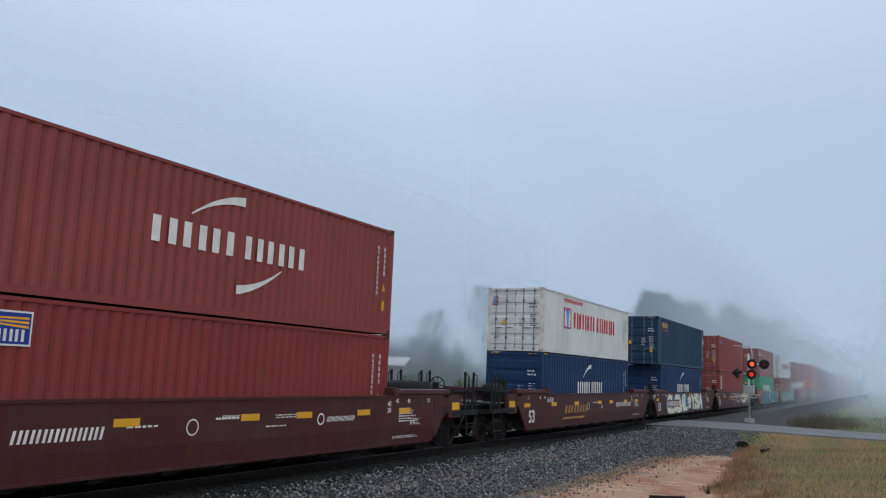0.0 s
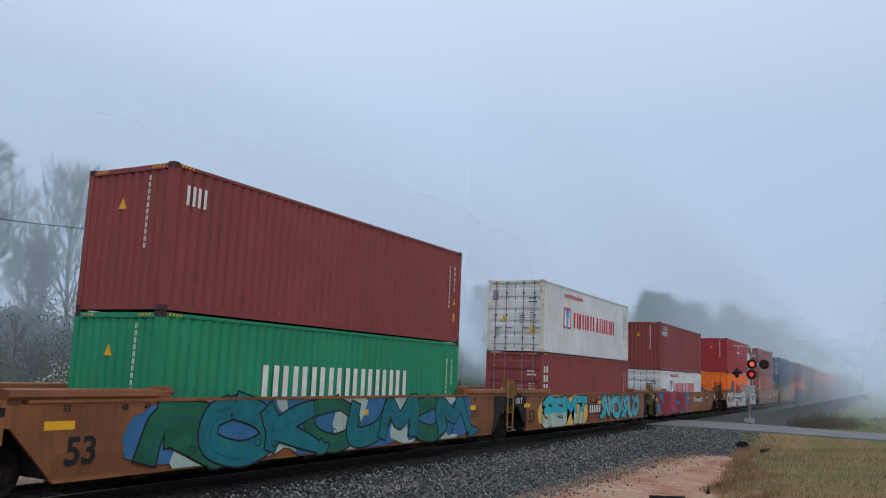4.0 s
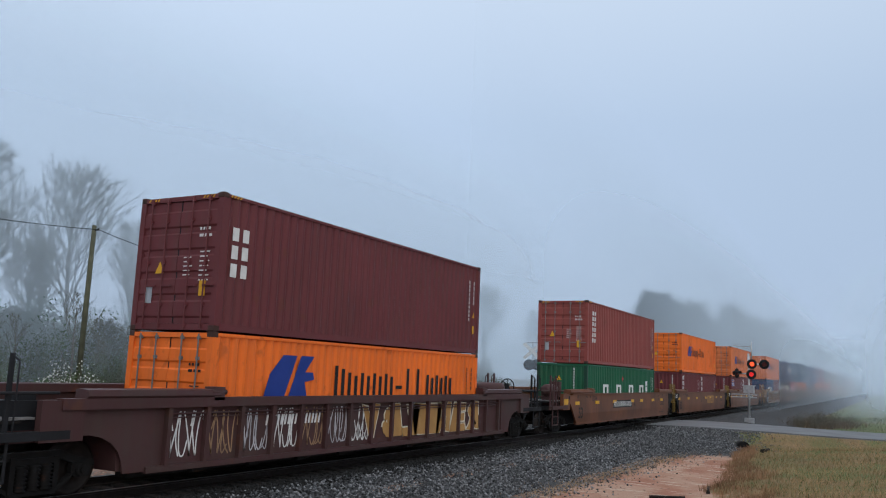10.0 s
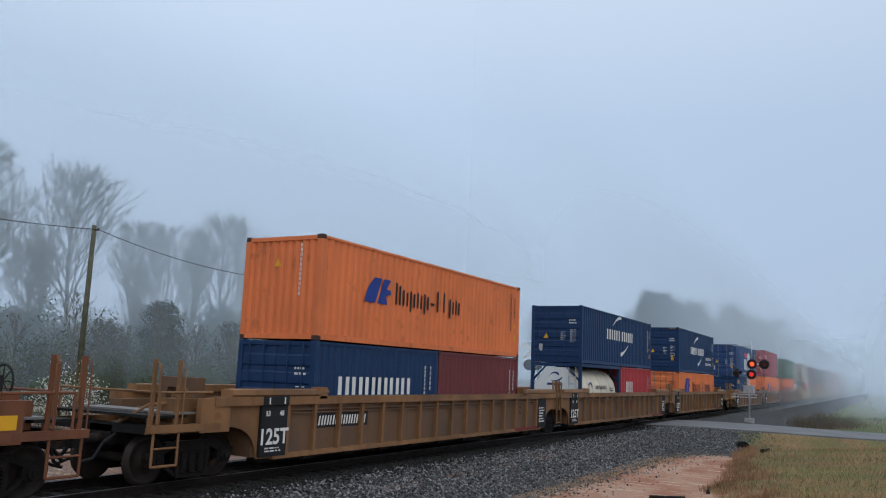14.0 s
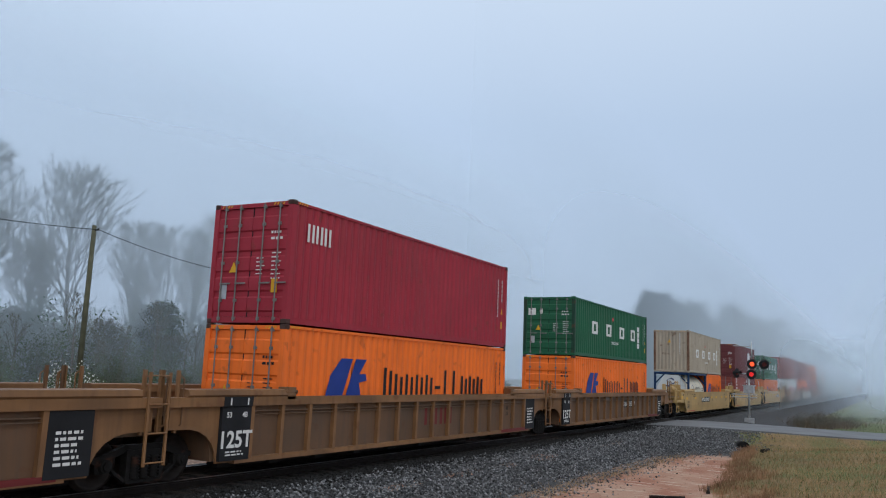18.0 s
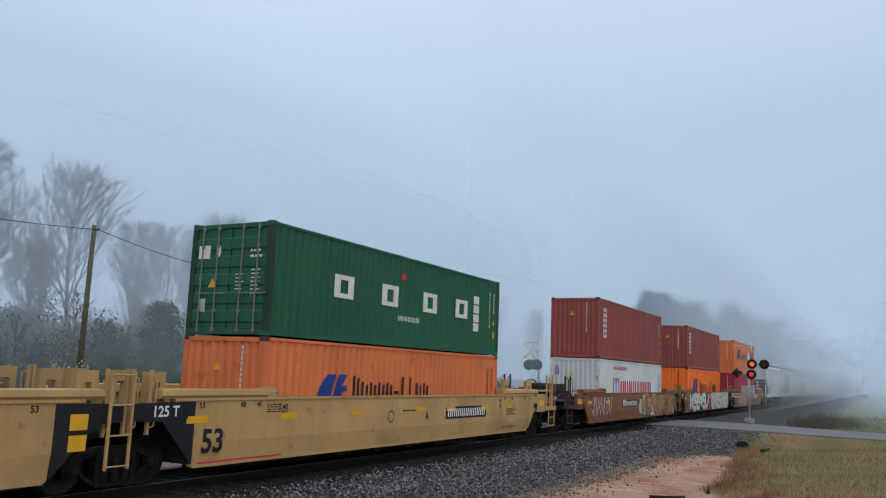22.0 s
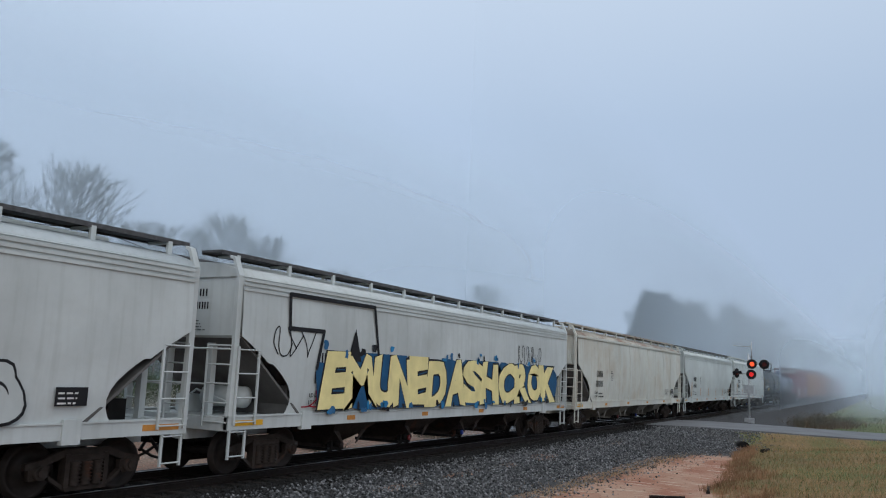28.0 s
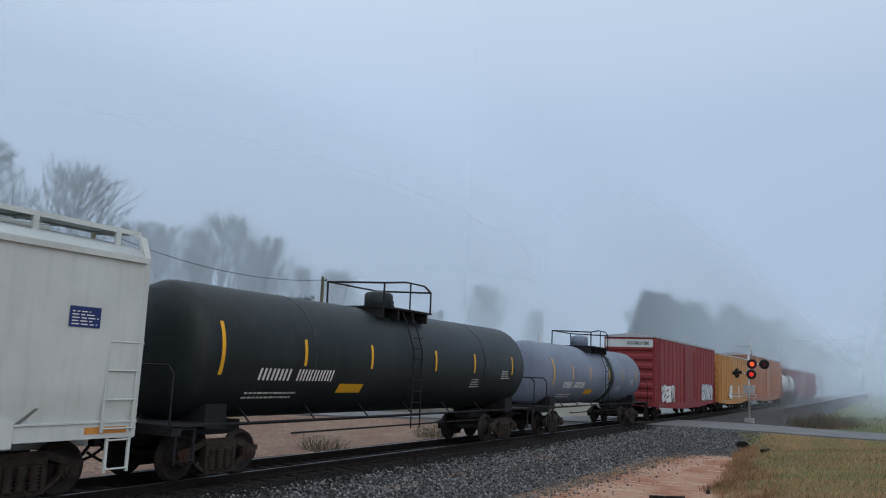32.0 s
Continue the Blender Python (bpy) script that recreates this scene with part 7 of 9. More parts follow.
for j, q in enumerate((thick((-L + 1.6, 3.9), (-L + 5.0, 3.9), 0.10), thick((-L + 1.6, 3.9), (-L + 1.65, 3.15), 0.10), thick((-L + 1.65, 3.15), (-L + 2.9, 3.15), 0.10), thick((-L + 2.9, 3.15), (-L + 2.7, 2.3), 0.10), thick((-L + 5.0, 3.9), (-L + 5.3, 2.6), 0.10), [(-L + 3.9, 2.5), (-L + 4.5, 2.5), (-L + 4.2, 3.3)])):
    bm = bmesh.new()
    plot(bm, [q], 1.612 + 0.0004 * j)
    part("graffiti_stroke", bm, INK, h)
scrawl(h, 1.609, L - 5.2, 2.65, 2.1, 0.75, INK, 99, 5)
scrawl(h, 1.606, -L + 1.2, 2.5, 1.3, 0.7, INK, 45, 3)
scrawl(h, 1.606, -L + 2.3, 1.4, 1.6, 0.4, SPRAY_RED, 46, 3)
hopper(609.3, 630.0, HOPPER_CREAM, "cream covered hopper with rust stains and rusty roof", 4, False, True)
hopper(630.4, 649.9, HOPPER_WHITE, "clean white covered hopper with amber stripes", 5, True)
hopper(650.2, 669.6, HOPPER_WHITE, "white covered hopper with water stains and amber stripes", 6, False, closed=True, pale=True)
tank_car(669.7, 688.3, TANK_BLACK, "black tank car with white number bars and yellow stripes", 1.45)
tank_car(688.8, 704.9, TANK_GREY, "blue-grey tank car with a dark saddle band", 1.32, True)
b = boxcar(705.5, 724.6, BOX_RED, "red boxcar with ribbed sides and graffiti along the sill", 4.95, 18, HOPPER_GREY)
letter_piece(b, 1.57, -7.8, -4.5, 1.1, 2.1, "SER", [SPRAY_SILVER, CHALK], INK, None, 51, True)
letter_piece(b, 1.57, 4.0, 7.6, 1.1, 2.2, "GKR", [SPRAY_SILVER], SPRAY_BLUE, SPRAY_PALE, 52, True)
b = boxcar(725.4, 741.6, BOX_OCHRE, "ochre boxcar with sprayed lower side", 4.75, 14)
letter_piece(b, 1.57, -3.0, 2.0, 1.1, 2.2, "BEAR", [CHALK], SPRAY_BLUE, None, 53, True)
boxcar(742.4, 769.9, RACK_ORANGE, "long faded orange enclosed auto rack", 5.3, 30)
tank_car(770.2, 788.0, HOPPER_WHITE, "white tank car with grey underframe", 1.42)
boxcar(788.8, 806.5, BOX_RED, "dull red boxcar with ribbed sides", 4.8, 16)
boxcar(807.3, 825.0, BOX_RED, "dull red boxcar with ribbed sides", 4.8, 16)


# ---- ground ----
def road_mid(x):
    return 48.7 + (x + 12.5) * 0.44


def toe_x(y):
    """Foot of the ballast: it fans out toward the road."""
    return -9.0 + 2.5 * ease((y - 35) / 9)


def verge_off(x, y):
    """How far inside the grass a place lies; the edge against the clay is ragged."""
    return x + 0.14 * y + 0.55 + 1.3 * noise.noise((x * 0.5, y * 0.28, 7)) + 0.5 * noise.noise((x * 1.6, y * 0.9, 2))


def lie(x, y):
    """Height of the ground."""
    d = x - TRACK_X
    if d >= 0:
        z = blend(-0.30, -0.97, ease((d - 2.2) / 2.2)) + 0.30 * ease((x + 5.5) / 6)
    else:
        z = blend(-0.30, -0.62, ease((-d - 2.2) / 2.0)) + 0.5 * ease((-d - 14) / 20)
    z += 1.35 * ease(1 - math.hypot(x, y) / 15)
    z += 0.20 * ease(verge_off(x, y) / 0.7) * ease((y - 15) / 6) * ease((48 - y) / 6) if -8 < x < 14 else 0.20 * (x >= 14)
    side = abs(y - road_mid(x)) / 1.09
    top = -0.14 - 0.28 * ease((x + 11) / 12) if x > -12 else -0.14 - 0.3 * ease((-15 - x) / 14)
    z = blend(top, z, ease((side - 3.6) / 3.2))
    z += 0.05 * noise.noise((x * 0.5, y * 0.5, 0)) * (1 if side > 4 else 0.2)
    return z


def ground_paint():
    m = bpy.data.materials.new("clay_grass_and_gravel")
    m.use_nodes = True
    n, l = m.node_tree.nodes, m.node_tree.links
    b = n["Principled BSDF"]
    b.inputs["Roughness"].default_value = 0.95
    b.inputs["Specular IOR Level"].default_value = 0.2
    pos, sep = n.new("ShaderNodeNewGeometry"), n.new("ShaderNodeSeparateXYZ")
    l.new(pos.outputs["Position"], sep.inputs[0])

    def nz(scale, detail=4, stretch=(1, 1, 1)):
        t, mp = n.new("ShaderNodeTexNoise"), n.new("ShaderNodeMapping")
        t.inputs["Scale"].default_value, t.inputs["Detail"].default_value = scale, detail
        mp.inputs["Scale"].default_value = stretch
        l.new(pos.outputs["Position"], mp.inputs[0])
        l.new(mp.outputs[0], t.inputs["Vector"])
        return t.outputs["Fac"]

    def calc(op, a, c):
        x = n.new("ShaderNodeMath")
        x.operation = op
        for s, v in zip(x.inputs, (a, c)):
            if hasattr(v, "links"):
                l.new(v, s)
            else:
                s.default_value = v
        return x.outputs[0]

    def span(v, lo, hi):
        r = n.new("ShaderNodeMapRange")
        r.interpolation_type = "SMOOTHSTEP"
        r.inputs[1].default_value, r.inputs[2].default_value = lo, hi
        l.new(v, r.inputs[0])
        return r.outputs[0]

    def mixc(f, a, c):
        x = n.new("ShaderNodeMix")
        x.data_type = "RGBA"
        l.new(f, x.inputs[0])
        for s, v in ((x.inputs[6], a), (x.inputs[7], c)):
            if hasattr(v, "links"):
                l.new(v, s)
            else:
                s.default_value = v
        return x.outputs[2]
    clay = mixc(span(nz(0.55, 5, (1.0, 0.5, 1)), 0.42, 0.62), (0.27, 0.118, 0.074, 1), (0.35, 0.215, 0.150, 1))
    clay = mixc(span(nz(2.2, 6, (0.35, 2.6, 1)), 0.56, 0.66), clay, (0.47, 0.37, 0.29, 1))
    clay = mixc(span(nz(6.0, 5), 0.62, 0.72), clay, (0.075, 0.045, 0.030, 1))
    grass = mixc(span(nz(0.35, 4), 0.44, 0.60), (0.215, 0.140, 0.070, 1), (0.125, 0.125, 0.050, 1))
    grass = mixc(span(nz(9.0, 4), 0.4, 0.7), grass, (0.125, 0.085, 0.040, 1))
    grass = mixc(calc("MULTIPLY", span(nz(0.22, 3), 0.5, 0.62), 0.7), grass, (0.085, 0.125, 0.040, 1))
    scrub = mixc(span(nz(0.4, 4), 0.45, 0.6), (0.105, 0.080, 0.045, 1), (0.060, 0.058, 0.030, 1))
    verge_ = n.new("ShaderNodeAttribute")
    verge_.attribute_name = "verge"
    edge = calc("ADD", verge_.outputs["Fac"], calc("MULTIPLY", calc("SUBTRACT", nz(3.0, 5), 0.5), 1.6))
    right = span(edge, -0.15, 0.25)
    toe_ = calc("ADD", sep.outputs["X"], calc("MULTIPLY", calc("SUBTRACT", nz(1.6, 5), 0.5), 1.4))
    litter = calc("MULTIPLY", span(calc("MULTIPLY", toe_, -1.0), 7.9, 8.9), span(nz(14, 3), 0.36, 0.56))
    clay = mixc(litter, clay, mixc(span(nz(30, 2), 0.42, 0.6), (0.060, 0.045, 0.034, 1), (0.19, 0.155, 0.125, 1)))
    by_road = calc("MULTIPLY", span(sep.outputs["Y"], 38.5, 40.5), span(calc("MULTIPLY", toe_, -1.0), 5.9, 6.5))
    clay = mixc(by_road, clay, mixc(span(nz(26, 3), 0.4, 0.6), (0.032, 0.032, 0.033, 1), (0.12, 0.118, 0.116, 1)))
    far = span(sep.outputs["Y"], 56, 60)
    right = calc("MAXIMUM", right, far)
    col = mixc(right, clay, grass)
    col = mixc(calc("MULTIPLY", far, span(sep.outputs["X"], -9, -5)), col, mixc(span(nz(0.25, 4), 0.42, 0.6), (0.085, 0.115, 0.045, 1), (0.13, 0.125, 0.06, 1)))
    left = span(calc("ADD", calc("MULTIPLY", sep.outputs["X"], -1.0), calc("MULTIPLY", calc("SUBTRACT", nz(0.5), 0.5), 6.0)), 29, 34)
    col = mixc(left, col, scrub)
    l.new(col, b.inputs["Base Color"])
    bp = n.new("ShaderNodeBump")
    bp.inputs["Strength"].default_value, bp.inputs["Distance"].default_value = 0.6, 0.06
    l.new(nz(9, 6), bp.inputs["Height"])
    l.new(bp.outputs[0], b.inputs["Normal"])
    return m


def span_list(*runs):
    out = []
    for a, b, step in runs:
        k = max(1, round((b - a) / step))
        out += [a + (b - a) * i / k for i in range(k)]
    return out + [runs[-1][1]]


gx = span_list((-1500, -300, 300), (-300, -70, 40), (-70, -26, 4), (-26, 10, 0.6), (10, 40, 5), (40, 300, 40), (300, 1500, 300))
gy = span_list((-800, -60, 180), (-60, 0, 12), (0, 20, 1.6), (20, 76, 0.7), (76, 130, 5), (130, 400, 45), (400, 2200, 300))
raw_v = [(x, y, lie(x, y)) for y in gy for x in gx]
nx = len(gx)
raw_f = [(j * nx + i, j * nx + i + 1, (j + 1) * nx + i + 1, (j + 1) * nx + i) for j in range(len(gy) - 1) for i in range(nx - 1)]
ground = raw("ground", raw_v, raw_f, ground_paint())
for f in ground.data.polygons:
    f.use_smooth = True
ground.data.attributes.new("verge", "FLOAT", "POINT").data.foreach_set("value", [verge_off(x, y) for x, y, z in raw_v])
tagged(ground, "red clay and dry grass ground beside the track", "ground", kind="structure")

# ---- road over the line ----
ASPHALT = surface("worn_grey_asphalt", (0.125, 0.128, 0.134), 0.7, var=0.2, scale=0.6, bump=0.25, dirt=0.25, dirt_colour=(0.17, 0.15, 0.13))
bm = bmesh.new()
xs = span_list((-60, -16, 4), (-16, 4, 0.5), (4, 90, 6))
for a, b in zip(xs, xs[1:]):
    quad = []
    for x, s in ((a, -1), (b, -1), (b, 1), (a, 1)):
        y = road_mid(x) + s * 3.75
        z = (-0.06 - 0.28 * ease((x + 11) / 12)) if x > -12 else (-0.06 - 0.3 * ease((-15 - x) / 14))
        quad.append((x, y, z))
    lo = [bm.verts.new((p[0], p[1], p[2] - 0.25)) for p in quad]
    hi = [bm.verts.new(p) for p in quad]
    bm.faces.new(hi)
    for i in (0, 2):
        bm.faces.new((lo[i], lo[(i + 1) % 4], hi[(i + 1) % 4], hi[i]))
bmesh.ops.remove_doubles(bm, verts=bm.verts, dist=0.001)
road = part("road", bm, ASPHALT, None)
tagged(road, "worn grey asphalt road crossing the track", "road", kind="structure")
ROADMARK = surface("worn_white_road_paint", (0.62, 0.62, 0.60), 0.7, var=0.2, scale=4)
bm = bmesh.new()
box(bm, -6.1, -4.8, 53.6, 54.1, -0.28, -0.235)
tagged(part("stop_line", bm, ROADMARK, None), "worn white stop line painted on asphalt", "road marking", kind="structure")
bm = bmesh.new()
for s in (-0.5, 0.0, 0.5):
    box(bm, TRACK_X + s - 0.2, TRACK_X + s + 0.2, 44.9, 52.6, -0.16, -0.004)
for s in (-1.15, 1.15):
    box(bm, TRACK_X + s - 0.28, TRACK_X + s + 0.28, 44.9, 52.6, -0.16, -0.004)
tagged(part("crossing_planks", bm, TIE_WOOD, None), "dark timber crossing planks between the rails", "crossing planks", kind="structure")

# ---- ballast, ties and rails ----
def gravel_paint():
    m = surface("grey_gravel_bed", (0.055, 0.055, 0.056), 0.9, var=0.4, scale=6, bump=0.9)
    n, l = m.node_tree.nodes, m.node_tree.links
    vor, tc = n.new("ShaderNodeTexVoronoi"), n.new("ShaderNodeTexCoord")
    vor.inputs["Scale"].default_value = 15
    l.new(tc.outputs["Object"], vor.inputs["Vector"])
    bp = [x for x in n if x.bl_idname == "ShaderNodeBump"][0]
    bp.inputs["Distance"].default_value = 0.05
    l.new(vor.outputs["Distance"], bp.inputs["Height"])
    return m


GRAVEL = gravel_paint()
bm = bmesh.new()
prof = [(TRACK_X - 4.3, -0.66), (TRACK_X - 2.1, -0.20), (TRACK_X - 0.9, -0.24), (TRACK_X + 0.9, -0.24), (TRACK_X + 2.1, -0.20), (TRACK_X + 3.2, -0.55), (TRACK_X + 4.2, -0.95)]
ys = span_list((-700, -60, 160), (-60, 8, 10), (8, 90, 1.0), (90, 900, 90))
rows_ = []
for y in ys:
    fan = toe_x(y) + 9.0
    rows_.append([bm.verts.new((x + (fan if x > TRACK_X + 4 else fan * 0.5 if x > TRACK_X + 3 else 0) + 0.25 * noise.noise((y * 0.6, x, 3)), y, blend(max(z - 0.1, -0.55), z, ease((abs(y - road_mid(x)) - 3.7) / 1.2)) + 0.03 * noise.noise((x * 2, y * 2, 1)))) for x, z in prof])
for a, b in zip(rows_, rows_[1:]):
    for i in range(len(prof) - 1):
        bm.faces.new((a[i], a[i + 1], b[i + 1], b[i])).smooth = True
track_bed = part("ballast_bed", bm, GRAVEL, None)
tagged(track_bed, "grey crushed stone ballast shoulder", "ballast", kind="structure")

rng = np.random.default_rng(7)
n_st = 72000
sy = 8 + 39.5 * rng.random(n_st) ** 1.25
sx = TRACK_X - 1.2 + (np.array([toe_x(v) for v in sy]) - 0.05 - TRACK_X + 1.2) * rng.random(n_st) ** 0.92
stray = rng.random(n_st) < 0.09
sx = np.where(stray, np.array([toe_x(v) for v in sy]) - 0.1 + rng.exponential(0.38, n_st), sx)
keep = np.abs(sy - (48.7 + (sx + 12.5) * 0.44)) > 3.85
sx, sy = sx[keep], sy[keep]
px, pz = [p[0] for p in prof], [p[1] for p in prof]
sz = np.interp(TRACK_X + (sx - TRACK_X) * 4.165 / (np.array([toe_x(v) for v in sy]) - TRACK_X), px, pz)
sz = np.maximum(sz, np.where(sy > 38, np.array([lie(a, b) for a, b in zip(sx, sy)]), -9))
sz = np.where(sx > np.array([toe_x(v) for v in sy]), np.array([lie(a, b) for a, b in zip(sx, sy)]), sz)
size = rng.uniform(0.018, 0.045, len(sx))
sz = sz + rng.uniform(-0.012, 0.035, len(sx)) * (sx < np.array([toe_x(v) for v in sy]) - 0.15)
octa = np.array([(1, 0, 0), (-1, 0, 0), (0, 1, 0), (0, -1, 0), (0, 0, 1), (0, 0, -1)], float)
of = np.array([(0, 2, 4), (2, 1, 4), (1, 3, 4), (3, 0, 4), (2, 0, 5), (1, 2, 5), (3, 1, 5), (0, 3, 5)])
jit = octa[None] * rng.uniform(0.6, 1.3, (len(sx), 6, 1)) + rng.normal(0, 0.18, (len(sx), 6, 3))
ang = rng.uniform(0, 6.283, len(sx))
rx = jit[..., 0] * np.cos(ang)[:, None] - jit[..., 1] * np.sin(ang)[:, None]
ry = jit[..., 0] * np.sin(ang)[:, None] + jit[..., 1] * np.cos(ang)[:, None]
pts = np.stack([rx, ry, jit[..., 2] * 0.8], -1) * size[:, None, None] + np.stack([sx, sy, sz + 0.02], -1)[:, None]
STONES = surface("broken_ballast_stone", (0.135, 0.132, 0.130), 0.85, var=0.2, scale=3, bump=0.0)
nt, lt = STONES.node_tree.nodes, STONES.node_tree.links
geo, hsv = nt.new("ShaderNodeNewGeometry"), nt.new("ShaderNodeValToRGB")
hsv.color_ramp.elements[0].color, hsv.color_ramp.elements[1].color = (0.020, 0.021, 0.023, 1), (0.26, 0.264, 0.27, 1)
e_ = hsv.color_ramp.elements.new(0.6)
e_.color = (0.100, 0.103, 0.107, 1)
lt.new(geo.outputs["Random Per Island"], hsv.inputs[0])
lt.new(hsv.outputs[0], nt["Principled BSDF"].inputs["Base Color"])
# stones near the ties: oil and the train's shade, both put into the colour
OILY_SHADE_STONES = surface("oily_shaded_ballast_stone", (0.015, 0.0145, 0.014), 0.85, var=0.5, scale=8, bump=0.0)
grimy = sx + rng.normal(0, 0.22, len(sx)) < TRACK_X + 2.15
for pick, paint_, nm in ((~grimy, STONES, "loose grey crushed ballast stones"), (grimy, OILY_SHADE_STONES, "oily ballast stones beside the ties, train's shade in their colour")):
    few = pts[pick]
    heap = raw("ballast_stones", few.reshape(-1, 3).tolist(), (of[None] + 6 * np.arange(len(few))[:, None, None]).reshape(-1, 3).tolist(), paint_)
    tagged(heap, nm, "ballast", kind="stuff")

# bed strip below the wagons, painted dark for their shade and for oil
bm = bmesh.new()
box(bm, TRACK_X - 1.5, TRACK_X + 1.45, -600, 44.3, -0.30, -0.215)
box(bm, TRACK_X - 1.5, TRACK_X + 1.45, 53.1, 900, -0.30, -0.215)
OILY_SHADE = surface("oily_shaded_gravel", (0.011, 0.0102, 0.0097), 0.85, var=0.4, scale=6, bump=0.8)
tagged(part("oily_ballast", bm, OILY_SHADE, None), "oily gravel between the rails with the train's shade painted in", "ballast", kind="structure")
track = empty("railway_track", pose(TRACK_X, 0, 0), label="rusty steel rails on creosoted ties", category="railway track", kind="structure")
def rail_shape(bm, y0, y1):
    slab(bm, [(-0.07, -0.17), (0.07, -0.17), (0.07, -0.155), (0.012, -0.135), (0.012, -0.045), (0.036, -0.035), (0.036, -0.006), (-0.036, -0.006), (-0.036, -0.035), (-0.012, -0.045), (-0.012, -0.135), (-0.07, -0.155)], "y", y0, y1)
for s in (-0.753, 0.753):
    bm = bmesh.new()
    rail_shape(bm, -700, 900)
    r = part("rail", bm, RAIL_STEEL, track)
    r.location.x = s
    bm = bmesh.new()
    box(bm, -0.027, 0.027, -700, 900, -0.007, 0.0)
    r = part("rail_head", bm, RAIL_HEAD, track, "polished steel rail head")
    r.location.x = s
def tie(bm):
    box(bm, -1.3, 1.3, -0.115, 0.115, -0.34, -0.172)
    bmesh.ops.bevel(bm, geom=list(bm.edges), offset=0.012, segments=1, affect="EDGES")
rt = random.Random(3)
for i in range(150):
    y = 6 + i * 0.53
    if abs(y - 48.7) > 4.2:
        shared("tie", "tie", tie, TIE_WOOD, track, pose(rt.uniform(-0.04, 0.04), y, 0, 0, 0, rt.uniform(-1, 1)))
bm = bmesh.new()
for i in range(400):
    y = 86 + i * 0.53
    box(bm, -1.3, 1.3, y - 0.11, y + 0.11, -0.34, -0.172)
tagged(part("ties", bm, TIE_WOOD, track), kind="stuff")

# ---- grass, weeds and litter ----
def blades(name, n, pick, tall, wide, material, label, seed):
    g = np.random.default_rng(seed)
    xy = np.array([pick(g) for _ in range(n)])
    base = np.array([(x, y, lie(x, y) - 0.01) for x, y in xy])
    a = g.uniform(0, 6.283, n)
    h, w = g.uniform(0.4, 1.0, n) * tall, g.uniform(0.5, 1, n) * wide
    d = np.stack([np.cos(a) * w, np.sin(a) * w, np.zeros(n)], -1)
    tip = np.stack([g.normal(0, 0.35, n) * h, g.normal(0, 0.35, n) * h, h], -1)
    v = np.stack([base - d, base + d, base + tip], 1).reshape(-1, 3)
    ob = raw(name, v.tolist(), np.arange(3 * n).reshape(-1, 3).tolist(), material)
    return tagged(ob, label, "grass", kind="stuff")


def lawn(g):
    while True:
        y = 24 + 27 * g.random() ** 1.3
        x = g.uniform(-7.5, 9)
        if verge_off(x, y) + g.normal(0, 0.22) > 0.1 and abs(y - road_mid(x)) > 4.4:
            return x, y


blades("dry_grass", 26000, lawn, 0.22, 0.012, GRASS_DRY, "dry straw-coloured grass on the bank", 1)
blades("green_grass", 15000, lawn, 0.16, 0.012, GRASS_GREEN, "short dull green grass", 2)


def verge(g):
    while True:
        y = g.uniform(21, 44)
        x = -4.7 - 0.14 * (y - 30) + g.normal(0, 0.8)
        if -0.25 < verge_off(x, y) < 0.8:
            return x, y


def toe(g):
    y = g.uniform(20, 44)
    return -8.75 + 0.02 * (y - 22) + g.normal(0, 0.4), y


def far_side(g):
    y = g.uniform(60, 100)
    return g.uniform(-9.5, 25), y


blades("tall_dry_weeds", 5200, verge, 0.30, 0.012, leafy("russet_dry_weeds", (0.26, 0.145, 0.080)), "tall russet dry weeds along the clay strip", 3)
blades("toe_weeds", 2500, toe, 0.16, 0.012, GRASS_DRY, "thin dry weeds at the foot of the ballast", 4)
blades("far_grass", 14000, far_side, 0.16, 0.03, GRASS_GREEN, "green grass beyond the road", 5)
blades("far_brush", 900, lambda g: (-4.8 + g.normal(0, 1.3), 75 + g.normal(0, 2.2)), 0.9, 0.03, BRUSH, "low dry brown brush beyond the road", 6)
for i, (x, y, ln, rz, rad) in enumerate(((-9.9, 36.6, 0.9, 60, 0.07), (-5.6, 23.9, 1.0, 28, 0.045), (-5.1, 41.0, 1.0, 80, 0.09), (-4.9, 26.2, 1.4, 100, 0.06))):
    bm = bmesh.new()
    rod(bm, (-ln / 2, 0, 0), (ln / 2, 0, 0.02), rad, 7, rad * 0.7)
    ob = part("timber_scrap", bm, TIE_WOOD, None)
    ob.matrix_basis = pose(x, y, lie(x, y) + rad * 0.8, 0, 0, rz)
    tagged(ob, "dark rotten timber scrap lying on clay", "timber scrap", "timber scraps")
bm = bmesh.new()
lathe(bm, [(0, 0.30), (0.8, 0.30), (0.8, 0.25), (0.05, 0.25), (0.05, 0.02)], (0, 0, 0), "y", 18)
ob = part("culvert_pipe", bm, STEEL_DARK, None)
ob.matrix_basis = pose(-6.5, 44.2, lie(-6.5, 44.2) + 0.12, 0, 0, 20)
tagged(ob, "dark culvert pipe end under the road bank", "culvert pipe")


# ---- crossing signals ----
LAMP_RED = glow("lit_red_lens", (1.0, 0.09, 0.03), 1.5)
LAMP_MID = glow("red_lens_half_lit", (0.8, 0.03, 0.03), 0.7)
LAMP_DIM = glow("dim_red_lens", (0.10, 0.012, 0.012), 0.12)


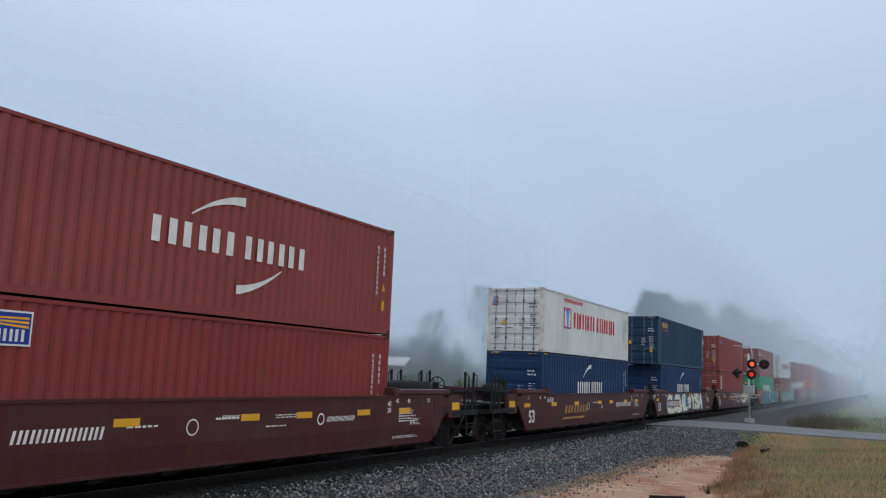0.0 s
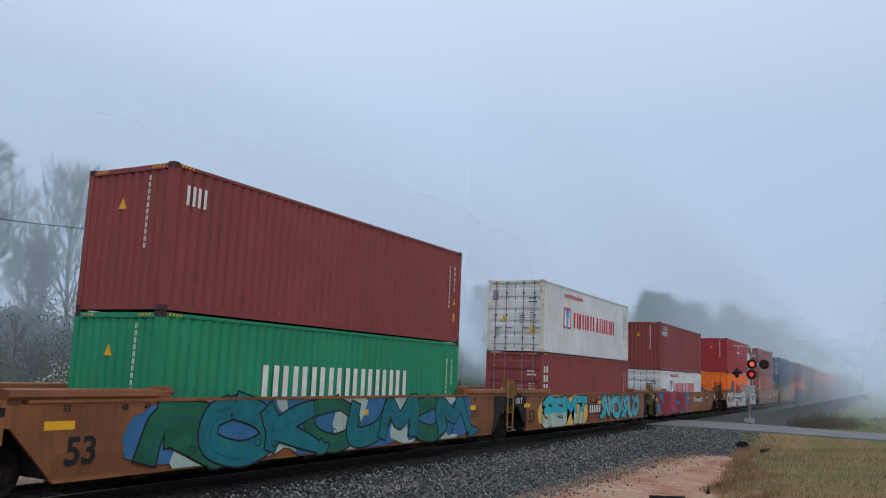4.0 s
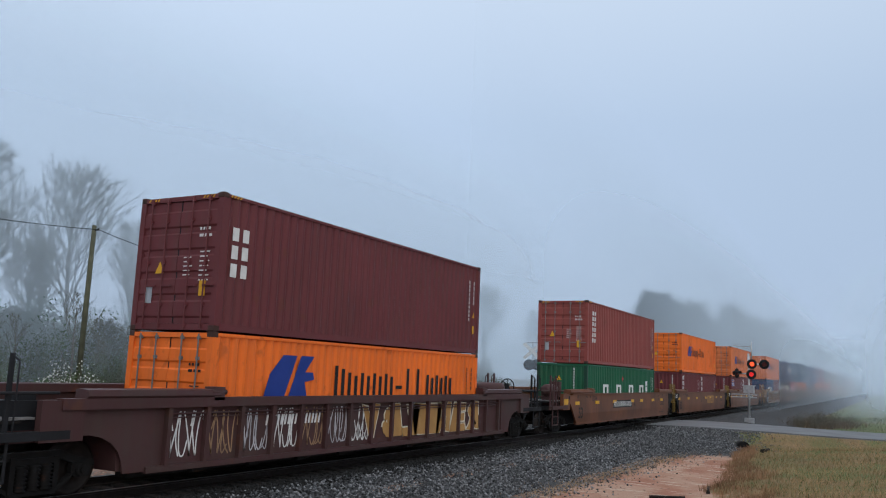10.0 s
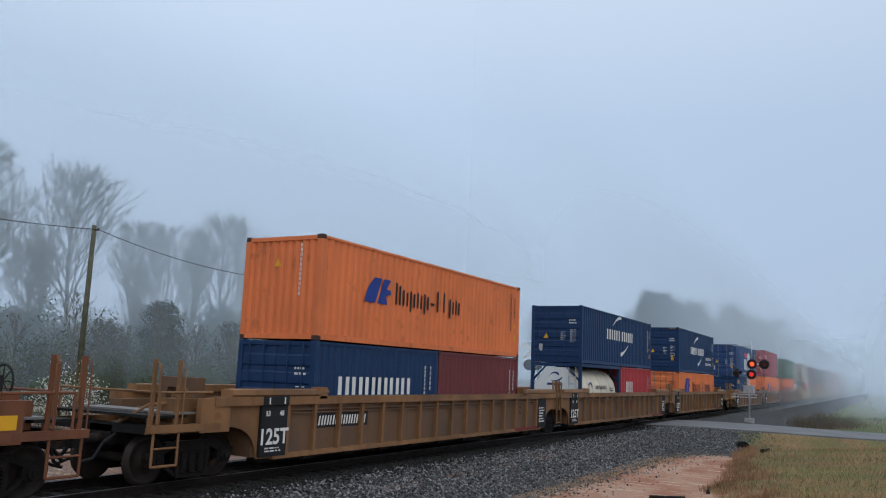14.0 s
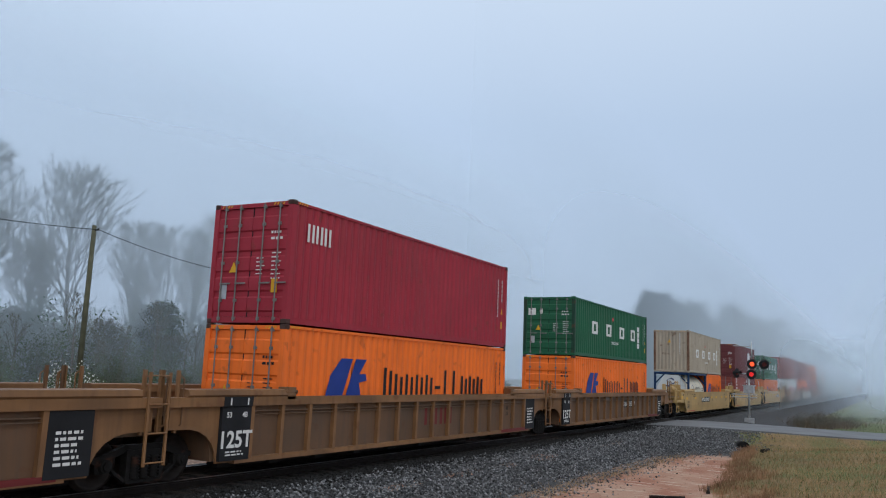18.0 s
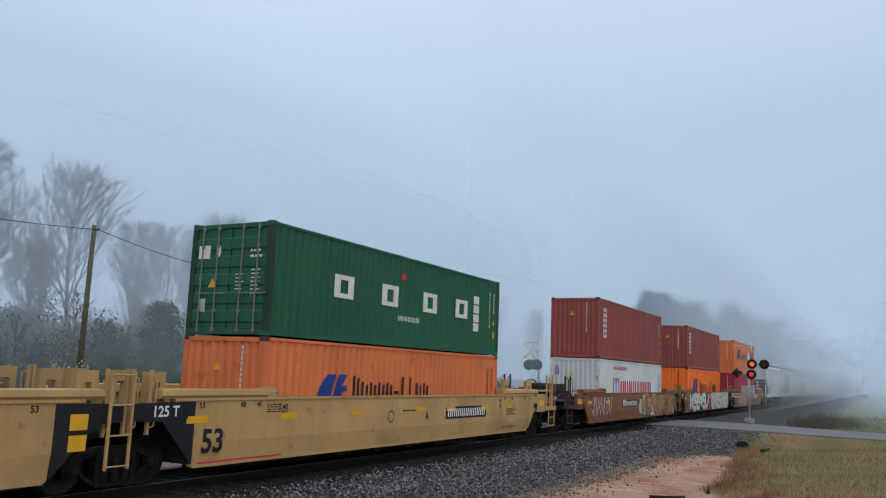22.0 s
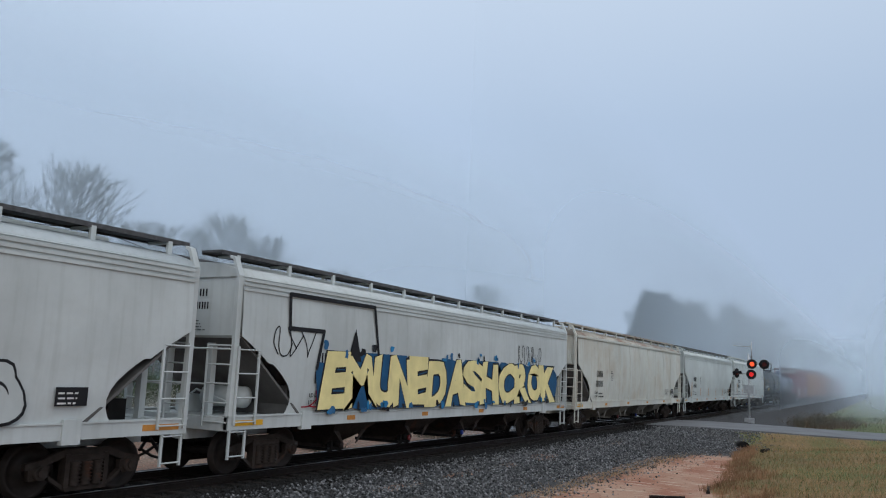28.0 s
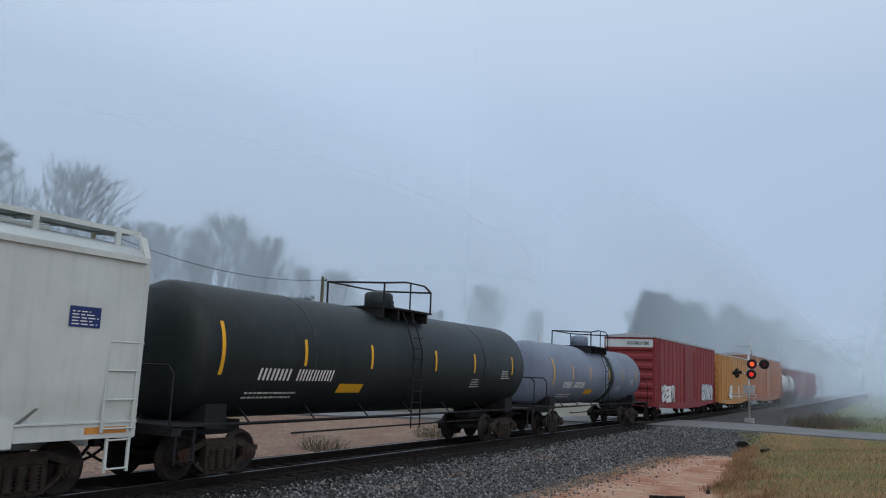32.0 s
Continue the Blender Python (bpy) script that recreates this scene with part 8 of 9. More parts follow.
def signal_lamp(parent, at, lens, turn=0):
    b = shared("lamp_shield", "shield", lambda bm: (rod(bm, (0, 0.02, 0), (0, 0.05, 0), 0.36, 24), rod(bm, (0, 0.05, 0), (0, 0.3, 0), 0.16, 14)), BLACK, parent, at @ pose(0, 0, 0, 0, 0, turn))
    def hood(bm):
        for i in range(9):
            a, c = math.pi * (i / 9) * 1.1 - 0.15, math.pi * ((i + 1) / 9) * 1.1 - 0.15
            bm.faces.new([bm.verts.new(p) for p in ((0.18 * math.cos(a), 0.02, 0.18 * math.sin(a)), (0.18 * math.cos(c), 0.02, 0.18 * math.sin(c)), (0.18 * math.cos(c), -0.28, 0.18 * math.sin(c)), (0.18 * math.cos(a), -0.28, 0.18 * math.sin(a)))])
    shared("hood", "hood", hood, BLACK, b)
    shared("lens", "lens", lambda bm: lathe(bm, [(-0.05, 0.05), (-0.035, 0.12), (0.0, 0.165), (0.02, 0.165)], (0, 0, 0), "y", 20), lens, b)


sig = empty("crossing_signal", pose(-9.15, 65, lie(-9.15, 65)), label="galvanised crossing signal mast with flashing red lamps", category="crossing signal")
g0 = lie(-9.15, 65)
H_ = lambda z: z - g0
shared("mast", "mast", lambda bm: (rod(bm, (0, 0, 0), (0, 0, H_(4.6)), 0.075, 12), rod(bm, (0.22, 0, H_(4.15)), (0.22, 0, H_(5.5)), 0.045, 8), rod(bm, (0, 0, H_(4.4)), (0.22, 0, H_(4.4)), 0.03, 6)), STEEL_GALV, sig)
shared("mast_base", "mastbase", lambda bm: (rod(bm, (0, 0, 0), (0, 0, 0.22), 0.42, 16, 0.36), box(bm, -0.32, 0.32, -0.25, 0.25, 0.22, 0.75)), STEEL_GALV, sig)
shared("signal_box", "sigbox", lambda bm: (box(bm, -0.36, 0.36, -0.24, 0.24, H_(1.65), H_(2.2)), box(bm, -0.45, 0.45, -0.3, 0.3, H_(2.2), H_(2.25))), STEEL_GALV, sig)
shared("step_rail", "siggrate", lambda bm: [pipe(bm, [(-1.2, -0.3, H_(z)), (0.5, -0.3, H_(z)), (0.5, 0.3, H_(z)), (-1.2, 0.3, H_(z))], 0.03) for z in (1.35, 1.55)], STEEL_GALV, sig)
shared("top_arm", "sigarm", lambda bm: rod(bm, (-1.1, 0, H_(5.18)), (0.15, 0, H_(5.12)), 0.03, 6), STEEL_GALV, sig)
shared("cross_arm", "lamparm", lambda bm: (rod(bm, (-0.15, 0.1, H_(3.83)), (1.2, 0.1, H_(3.83)), 0.045, 8), rod(bm, (-0.9, 0.1, H_(3.1)), (0.3, 0.1, H_(3.1)), 0.045, 8)), STEEL_GALV, sig)
signal_lamp(sig, pose(0.25, -0.12, H_(3.83)), LAMP_RED, 14)
signal_lamp(sig, pose(1.12, -0.12, H_(3.83)), LAMP_DIM, 14)
signal_lamp(sig, pose(0.2, -0.12, H_(3.06)), LAMP_MID, 14)
signal_lamp(sig, pose(-0.8, -0.12, H_(3.12)), LAMP_DIM, 70)

g1 = lie(-20.2, 50.5)
cb = empty("crossbuck_signal", pose(-20.2, 50.5, g1), label="grey crossbuck signal post with white blades", category="crossing signal")
K_ = lambda z: z - g1
shared("mast", "cbmast", lambda bm: rod(bm, (0, 0, 0), (0, 0, K_(5.13)), 0.09, 12), STEEL_GALV, cb)
shared("mast_base", "cbbase", lambda bm: rod(bm, (0, 0, 0), (0, 0, 0.3), 0.36, 14, 0.25), STEEL_GALV, cb)
for a in (42, -42):
    b = shared("crossbuck_blade", "blade", lambda bm: box(bm, -0.75, 0.75, -0.012, 0.012, -0.115, 0.115), CHALK, cb, pose(-0.45, -0.12 - (0.03 if a > 0 else 0), K_(3.92), 0, a, 35))
shared("top_arm", "cbarm", lambda bm: (rod(bm, (-0.9, 0, K_(4.5)), (0.05, 0, K_(4.5)), 0.03, 6), rod(bm, (-0.45, 0, K_(4.5)), (-0.45, 0, K_(2.9)), 0.03, 6), rod(bm, (-0.8, 0, K_(3.03)), (0.1, 0, K_(3.03)), 0.04, 6)), STEEL_GALV, cb)
signal_lamp(cb, pose(-0.67, -0.1, K_(3.02)), LAMP_DIM, 200)
signal_lamp(cb, pose(-0.11, -0.1, K_(3.04)), LAMP_DIM, 200)

# ---- shed, poles and wires ----
SHED_WALL = surface("grey_brown_shed_siding", (0.17, 0.155, 0.145), 0.8, var=0.2, scale=1, bump=0.2)
SHED_ROOF = surface("pale_metal_roof", (0.42, 0.43, 0.44), 0.5, 0.3, var=0.15, scale=1)
sh = empty("shed", pose(-44.5, 68.5, lie(-44.5, 68.5), 0, 0, 18), label="small grey equipment shed with a pale metal roof", category="shed")
shared("wall", "shedwall", lambda bm: (box(bm, -3, 3, -2.2, 2.2, 0, 2.9), [slab(bm, [(-2.2, 2.9), (2.2, 2.9), (0, 3.6)], "x", s - 0.05, s + 0.05) for s in (-2.9, 2.9)]), SHED_WALL, sh)
shared("roof", "shedroof", lambda bm: [slab(bm, [(s * 2.5, 2.82), (0, 3.66), (0, 3.76), (s * 2.55, 2.92)], "x", -3.3, 3.3) for s in (-1, 1)], SHED_ROOF, sh)
shared("door", "sheddoor", lambda bm: (box(bm, 1.0, 2.4, -2.25, -2.18, 0, 2.2), box(bm, 1.1, 1.2, -2.29, -2.25, 1.0, 1.1)), SHED_ROOF, sh)
shared("window", "shedwin", lambda bm: (box(bm, -1.6, -0.6, -2.24, -2.18, 1.2, 2.0)), BLACK, sh)


def utility_pole(x, y, top, arm):
    z = lie(x, y)
    p = empty("utility_pole", pose(x, y, z), label="weathered wooden utility pole", category="utility pole", group="utility poles")
    shared("pole", ("pole", round(top - z, 1)), lambda bm: rod(bm, (0, 0, 0), (0, 0, top - z), 0.17, 12, 0.12), POLE_WOOD, p)
    if arm:
        shared("cross_arm", "poleCross", lambda bm: (box(bm, -1.2, 1.2, -0.06, 0.06, -0.08, 0.08)), POLE_WOOD, p, pose(0, 0, top - z - 0.5, 0, 0, 70))
    shared("insulator", "insul", lambda bm: (rod(bm, (0, 0, 0), (0.2, 0.05, 0.03), 0.03, 6), lathe(bm, [(0, 0.03), (0.06, 0.06), (0.12, 0.05), (0.15, 0.02)], (0.2, 0.05, 0), "z", 10)), STEEL_DARK, p, pose(0.1, 0, top - z - 0.3))
    return Vector((x + 0.3, y + 0.05, top - 0.25))


wire_at = [utility_pole(-39.2, 8.0, 9.6, False), utility_pole(-38.9, 29.95, 9.7, False), utility_pole(-38.4, 50.6, 9.3, False), utility_pole(-52.0, 71.0, 9.2, True), utility_pole(-58, 100, 9.5, True)]
board = empty("notice_sign", pose(-38.18, 50.45, 2.06, 0, 0, 38), label="small white and amber notice sign fixed to a wooden pole", category="sign")
shared("sign_plate", "noticeplate", lambda bm: box(bm, -0.42, 0.42, -0.012, 0.012, -0.36, 0.36), CHALK, board)
shared("sign_header", "noticehead", lambda bm: box(bm, -0.39, 0.39, -0.017, -0.0125, 0.08, 0.33), AMBER, board)
for z_ in (0.0, -0.12, -0.24):
    shared("text_bar", "noticebar", lambda bm: box(bm, -0.30, 0.30, -0.016, -0.0125, -0.028, 0.028), INK, board, pose(0, 0, z_))
for k, (a, b) in enumerate(zip(wire_at, wire_at[1:])):
    bm = bmesh.new()
    pts_ = [a.lerp(b, i / 14) - Vector((0, 0, 4 * (i / 14) * (1 - i / 14) * (0.55 if k != 1 else 0.9))) for i in range(15)]
    rings = [[bm.verts.new(p + Vector((0, 0.022 * math.cos(j * math.tau / 5), 0.022 * math.sin(j * math.tau / 5))) if abs(b.x - a.x) > abs(b.y - a.y) else p + Vector((0.022 * math.cos(j * math.tau / 5), 0, 0.022 * math.sin(j * math.tau / 5)))) for j in range(5)] for p in pts_]
    for u, w in zip(rings, rings[1:]):
        for j in range(5):
            bm.faces.new((u[j], u[(j + 1) % 5], w[(j + 1) % 5], w[j]))
    tagged(part("overhead_wire", bm, BLACK, None), "thin black overhead wire between poles", "wire", "overhead wires")


# ---- trees and scrub ----
def tube(verts, faces, a, b, ra, rb, n=4, ring=None):
    """A tapering segment; a ring given is where it grows on."""
    d = (b - a).normalized()
    u = d.orthogonal().normalized()
    w = d.cross(u)
    k = len(verts) if ring is None else ring
    for c, r in ((a, ra), (b, rb)):
        if c is a and ring is not None:
            continue
        for i in range(n):
            verts.append(c + (u * math.cos(i * math.tau / n) + w * math.sin(i * math.tau / n)) * r)
    e = len(verts) - n
    for i in range(n):
        faces.append((k + i, k + (i + 1) % n, e + (i + 1) % n, e + i))
    return e


def spike(verts, faces, a, b, rad):
    """A thin twig that tapers to a point."""
    d = (b - a).normalized()
    u = d.orthogonal().normalized() * rad
    w = d.cross(u).normalized() * rad
    k = len(verts)
    verts.extend([a + u, a - u * 0.5 + w * 0.87, a - u * 0.5 - w * 0.87, b])
    faces.extend([(k, k + 1, k + 3), (k + 1, k + 2, k + 3), (k + 2, k, k + 3)])


def bare_tree(name, height, seed, wide=0.17, label="", bud=0.5, category="tree", low=0.3, limbs=24, twigs=14, thin=0.009):
    """A leafless tree: one leader, steeply rising limbs that curve upward, and fine twigs to the crown's edge."""
    r = random.Random(seed)
    tv, tf, lv, lf, bv, bf = [], [], [], [], [], []
    H = height
    wob = [Vector((r.gauss(0, 0.012) * H, r.gauss(0, 0.012) * H, 0)) for _ in range(7)]

    def axis(f):
        k = min(5.999, max(0, f) * 6)
        i = int(k)
        return wob[i].lerp(wob[i + 1], k - i) * min(1, f * 3) + Vector((0, 0, H * f - 0.2 * (f <= 0)))
    ring = None
    for i in range(9):
        f, g = i / 9.6, (i + 1) / 9.6
        ring = tube(tv, tf, axis(f), axis(g), H * 0.0125 * (1 - f) ** 0.8, H * 0.0125 * (1 - g) ** 0.8 + 0.01, 7, ring)

    def bough(p, end, rad, lift, parts, depth):
        """A limb bent upward; it carries smaller ones and ends in twigs."""
        ctrl = p.lerp(end, 0.5) + Vector((0, 0, -lift)) + Vector((r.gauss(0, 1), r.gauss(0, 1), 0)) * (end - p).length * 0.06
        at = lambda f: p * (1 - f) ** 2 + ctrl * 2 * f * (1 - f) + end * f * f
        ring, seg = None, 4 if depth else 2
        for i in range(seg):
            f, g = i / seg, (i + 1) / seg
            ring = tube(lv, lf, at(f), at(g), max(thin, rad * (1 - f)), max(thin, rad * (1 - g)), 4 if depth else 3, ring)
        for i in range(parts):
            f = 0.22 + 0.78 * (i + r.random()) / parts
            q = at(min(1, f))
            d = (at(min(1, f) + 0.02) - at(min(1, f) - 0.06)).normalized()
            d = (d + Vector((r.gauss(0, 1), r.gauss(0, 1), r.gauss(0.35, 0.5))).normalized() * 0.75).normalized()
            ln = (end - p).length
            if depth:
                bough(q, q + d * ln * r.uniform(0.30, 0.55) * (1.3 - f * 0.6), rad * 0.42, ln * 0.03, twigs, depth - 1)
            else:
                e = q + d * r.uniform(0.02, 0.062) * H
                spike(lv, lf, q, e, thin)
                if r.random() < bud:
                    s, k = r.uniform(0.018, 0.04), len(bv)
                    u = Vector((r.uniform(-1, 1), r.uniform(-1, 1), r.uniform(-1, 1))).normalized()
                    bv.extend([e + u * s, e + u.orthogonal().normalized() * s, e - u * s])
                    bf.append((k, k + 1, k + 2))
    for i in range(limbs):
        f = low + (0.97 - low) * ((i + r.random()) / limbs) ** 0.9
        k = (f - low) / (1 - low)
        a = i * 2.4 + r.uniform(-0.5, 0.5)
        top = f + (1.0 - f) * r.uniform(0.42, 0.85) + 0.03
        reach = H * wide * (0.55 + 0.75 * math.sin(math.pi * min(1, 0.25 + 0.62 * top))) * r.uniform(0.6, 0.94) * (1 - 0.55 * k ** 3)
        bough(axis(f), Vector((axis(f).x + math.cos(a) * reach, axis(f).y + math.sin(a) * reach, H * top)), H * 0.0045 * (1.25 - k), H * 0.02, 10, 1)
    t = empty(name, Matrix.Identity(4), label=label or "bare spring tree with pale opening buds", category=category, group="bare trees beyond the track")
    for nm, v, fc, m in (("trunk", tv, tf, BARK), ("branchwork", lv, lf, TWIG), ("crown", bv, bf, BUD)):
        if v:
            tagged(raw(nm, [tuple(x) for x in v], fc, m, t), kind="" if nm == "trunk" else "stuff")
    return t


def pine_tree(height, seed, label, crown_from=0.35, width=0.28, limbs=64):
    """A tapered trunk with limbs carrying uneven clumps of needles in a rounded crown."""
    r = random.Random(seed)
    tv, tf, lv, lf, nv, nf = [], [], [], [], [], []
    tube(tv, tf, Vector((0, 0, -0.2)), Vector((0.1, 0, height * 0.6)), height * 0.017, height * 0.010, 8)
    tube(tv, tf, Vector((0.1, 0, height * 0.6)), Vector((0, 0.1, height * 0.95)), height * 0.010, 0.02, 6)
    mid, tall = height * (1 + crown_from) / 2, height * (1 - crown_from) / 2
    for i in range(limbs):
        k = -0.92 + 1.86 * (i + r.random()) / limbs
        a = i * 2.4 + r.uniform(-0.4, 0.4)
        reach = height * width * math.sqrt(max(0.03, 1 - k * k)) * r.uniform(0.72, 1.06)
        z = mid + tall * k
        start = Vector((0, 0, z - reach * 0.35))
        end = Vector((math.cos(a) * reach, math.sin(a) * reach, z))
        tube(lv, lf, start, end, 0.05, 0.015, 4)
        for c_ in range(8):
            c = start.lerp(end, 1.04 - 0.62 * (c_ / 8) * r.uniform(0.7, 1.2)) + Vector((r.gauss(0, 0.3), r.gauss(0, 0.3), r.gauss(0, 0.22)))
            for _ in range(30):
                q = c + Vector((r.gauss(0, 0.32), r.gauss(0, 0.32), r.gauss(0, 0.22)))
                e = Vector((r.uniform(-1, 1), r.uniform(-1, 1), r.uniform(-0.3, 1))).normalized()
                g = e.orthogonal().normalized() * r.uniform(0.04, 0.08)
                m = len(nv)
                s = r.uniform(0.18, 0.36)
                nv.extend([q - g, q + g, q + e * s])
                nf.append((m, m + 1, m + 2))
    t = empty("pine_tree", Matrix.Identity(4), label=label, category="tree", group="evergreens beyond the track")
    raw("trunk", [tuple(v) for v in tv], tf, BARK_PINE, t)
    tagged(raw("branchwork", [tuple(v) for v in lv], lf, BARK_PINE, t), kind="stuff")
    tagged(raw("crown", [tuple(v) for v in nv], nf, NEEDLE, t), kind="stuff")
    return t


def bush(seed, height, width, material, label, n=900, leaf=0.06, stems=70, twigs=8):
    """Upright stems with side twigs, and small leaves strewn through them."""
    r = random.Random(seed)
    lv, lf, nv, nf = [], [], [], []
    for i in range(stems):
        a, s = r.uniform(0, 6.28), math.sqrt(r.random())
        b = Vector((math.cos(a) * width * 0.42 * s, math.sin(a) * width * 0.42 * s, -0.1))
        h = height * r.uniform(0.6, 1.0) * (1 - 0.45 * s * s)
        e = Vector((math.cos(a) * width * 0.6 * s + r.gauss(0, 0.12), math.sin(a) * width * 0.6 * s + r.gauss(0, 0.12), h))
        mid = b.lerp(e, 0.5) + Vector((r.gauss(0, 0.1), r.gauss(0, 0.1), 0))
        tube(lv, lf, b, mid, 0.018, 0.012, 3)
        spike(lv, lf, mid, e, 0.012)
        for _ in range(twigs):
            q = mid.lerp(e, r.uniform(-0.7, 0.95))
            spike(lv, lf, q, q + Vector((r.gauss(0, 1), r.gauss(0, 1), abs(r.gauss(0.8, 0.6)))).normalized() * r.uniform(0.25, 0.7), 0.007)
        for _ in range(n // stems):
            f = r.random()
            q = b.lerp(e, f ** 0.8 * 1.02) + Vector((r.gauss(0, 0.24), r.gauss(0, 0.24), r.gauss(0, 0.2)))
            d = Vector((r.uniform(-1, 1), r.uniform(-1, 1), r.uniform(-1, 1))).normalized()
            g, s2 = d.orthogonal().normalized(), leaf * r.uniform(0.6, 1.4)
            k = len(nv)
            nv.extend([q + d * s2, q + g * s2 * 0.8, q - d * s2 * 0.7])
            nf.append((k, k + 1, k + 2))
    t = empty("bush", Matrix.Identity(4), label=label, category="bush", group="scrub beyond the track")
    tagged(raw("stem_tangle", [tuple(v) for v in lv], lf, TWIG, t), kind="stuff")
    tagged(raw("foliage", [tuple(v) for v in nv], nf, material, t), kind="stuff")
    return t


rt = random.Random(21)


def settle(ob, x, y, k=1.0, turn=None):
    ob.matrix_basis = pose(x, y, lie(x, y), 0, 0, rt.uniform(0, 360) if turn is None else turn) @ Matrix.Diagonal((k, k, k, 1))


def spread_copies(kinds, spots):
    """The first spots take the originals, the rest copies of them."""
    for i, (x, y, k) in enumerate(spots):
        src = kinds[i % len(kinds)]
        if i < len(kinds):
            settle(src, x, y, k)
        else:
            ob = copy_thing(src, pose(x, y, lie(x, y), 0, 0, rt.uniform(0, 360)))
            ob.scale = (k, k, k)


tall = [bare_tree("bare_tree", 17.0, 2, 0.235, bud=0.9, limbs=40, twigs=17, thin=0.0095), bare_tree("bare_tree", 16.0, 5, 0.22, bud=0.6, limbs=36, twigs=17, thin=0.0095), bare_tree("bare_tree", 15, 9, 0.16, bud=0.3, low=0.22, limbs=24, twigs=8, thin=0.0125), bare_tree("bare_tree", 15, 14, 0.14, bud=0.4, low=0.36, limbs=24, twigs=8, thin=0.0125)]
spread_copies(tall, [(-56.5, 41.6, 1.0), (-57.5, 34.6, 1.08), (-57.5, 52.5, 0.96), (-58.5, 57.0, 0.98), (-60, 62, 1.0), (-58, 66.5, 0.96), (-62, 71, 1.0), (-64, 80, 0.95), (-63, 86, 0.85), (-57.5, 119, 1.0), (-55, 135, 0.9), (-66, 46, 0.9), (-62, 35, 0.8), (-68, 58, 1.0), (-70, 68, 1.0), (-55, 47, 0.66), (-55, 33, 0.76), (-54.5, 37, 0.65), (-55, 60, 0.72), (-58, 25, 1.0), (-66, 27, 1.1), (-60, 108, 0.7), (-56, 76, 0.65)])
thick = bare_tree("twiggy_tree", 7.0, 71, 0.24, "dense dark twiggy tree in the scrub", 0.0, low=0.12, limbs=30, twigs=12, thin=0.012)
spread_copies([thick], [(-46.5, 37.5, 0.75), (-45, 42, 0.6), (-46, 49, 0.8), (-44, 27.0, 0.7), (-47, 57, 0.9), (-49, 66, 0.9)])
thin = [bare_tree("sapling", 7.5, 31, 0.13, "thin leafless sapling in the scrub", 0.1, low=0.2, limbs=13, twigs=5), bare_tree("sapling", 6.5, 37, 0.16, "thin leafless sapling in the scrub", 0.1, low=0.15, limbs=13, twigs=5)]
spread_copies(thin, [(-40.6 - rt.random() * 6, 14 + i * 2.1 + rt.uniform(-0.8, 0.8), rt.uniform(0.5, 1.0)) for i in range(22)])
pines = [pine_tree(14.5, 3, "tall dark pine with a broad rounded crown", 0.36, 0.25, 84), pine_tree(9, 8, "dense dark evergreen tree", 0.06, 0.24, 46)]
spread_copies(pines, [(-27.6, 112, 1.04), (-47.5, 43.0, 0.75), (-26.5, 128, 0.98), (-59, 61, 0.9), (-29, 140, 1.02), (-46.5, 58.0, 0.95), (-25.5, 155, 0.98), (-47.5, 65.5, 0.62), (-27, 172, 1.1), (-56, 96, 0.8), (-29, 190, 1.15), (-51, 34, 0.65), (-26, 214, 1.15), (-23.5, 119, 1.15), (-28, 240, 1.2), (-23.5, 134, 1.25), (-26, 270, 1.25), (-24.5, 150, 1.35), (-28, 310, 1.25), (-24, 165, 1.3), (-30, 119, 0.95), (-25.5, 124, 1.30), (-27, 126, 0.90), (-25, 131, 1.35), (-26.5, 134, 0.92), (-25, 141, 1.45), (-28, 146, 0.95), (-25, 150, 1.5)])
line = [(-22.5 - rt.random() * 7, 118 + i * 8 + i * i * 0.35, rt.uniform(0.92, 1.08) + min(i, 8) * 0.02) for i in range(22)]
spread_copies([bare_tree("bare_tree", 15, 19, 0.21, bud=0.2, low=0.2, limbs=20, twigs=8, thin=0.016), bare_tree("bare_tree", 15, 24, 0.18, bud=0.2, low=0.25, limbs=20, twigs=8, thin=0.016)], line)
scrub_kinds = [bush(1, 3.2, 2.6, SHRUB, "dense olive-brown scrub bush", 5200, 0.062, 80, 5), bush(2, 2.8, 3.0, SHRUB, "dense olive-brown scrub bush", 5200, 0.062, 80, 5), bush(3, 4.0, 2.4, SHRUB, "tall leggy olive-brown scrub", 3000, 0.05, 90, 10)]
spots = []
for i in range(28):
    spots.append((-35.5 - rt.random() * 6, 10 + i * 2.8, rt.uniform(0.6, 1.0)))
for i in range(32):
    spots.append((-42 - rt.random() * 4.5, 12 + i * 2.6, rt.uniform(1.0, 1.5)))
for i in range(20):
    spots.append((-48.5 - rt.random() * 4, 12 + i * 4.3, rt.uniform(1.5, 2.1)))
for i in range(22):
    spots.append((-20.5 - rt.random() * 6, 98 + i * 6, rt.uniform(1.8, 2.9)))
spread_copies(scrub_kinds, spots)
hedge = [bush(5, 4.4, 4.2, EVERGREEN, "dense dark green evergreen shrub", 5200, 0.10, 60, 5), bush(6, 5.2, 3.4, EVERGREEN, "dense dark green evergreen shrub", 5200, 0.10, 60, 5)]
spread_copies(hedge, [(-49 - rt.random() * 3.8, 11 + i * 2.6, rt.uniform(1.25, 1.75)) for i in range(34)])
spread_copies([copy_thing(hedge[0], pose(-40, 20, 0))], [(-38 - rt.random() * 6, 13 + i * 5.2, rt.uniform(0.35, 0.6)) for i in range(15)])
bl = bush(11, 2.4, 2.1, BLOSSOM, "white-blossomed bush at the scrub's edge", 2600, 0.05, 60)
spread_copies([bl], [(-31.0, 23.4, 1.15), (-30.5, 27.0, 0.7), (-33, 31, 0.75)])
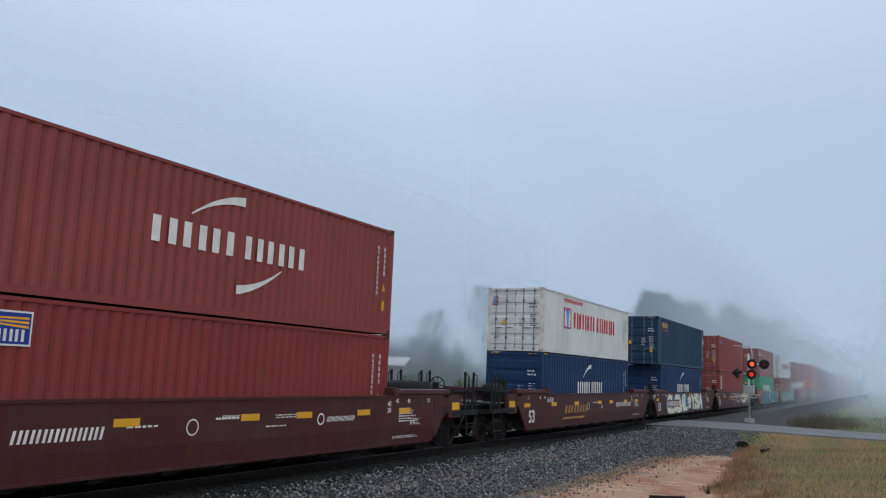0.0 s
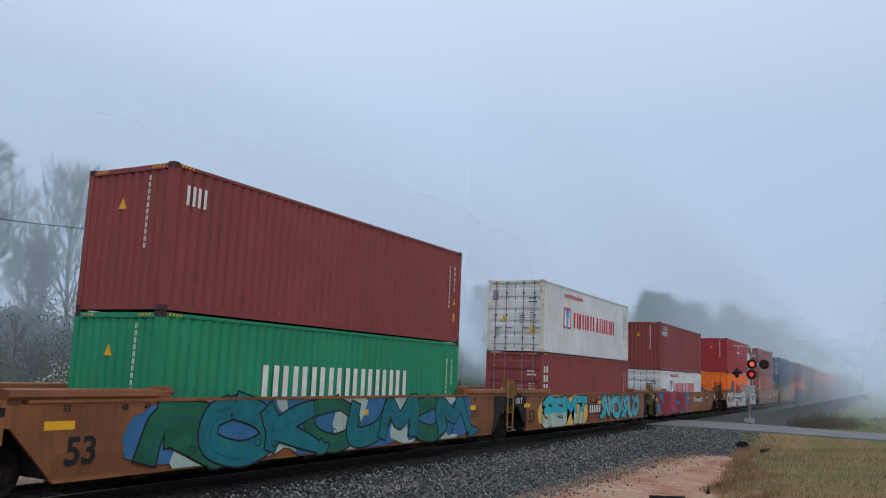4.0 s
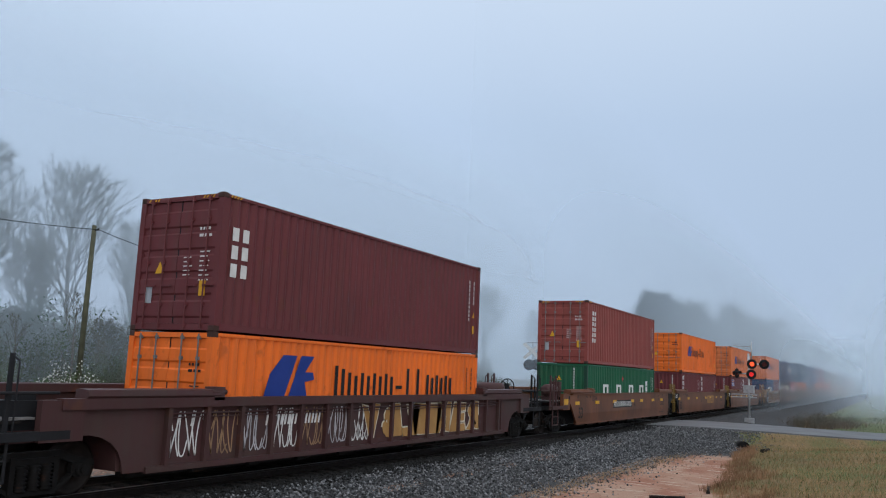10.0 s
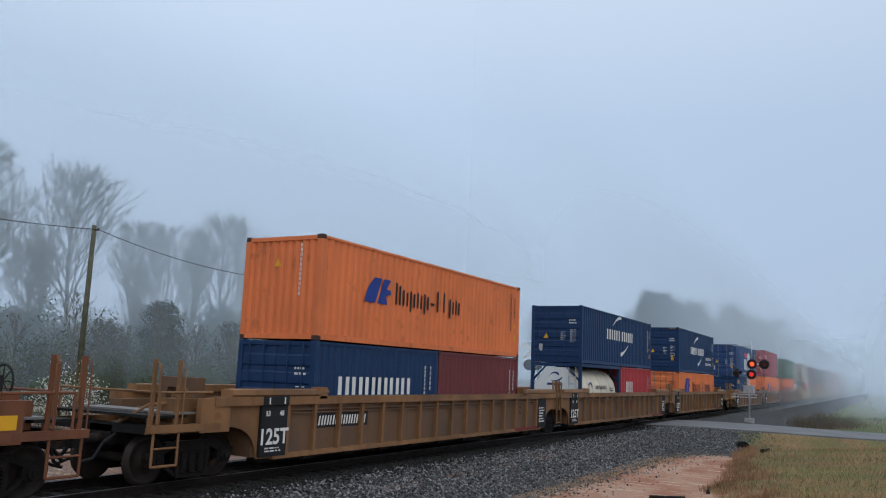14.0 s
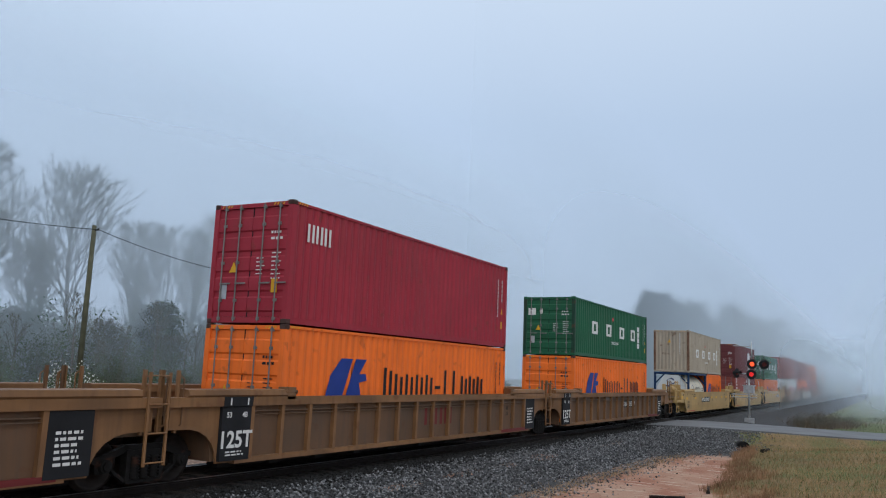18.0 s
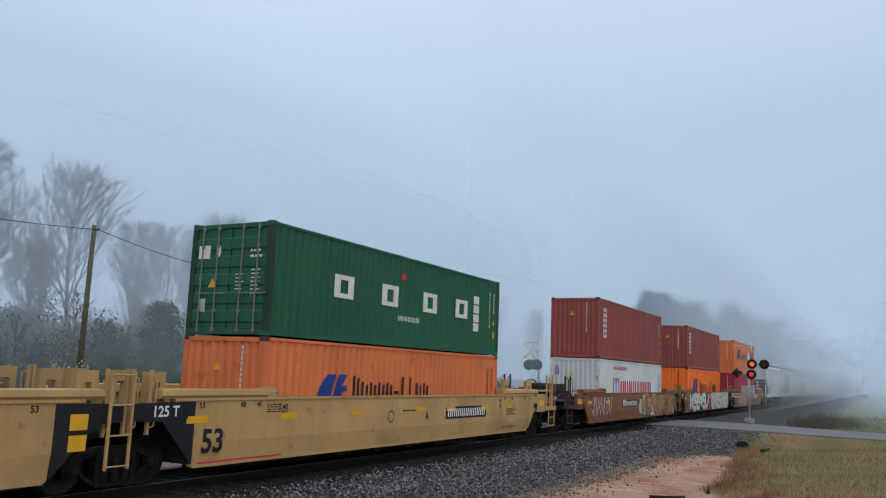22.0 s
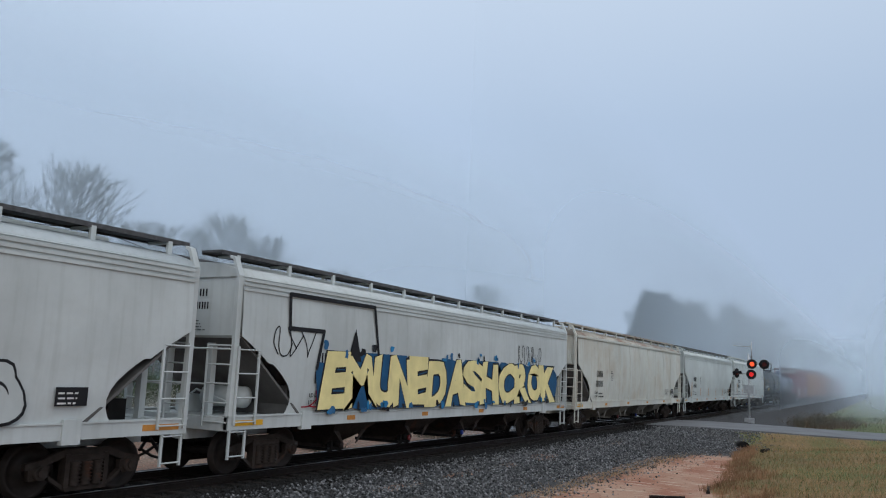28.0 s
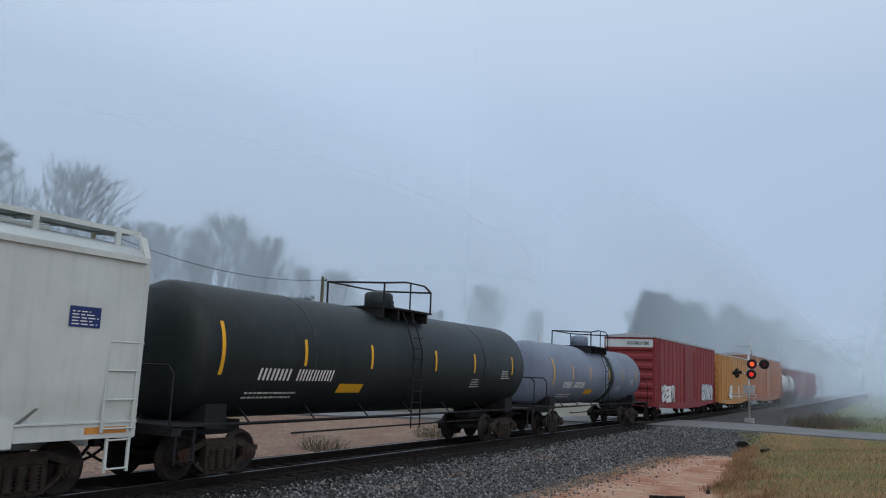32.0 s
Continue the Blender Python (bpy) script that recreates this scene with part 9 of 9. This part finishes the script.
dry = bush(12, 1.1, 2.6, BRUSH, "low dry brown bush beyond the road", 700, 0.05, 60)
spread_copies([dry], [(-5.6, 73, 1.25), (-3.9, 75.0, 1.3), (-4.6, 77, 1.1), (-17.8, 24, 0.6), (-18.2, 33, 0.7), (-17.6, 41, 0.6)])


# ---- fog: thin upright sheets that scatter the sky's light; distance haze is in their cover ----
def fog_paint(name, density, most=0.2):
    """Fog lit from above on both faces; density(nodes, links, x, y, z) gives its cover."""
    m = bpy.data.materials.new(name)
    m.use_nodes = True
    n, l = m.node_tree.nodes, m.node_tree.links
    n.clear()
    out, mix, clear = n.new("ShaderNodeOutputMaterial"), n.new("ShaderNodeMixShader"), n.new("ShaderNodeBsdfTransparent")
    dif, tra, both = n.new("ShaderNodeBsdfDiffuse"), n.new("ShaderNodeBsdfTranslucent"), n.new("ShaderNodeAddShader")
    up_, dn_ = n.new("ShaderNodeCombineXYZ"), n.new("ShaderNodeCombineXYZ")
    up_.inputs[2].default_value, dn_.inputs[2].default_value = 1, -1
    for s, v in ((dif, up_), (tra, dn_)):
        s.inputs["Color"].default_value = FOG_TINT
        l.new(v.outputs[0], s.inputs["Normal"])
    l.new(dif.outputs[0], both.inputs[0])
    l.new(tra.outputs[0], both.inputs[1])
    geo, sep = n.new("ShaderNodeNewGeometry"), n.new("ShaderNodeSeparateXYZ")
    l.new(geo.outputs["Position"], sep.inputs[0])

    def calc(op, a, c=0.0):
        x = n.new("ShaderNodeMath")
        x.operation = op
        for s, v in zip(x.inputs, (a, c)):
            if hasattr(v, "links"):
                l.new(v, s)
            else:
                s.default_value = v
        return x.outputs[0]

    def span(v, lo, hi, a=0.0, c=1.0):
        r = n.new("ShaderNodeMapRange")
        r.interpolation_type = "SMOOTHSTEP"
        for i, q in enumerate((lo, hi, a, c)):
            r.inputs[i + 1].default_value = q
        l.new(v, r.inputs[0])
        return r.outputs[0]
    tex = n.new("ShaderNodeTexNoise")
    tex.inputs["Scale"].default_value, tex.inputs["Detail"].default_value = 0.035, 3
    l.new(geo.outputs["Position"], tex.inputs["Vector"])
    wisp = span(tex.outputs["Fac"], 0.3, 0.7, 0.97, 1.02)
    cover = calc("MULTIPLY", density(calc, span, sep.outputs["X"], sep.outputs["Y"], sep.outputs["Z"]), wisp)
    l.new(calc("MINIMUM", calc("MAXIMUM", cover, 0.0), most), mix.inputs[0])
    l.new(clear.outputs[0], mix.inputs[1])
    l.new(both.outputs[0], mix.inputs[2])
    l.new(mix.outputs[0], out.inputs[0])
    return m


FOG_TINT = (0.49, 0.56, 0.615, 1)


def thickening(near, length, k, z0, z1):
    """Haze as cover that grows with the way down the line and thins out upward."""
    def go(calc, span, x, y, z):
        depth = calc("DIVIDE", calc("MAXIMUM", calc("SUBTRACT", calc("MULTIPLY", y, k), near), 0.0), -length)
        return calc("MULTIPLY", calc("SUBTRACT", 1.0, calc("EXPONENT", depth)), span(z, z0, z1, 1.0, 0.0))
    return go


def across(share, x0, x1, z0=8, z1=30):
    def go(calc, span, x, y, z):
        return calc("MULTIPLY", calc("MULTIPLY", calc("MULTIPLY", span(x, x0, x1), share), span(z, -1.2, 0.6, 0.25, 1.0)), span(z, z0, z1, 1.0, 0.0))
    return go


def left_bank(base, slope, z0, z1):
    def go(calc, span, x, y, z):
        grow = calc("ADD", calc("MULTIPLY", y, slope), base)
        ends = calc("MULTIPLY", span(y, -60, -10), span(y, 100, 148, 1.0, 0.0))
        return calc("MULTIPLY", calc("MULTIPLY", grow, ends), span(z, z0, z1, 1.0, 0.0))
    return go


def fog_sheet(name, a, b, z0, z1, material):
    k = 12
    v, f = [], []
    for i in range(k + 1):
        x, y = blend(a[0], b[0], i / k), blend(a[1], b[1], i / k)
        v += [(x, y, z0), (x, y, z1)]
    f = [(2 * i, 2 * i + 2, 2 * i + 3, 2 * i + 1) for i in range(k)]
    return tagged(raw(name, v, f, material), "thin grey-blue upright sheet in place of foggy air", "fog", kind="stuff")


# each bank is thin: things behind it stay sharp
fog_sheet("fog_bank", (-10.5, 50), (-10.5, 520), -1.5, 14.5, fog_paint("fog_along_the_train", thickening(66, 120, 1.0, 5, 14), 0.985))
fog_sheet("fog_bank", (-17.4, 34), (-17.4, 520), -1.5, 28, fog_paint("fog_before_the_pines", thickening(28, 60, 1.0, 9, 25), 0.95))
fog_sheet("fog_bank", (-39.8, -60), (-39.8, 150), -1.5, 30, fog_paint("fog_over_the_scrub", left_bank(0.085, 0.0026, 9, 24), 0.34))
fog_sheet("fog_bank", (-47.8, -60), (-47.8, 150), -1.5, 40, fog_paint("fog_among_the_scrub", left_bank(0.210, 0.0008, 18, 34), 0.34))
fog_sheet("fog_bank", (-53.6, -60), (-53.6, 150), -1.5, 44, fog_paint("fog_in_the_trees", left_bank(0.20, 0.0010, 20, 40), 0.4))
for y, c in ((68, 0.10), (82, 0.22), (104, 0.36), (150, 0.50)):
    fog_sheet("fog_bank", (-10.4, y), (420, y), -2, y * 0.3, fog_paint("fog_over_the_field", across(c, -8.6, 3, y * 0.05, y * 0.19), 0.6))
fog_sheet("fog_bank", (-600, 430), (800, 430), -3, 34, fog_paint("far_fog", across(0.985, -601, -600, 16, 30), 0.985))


# ---- motion: the whole train rolls past at one speed; wheels turn ----
def motions():
    for ob, y, z in ROLLING:
        walk(ob, [(t, pose(TRACK_X, y - s, z)) for t, s in RUN])
    first = {}
    rate = math.degrees(20.6 / 0.457) / FPS
    last = frame(32) - 1
    for w, off in WHEELS:
        if off not in first:
            walk(w, [(i / FPS, pose(0, off, 0.457, (i * rate) % 360)) for i in range(last + 1)])
            first[off] = w
        else:
            src = first[off].animation_data
            w.rotation_mode = "QUATERNION"
            w.animation_data_create()
            w.animation_data.action = src.action
            w.animation_data.action_slot = src.action_slot


motions()
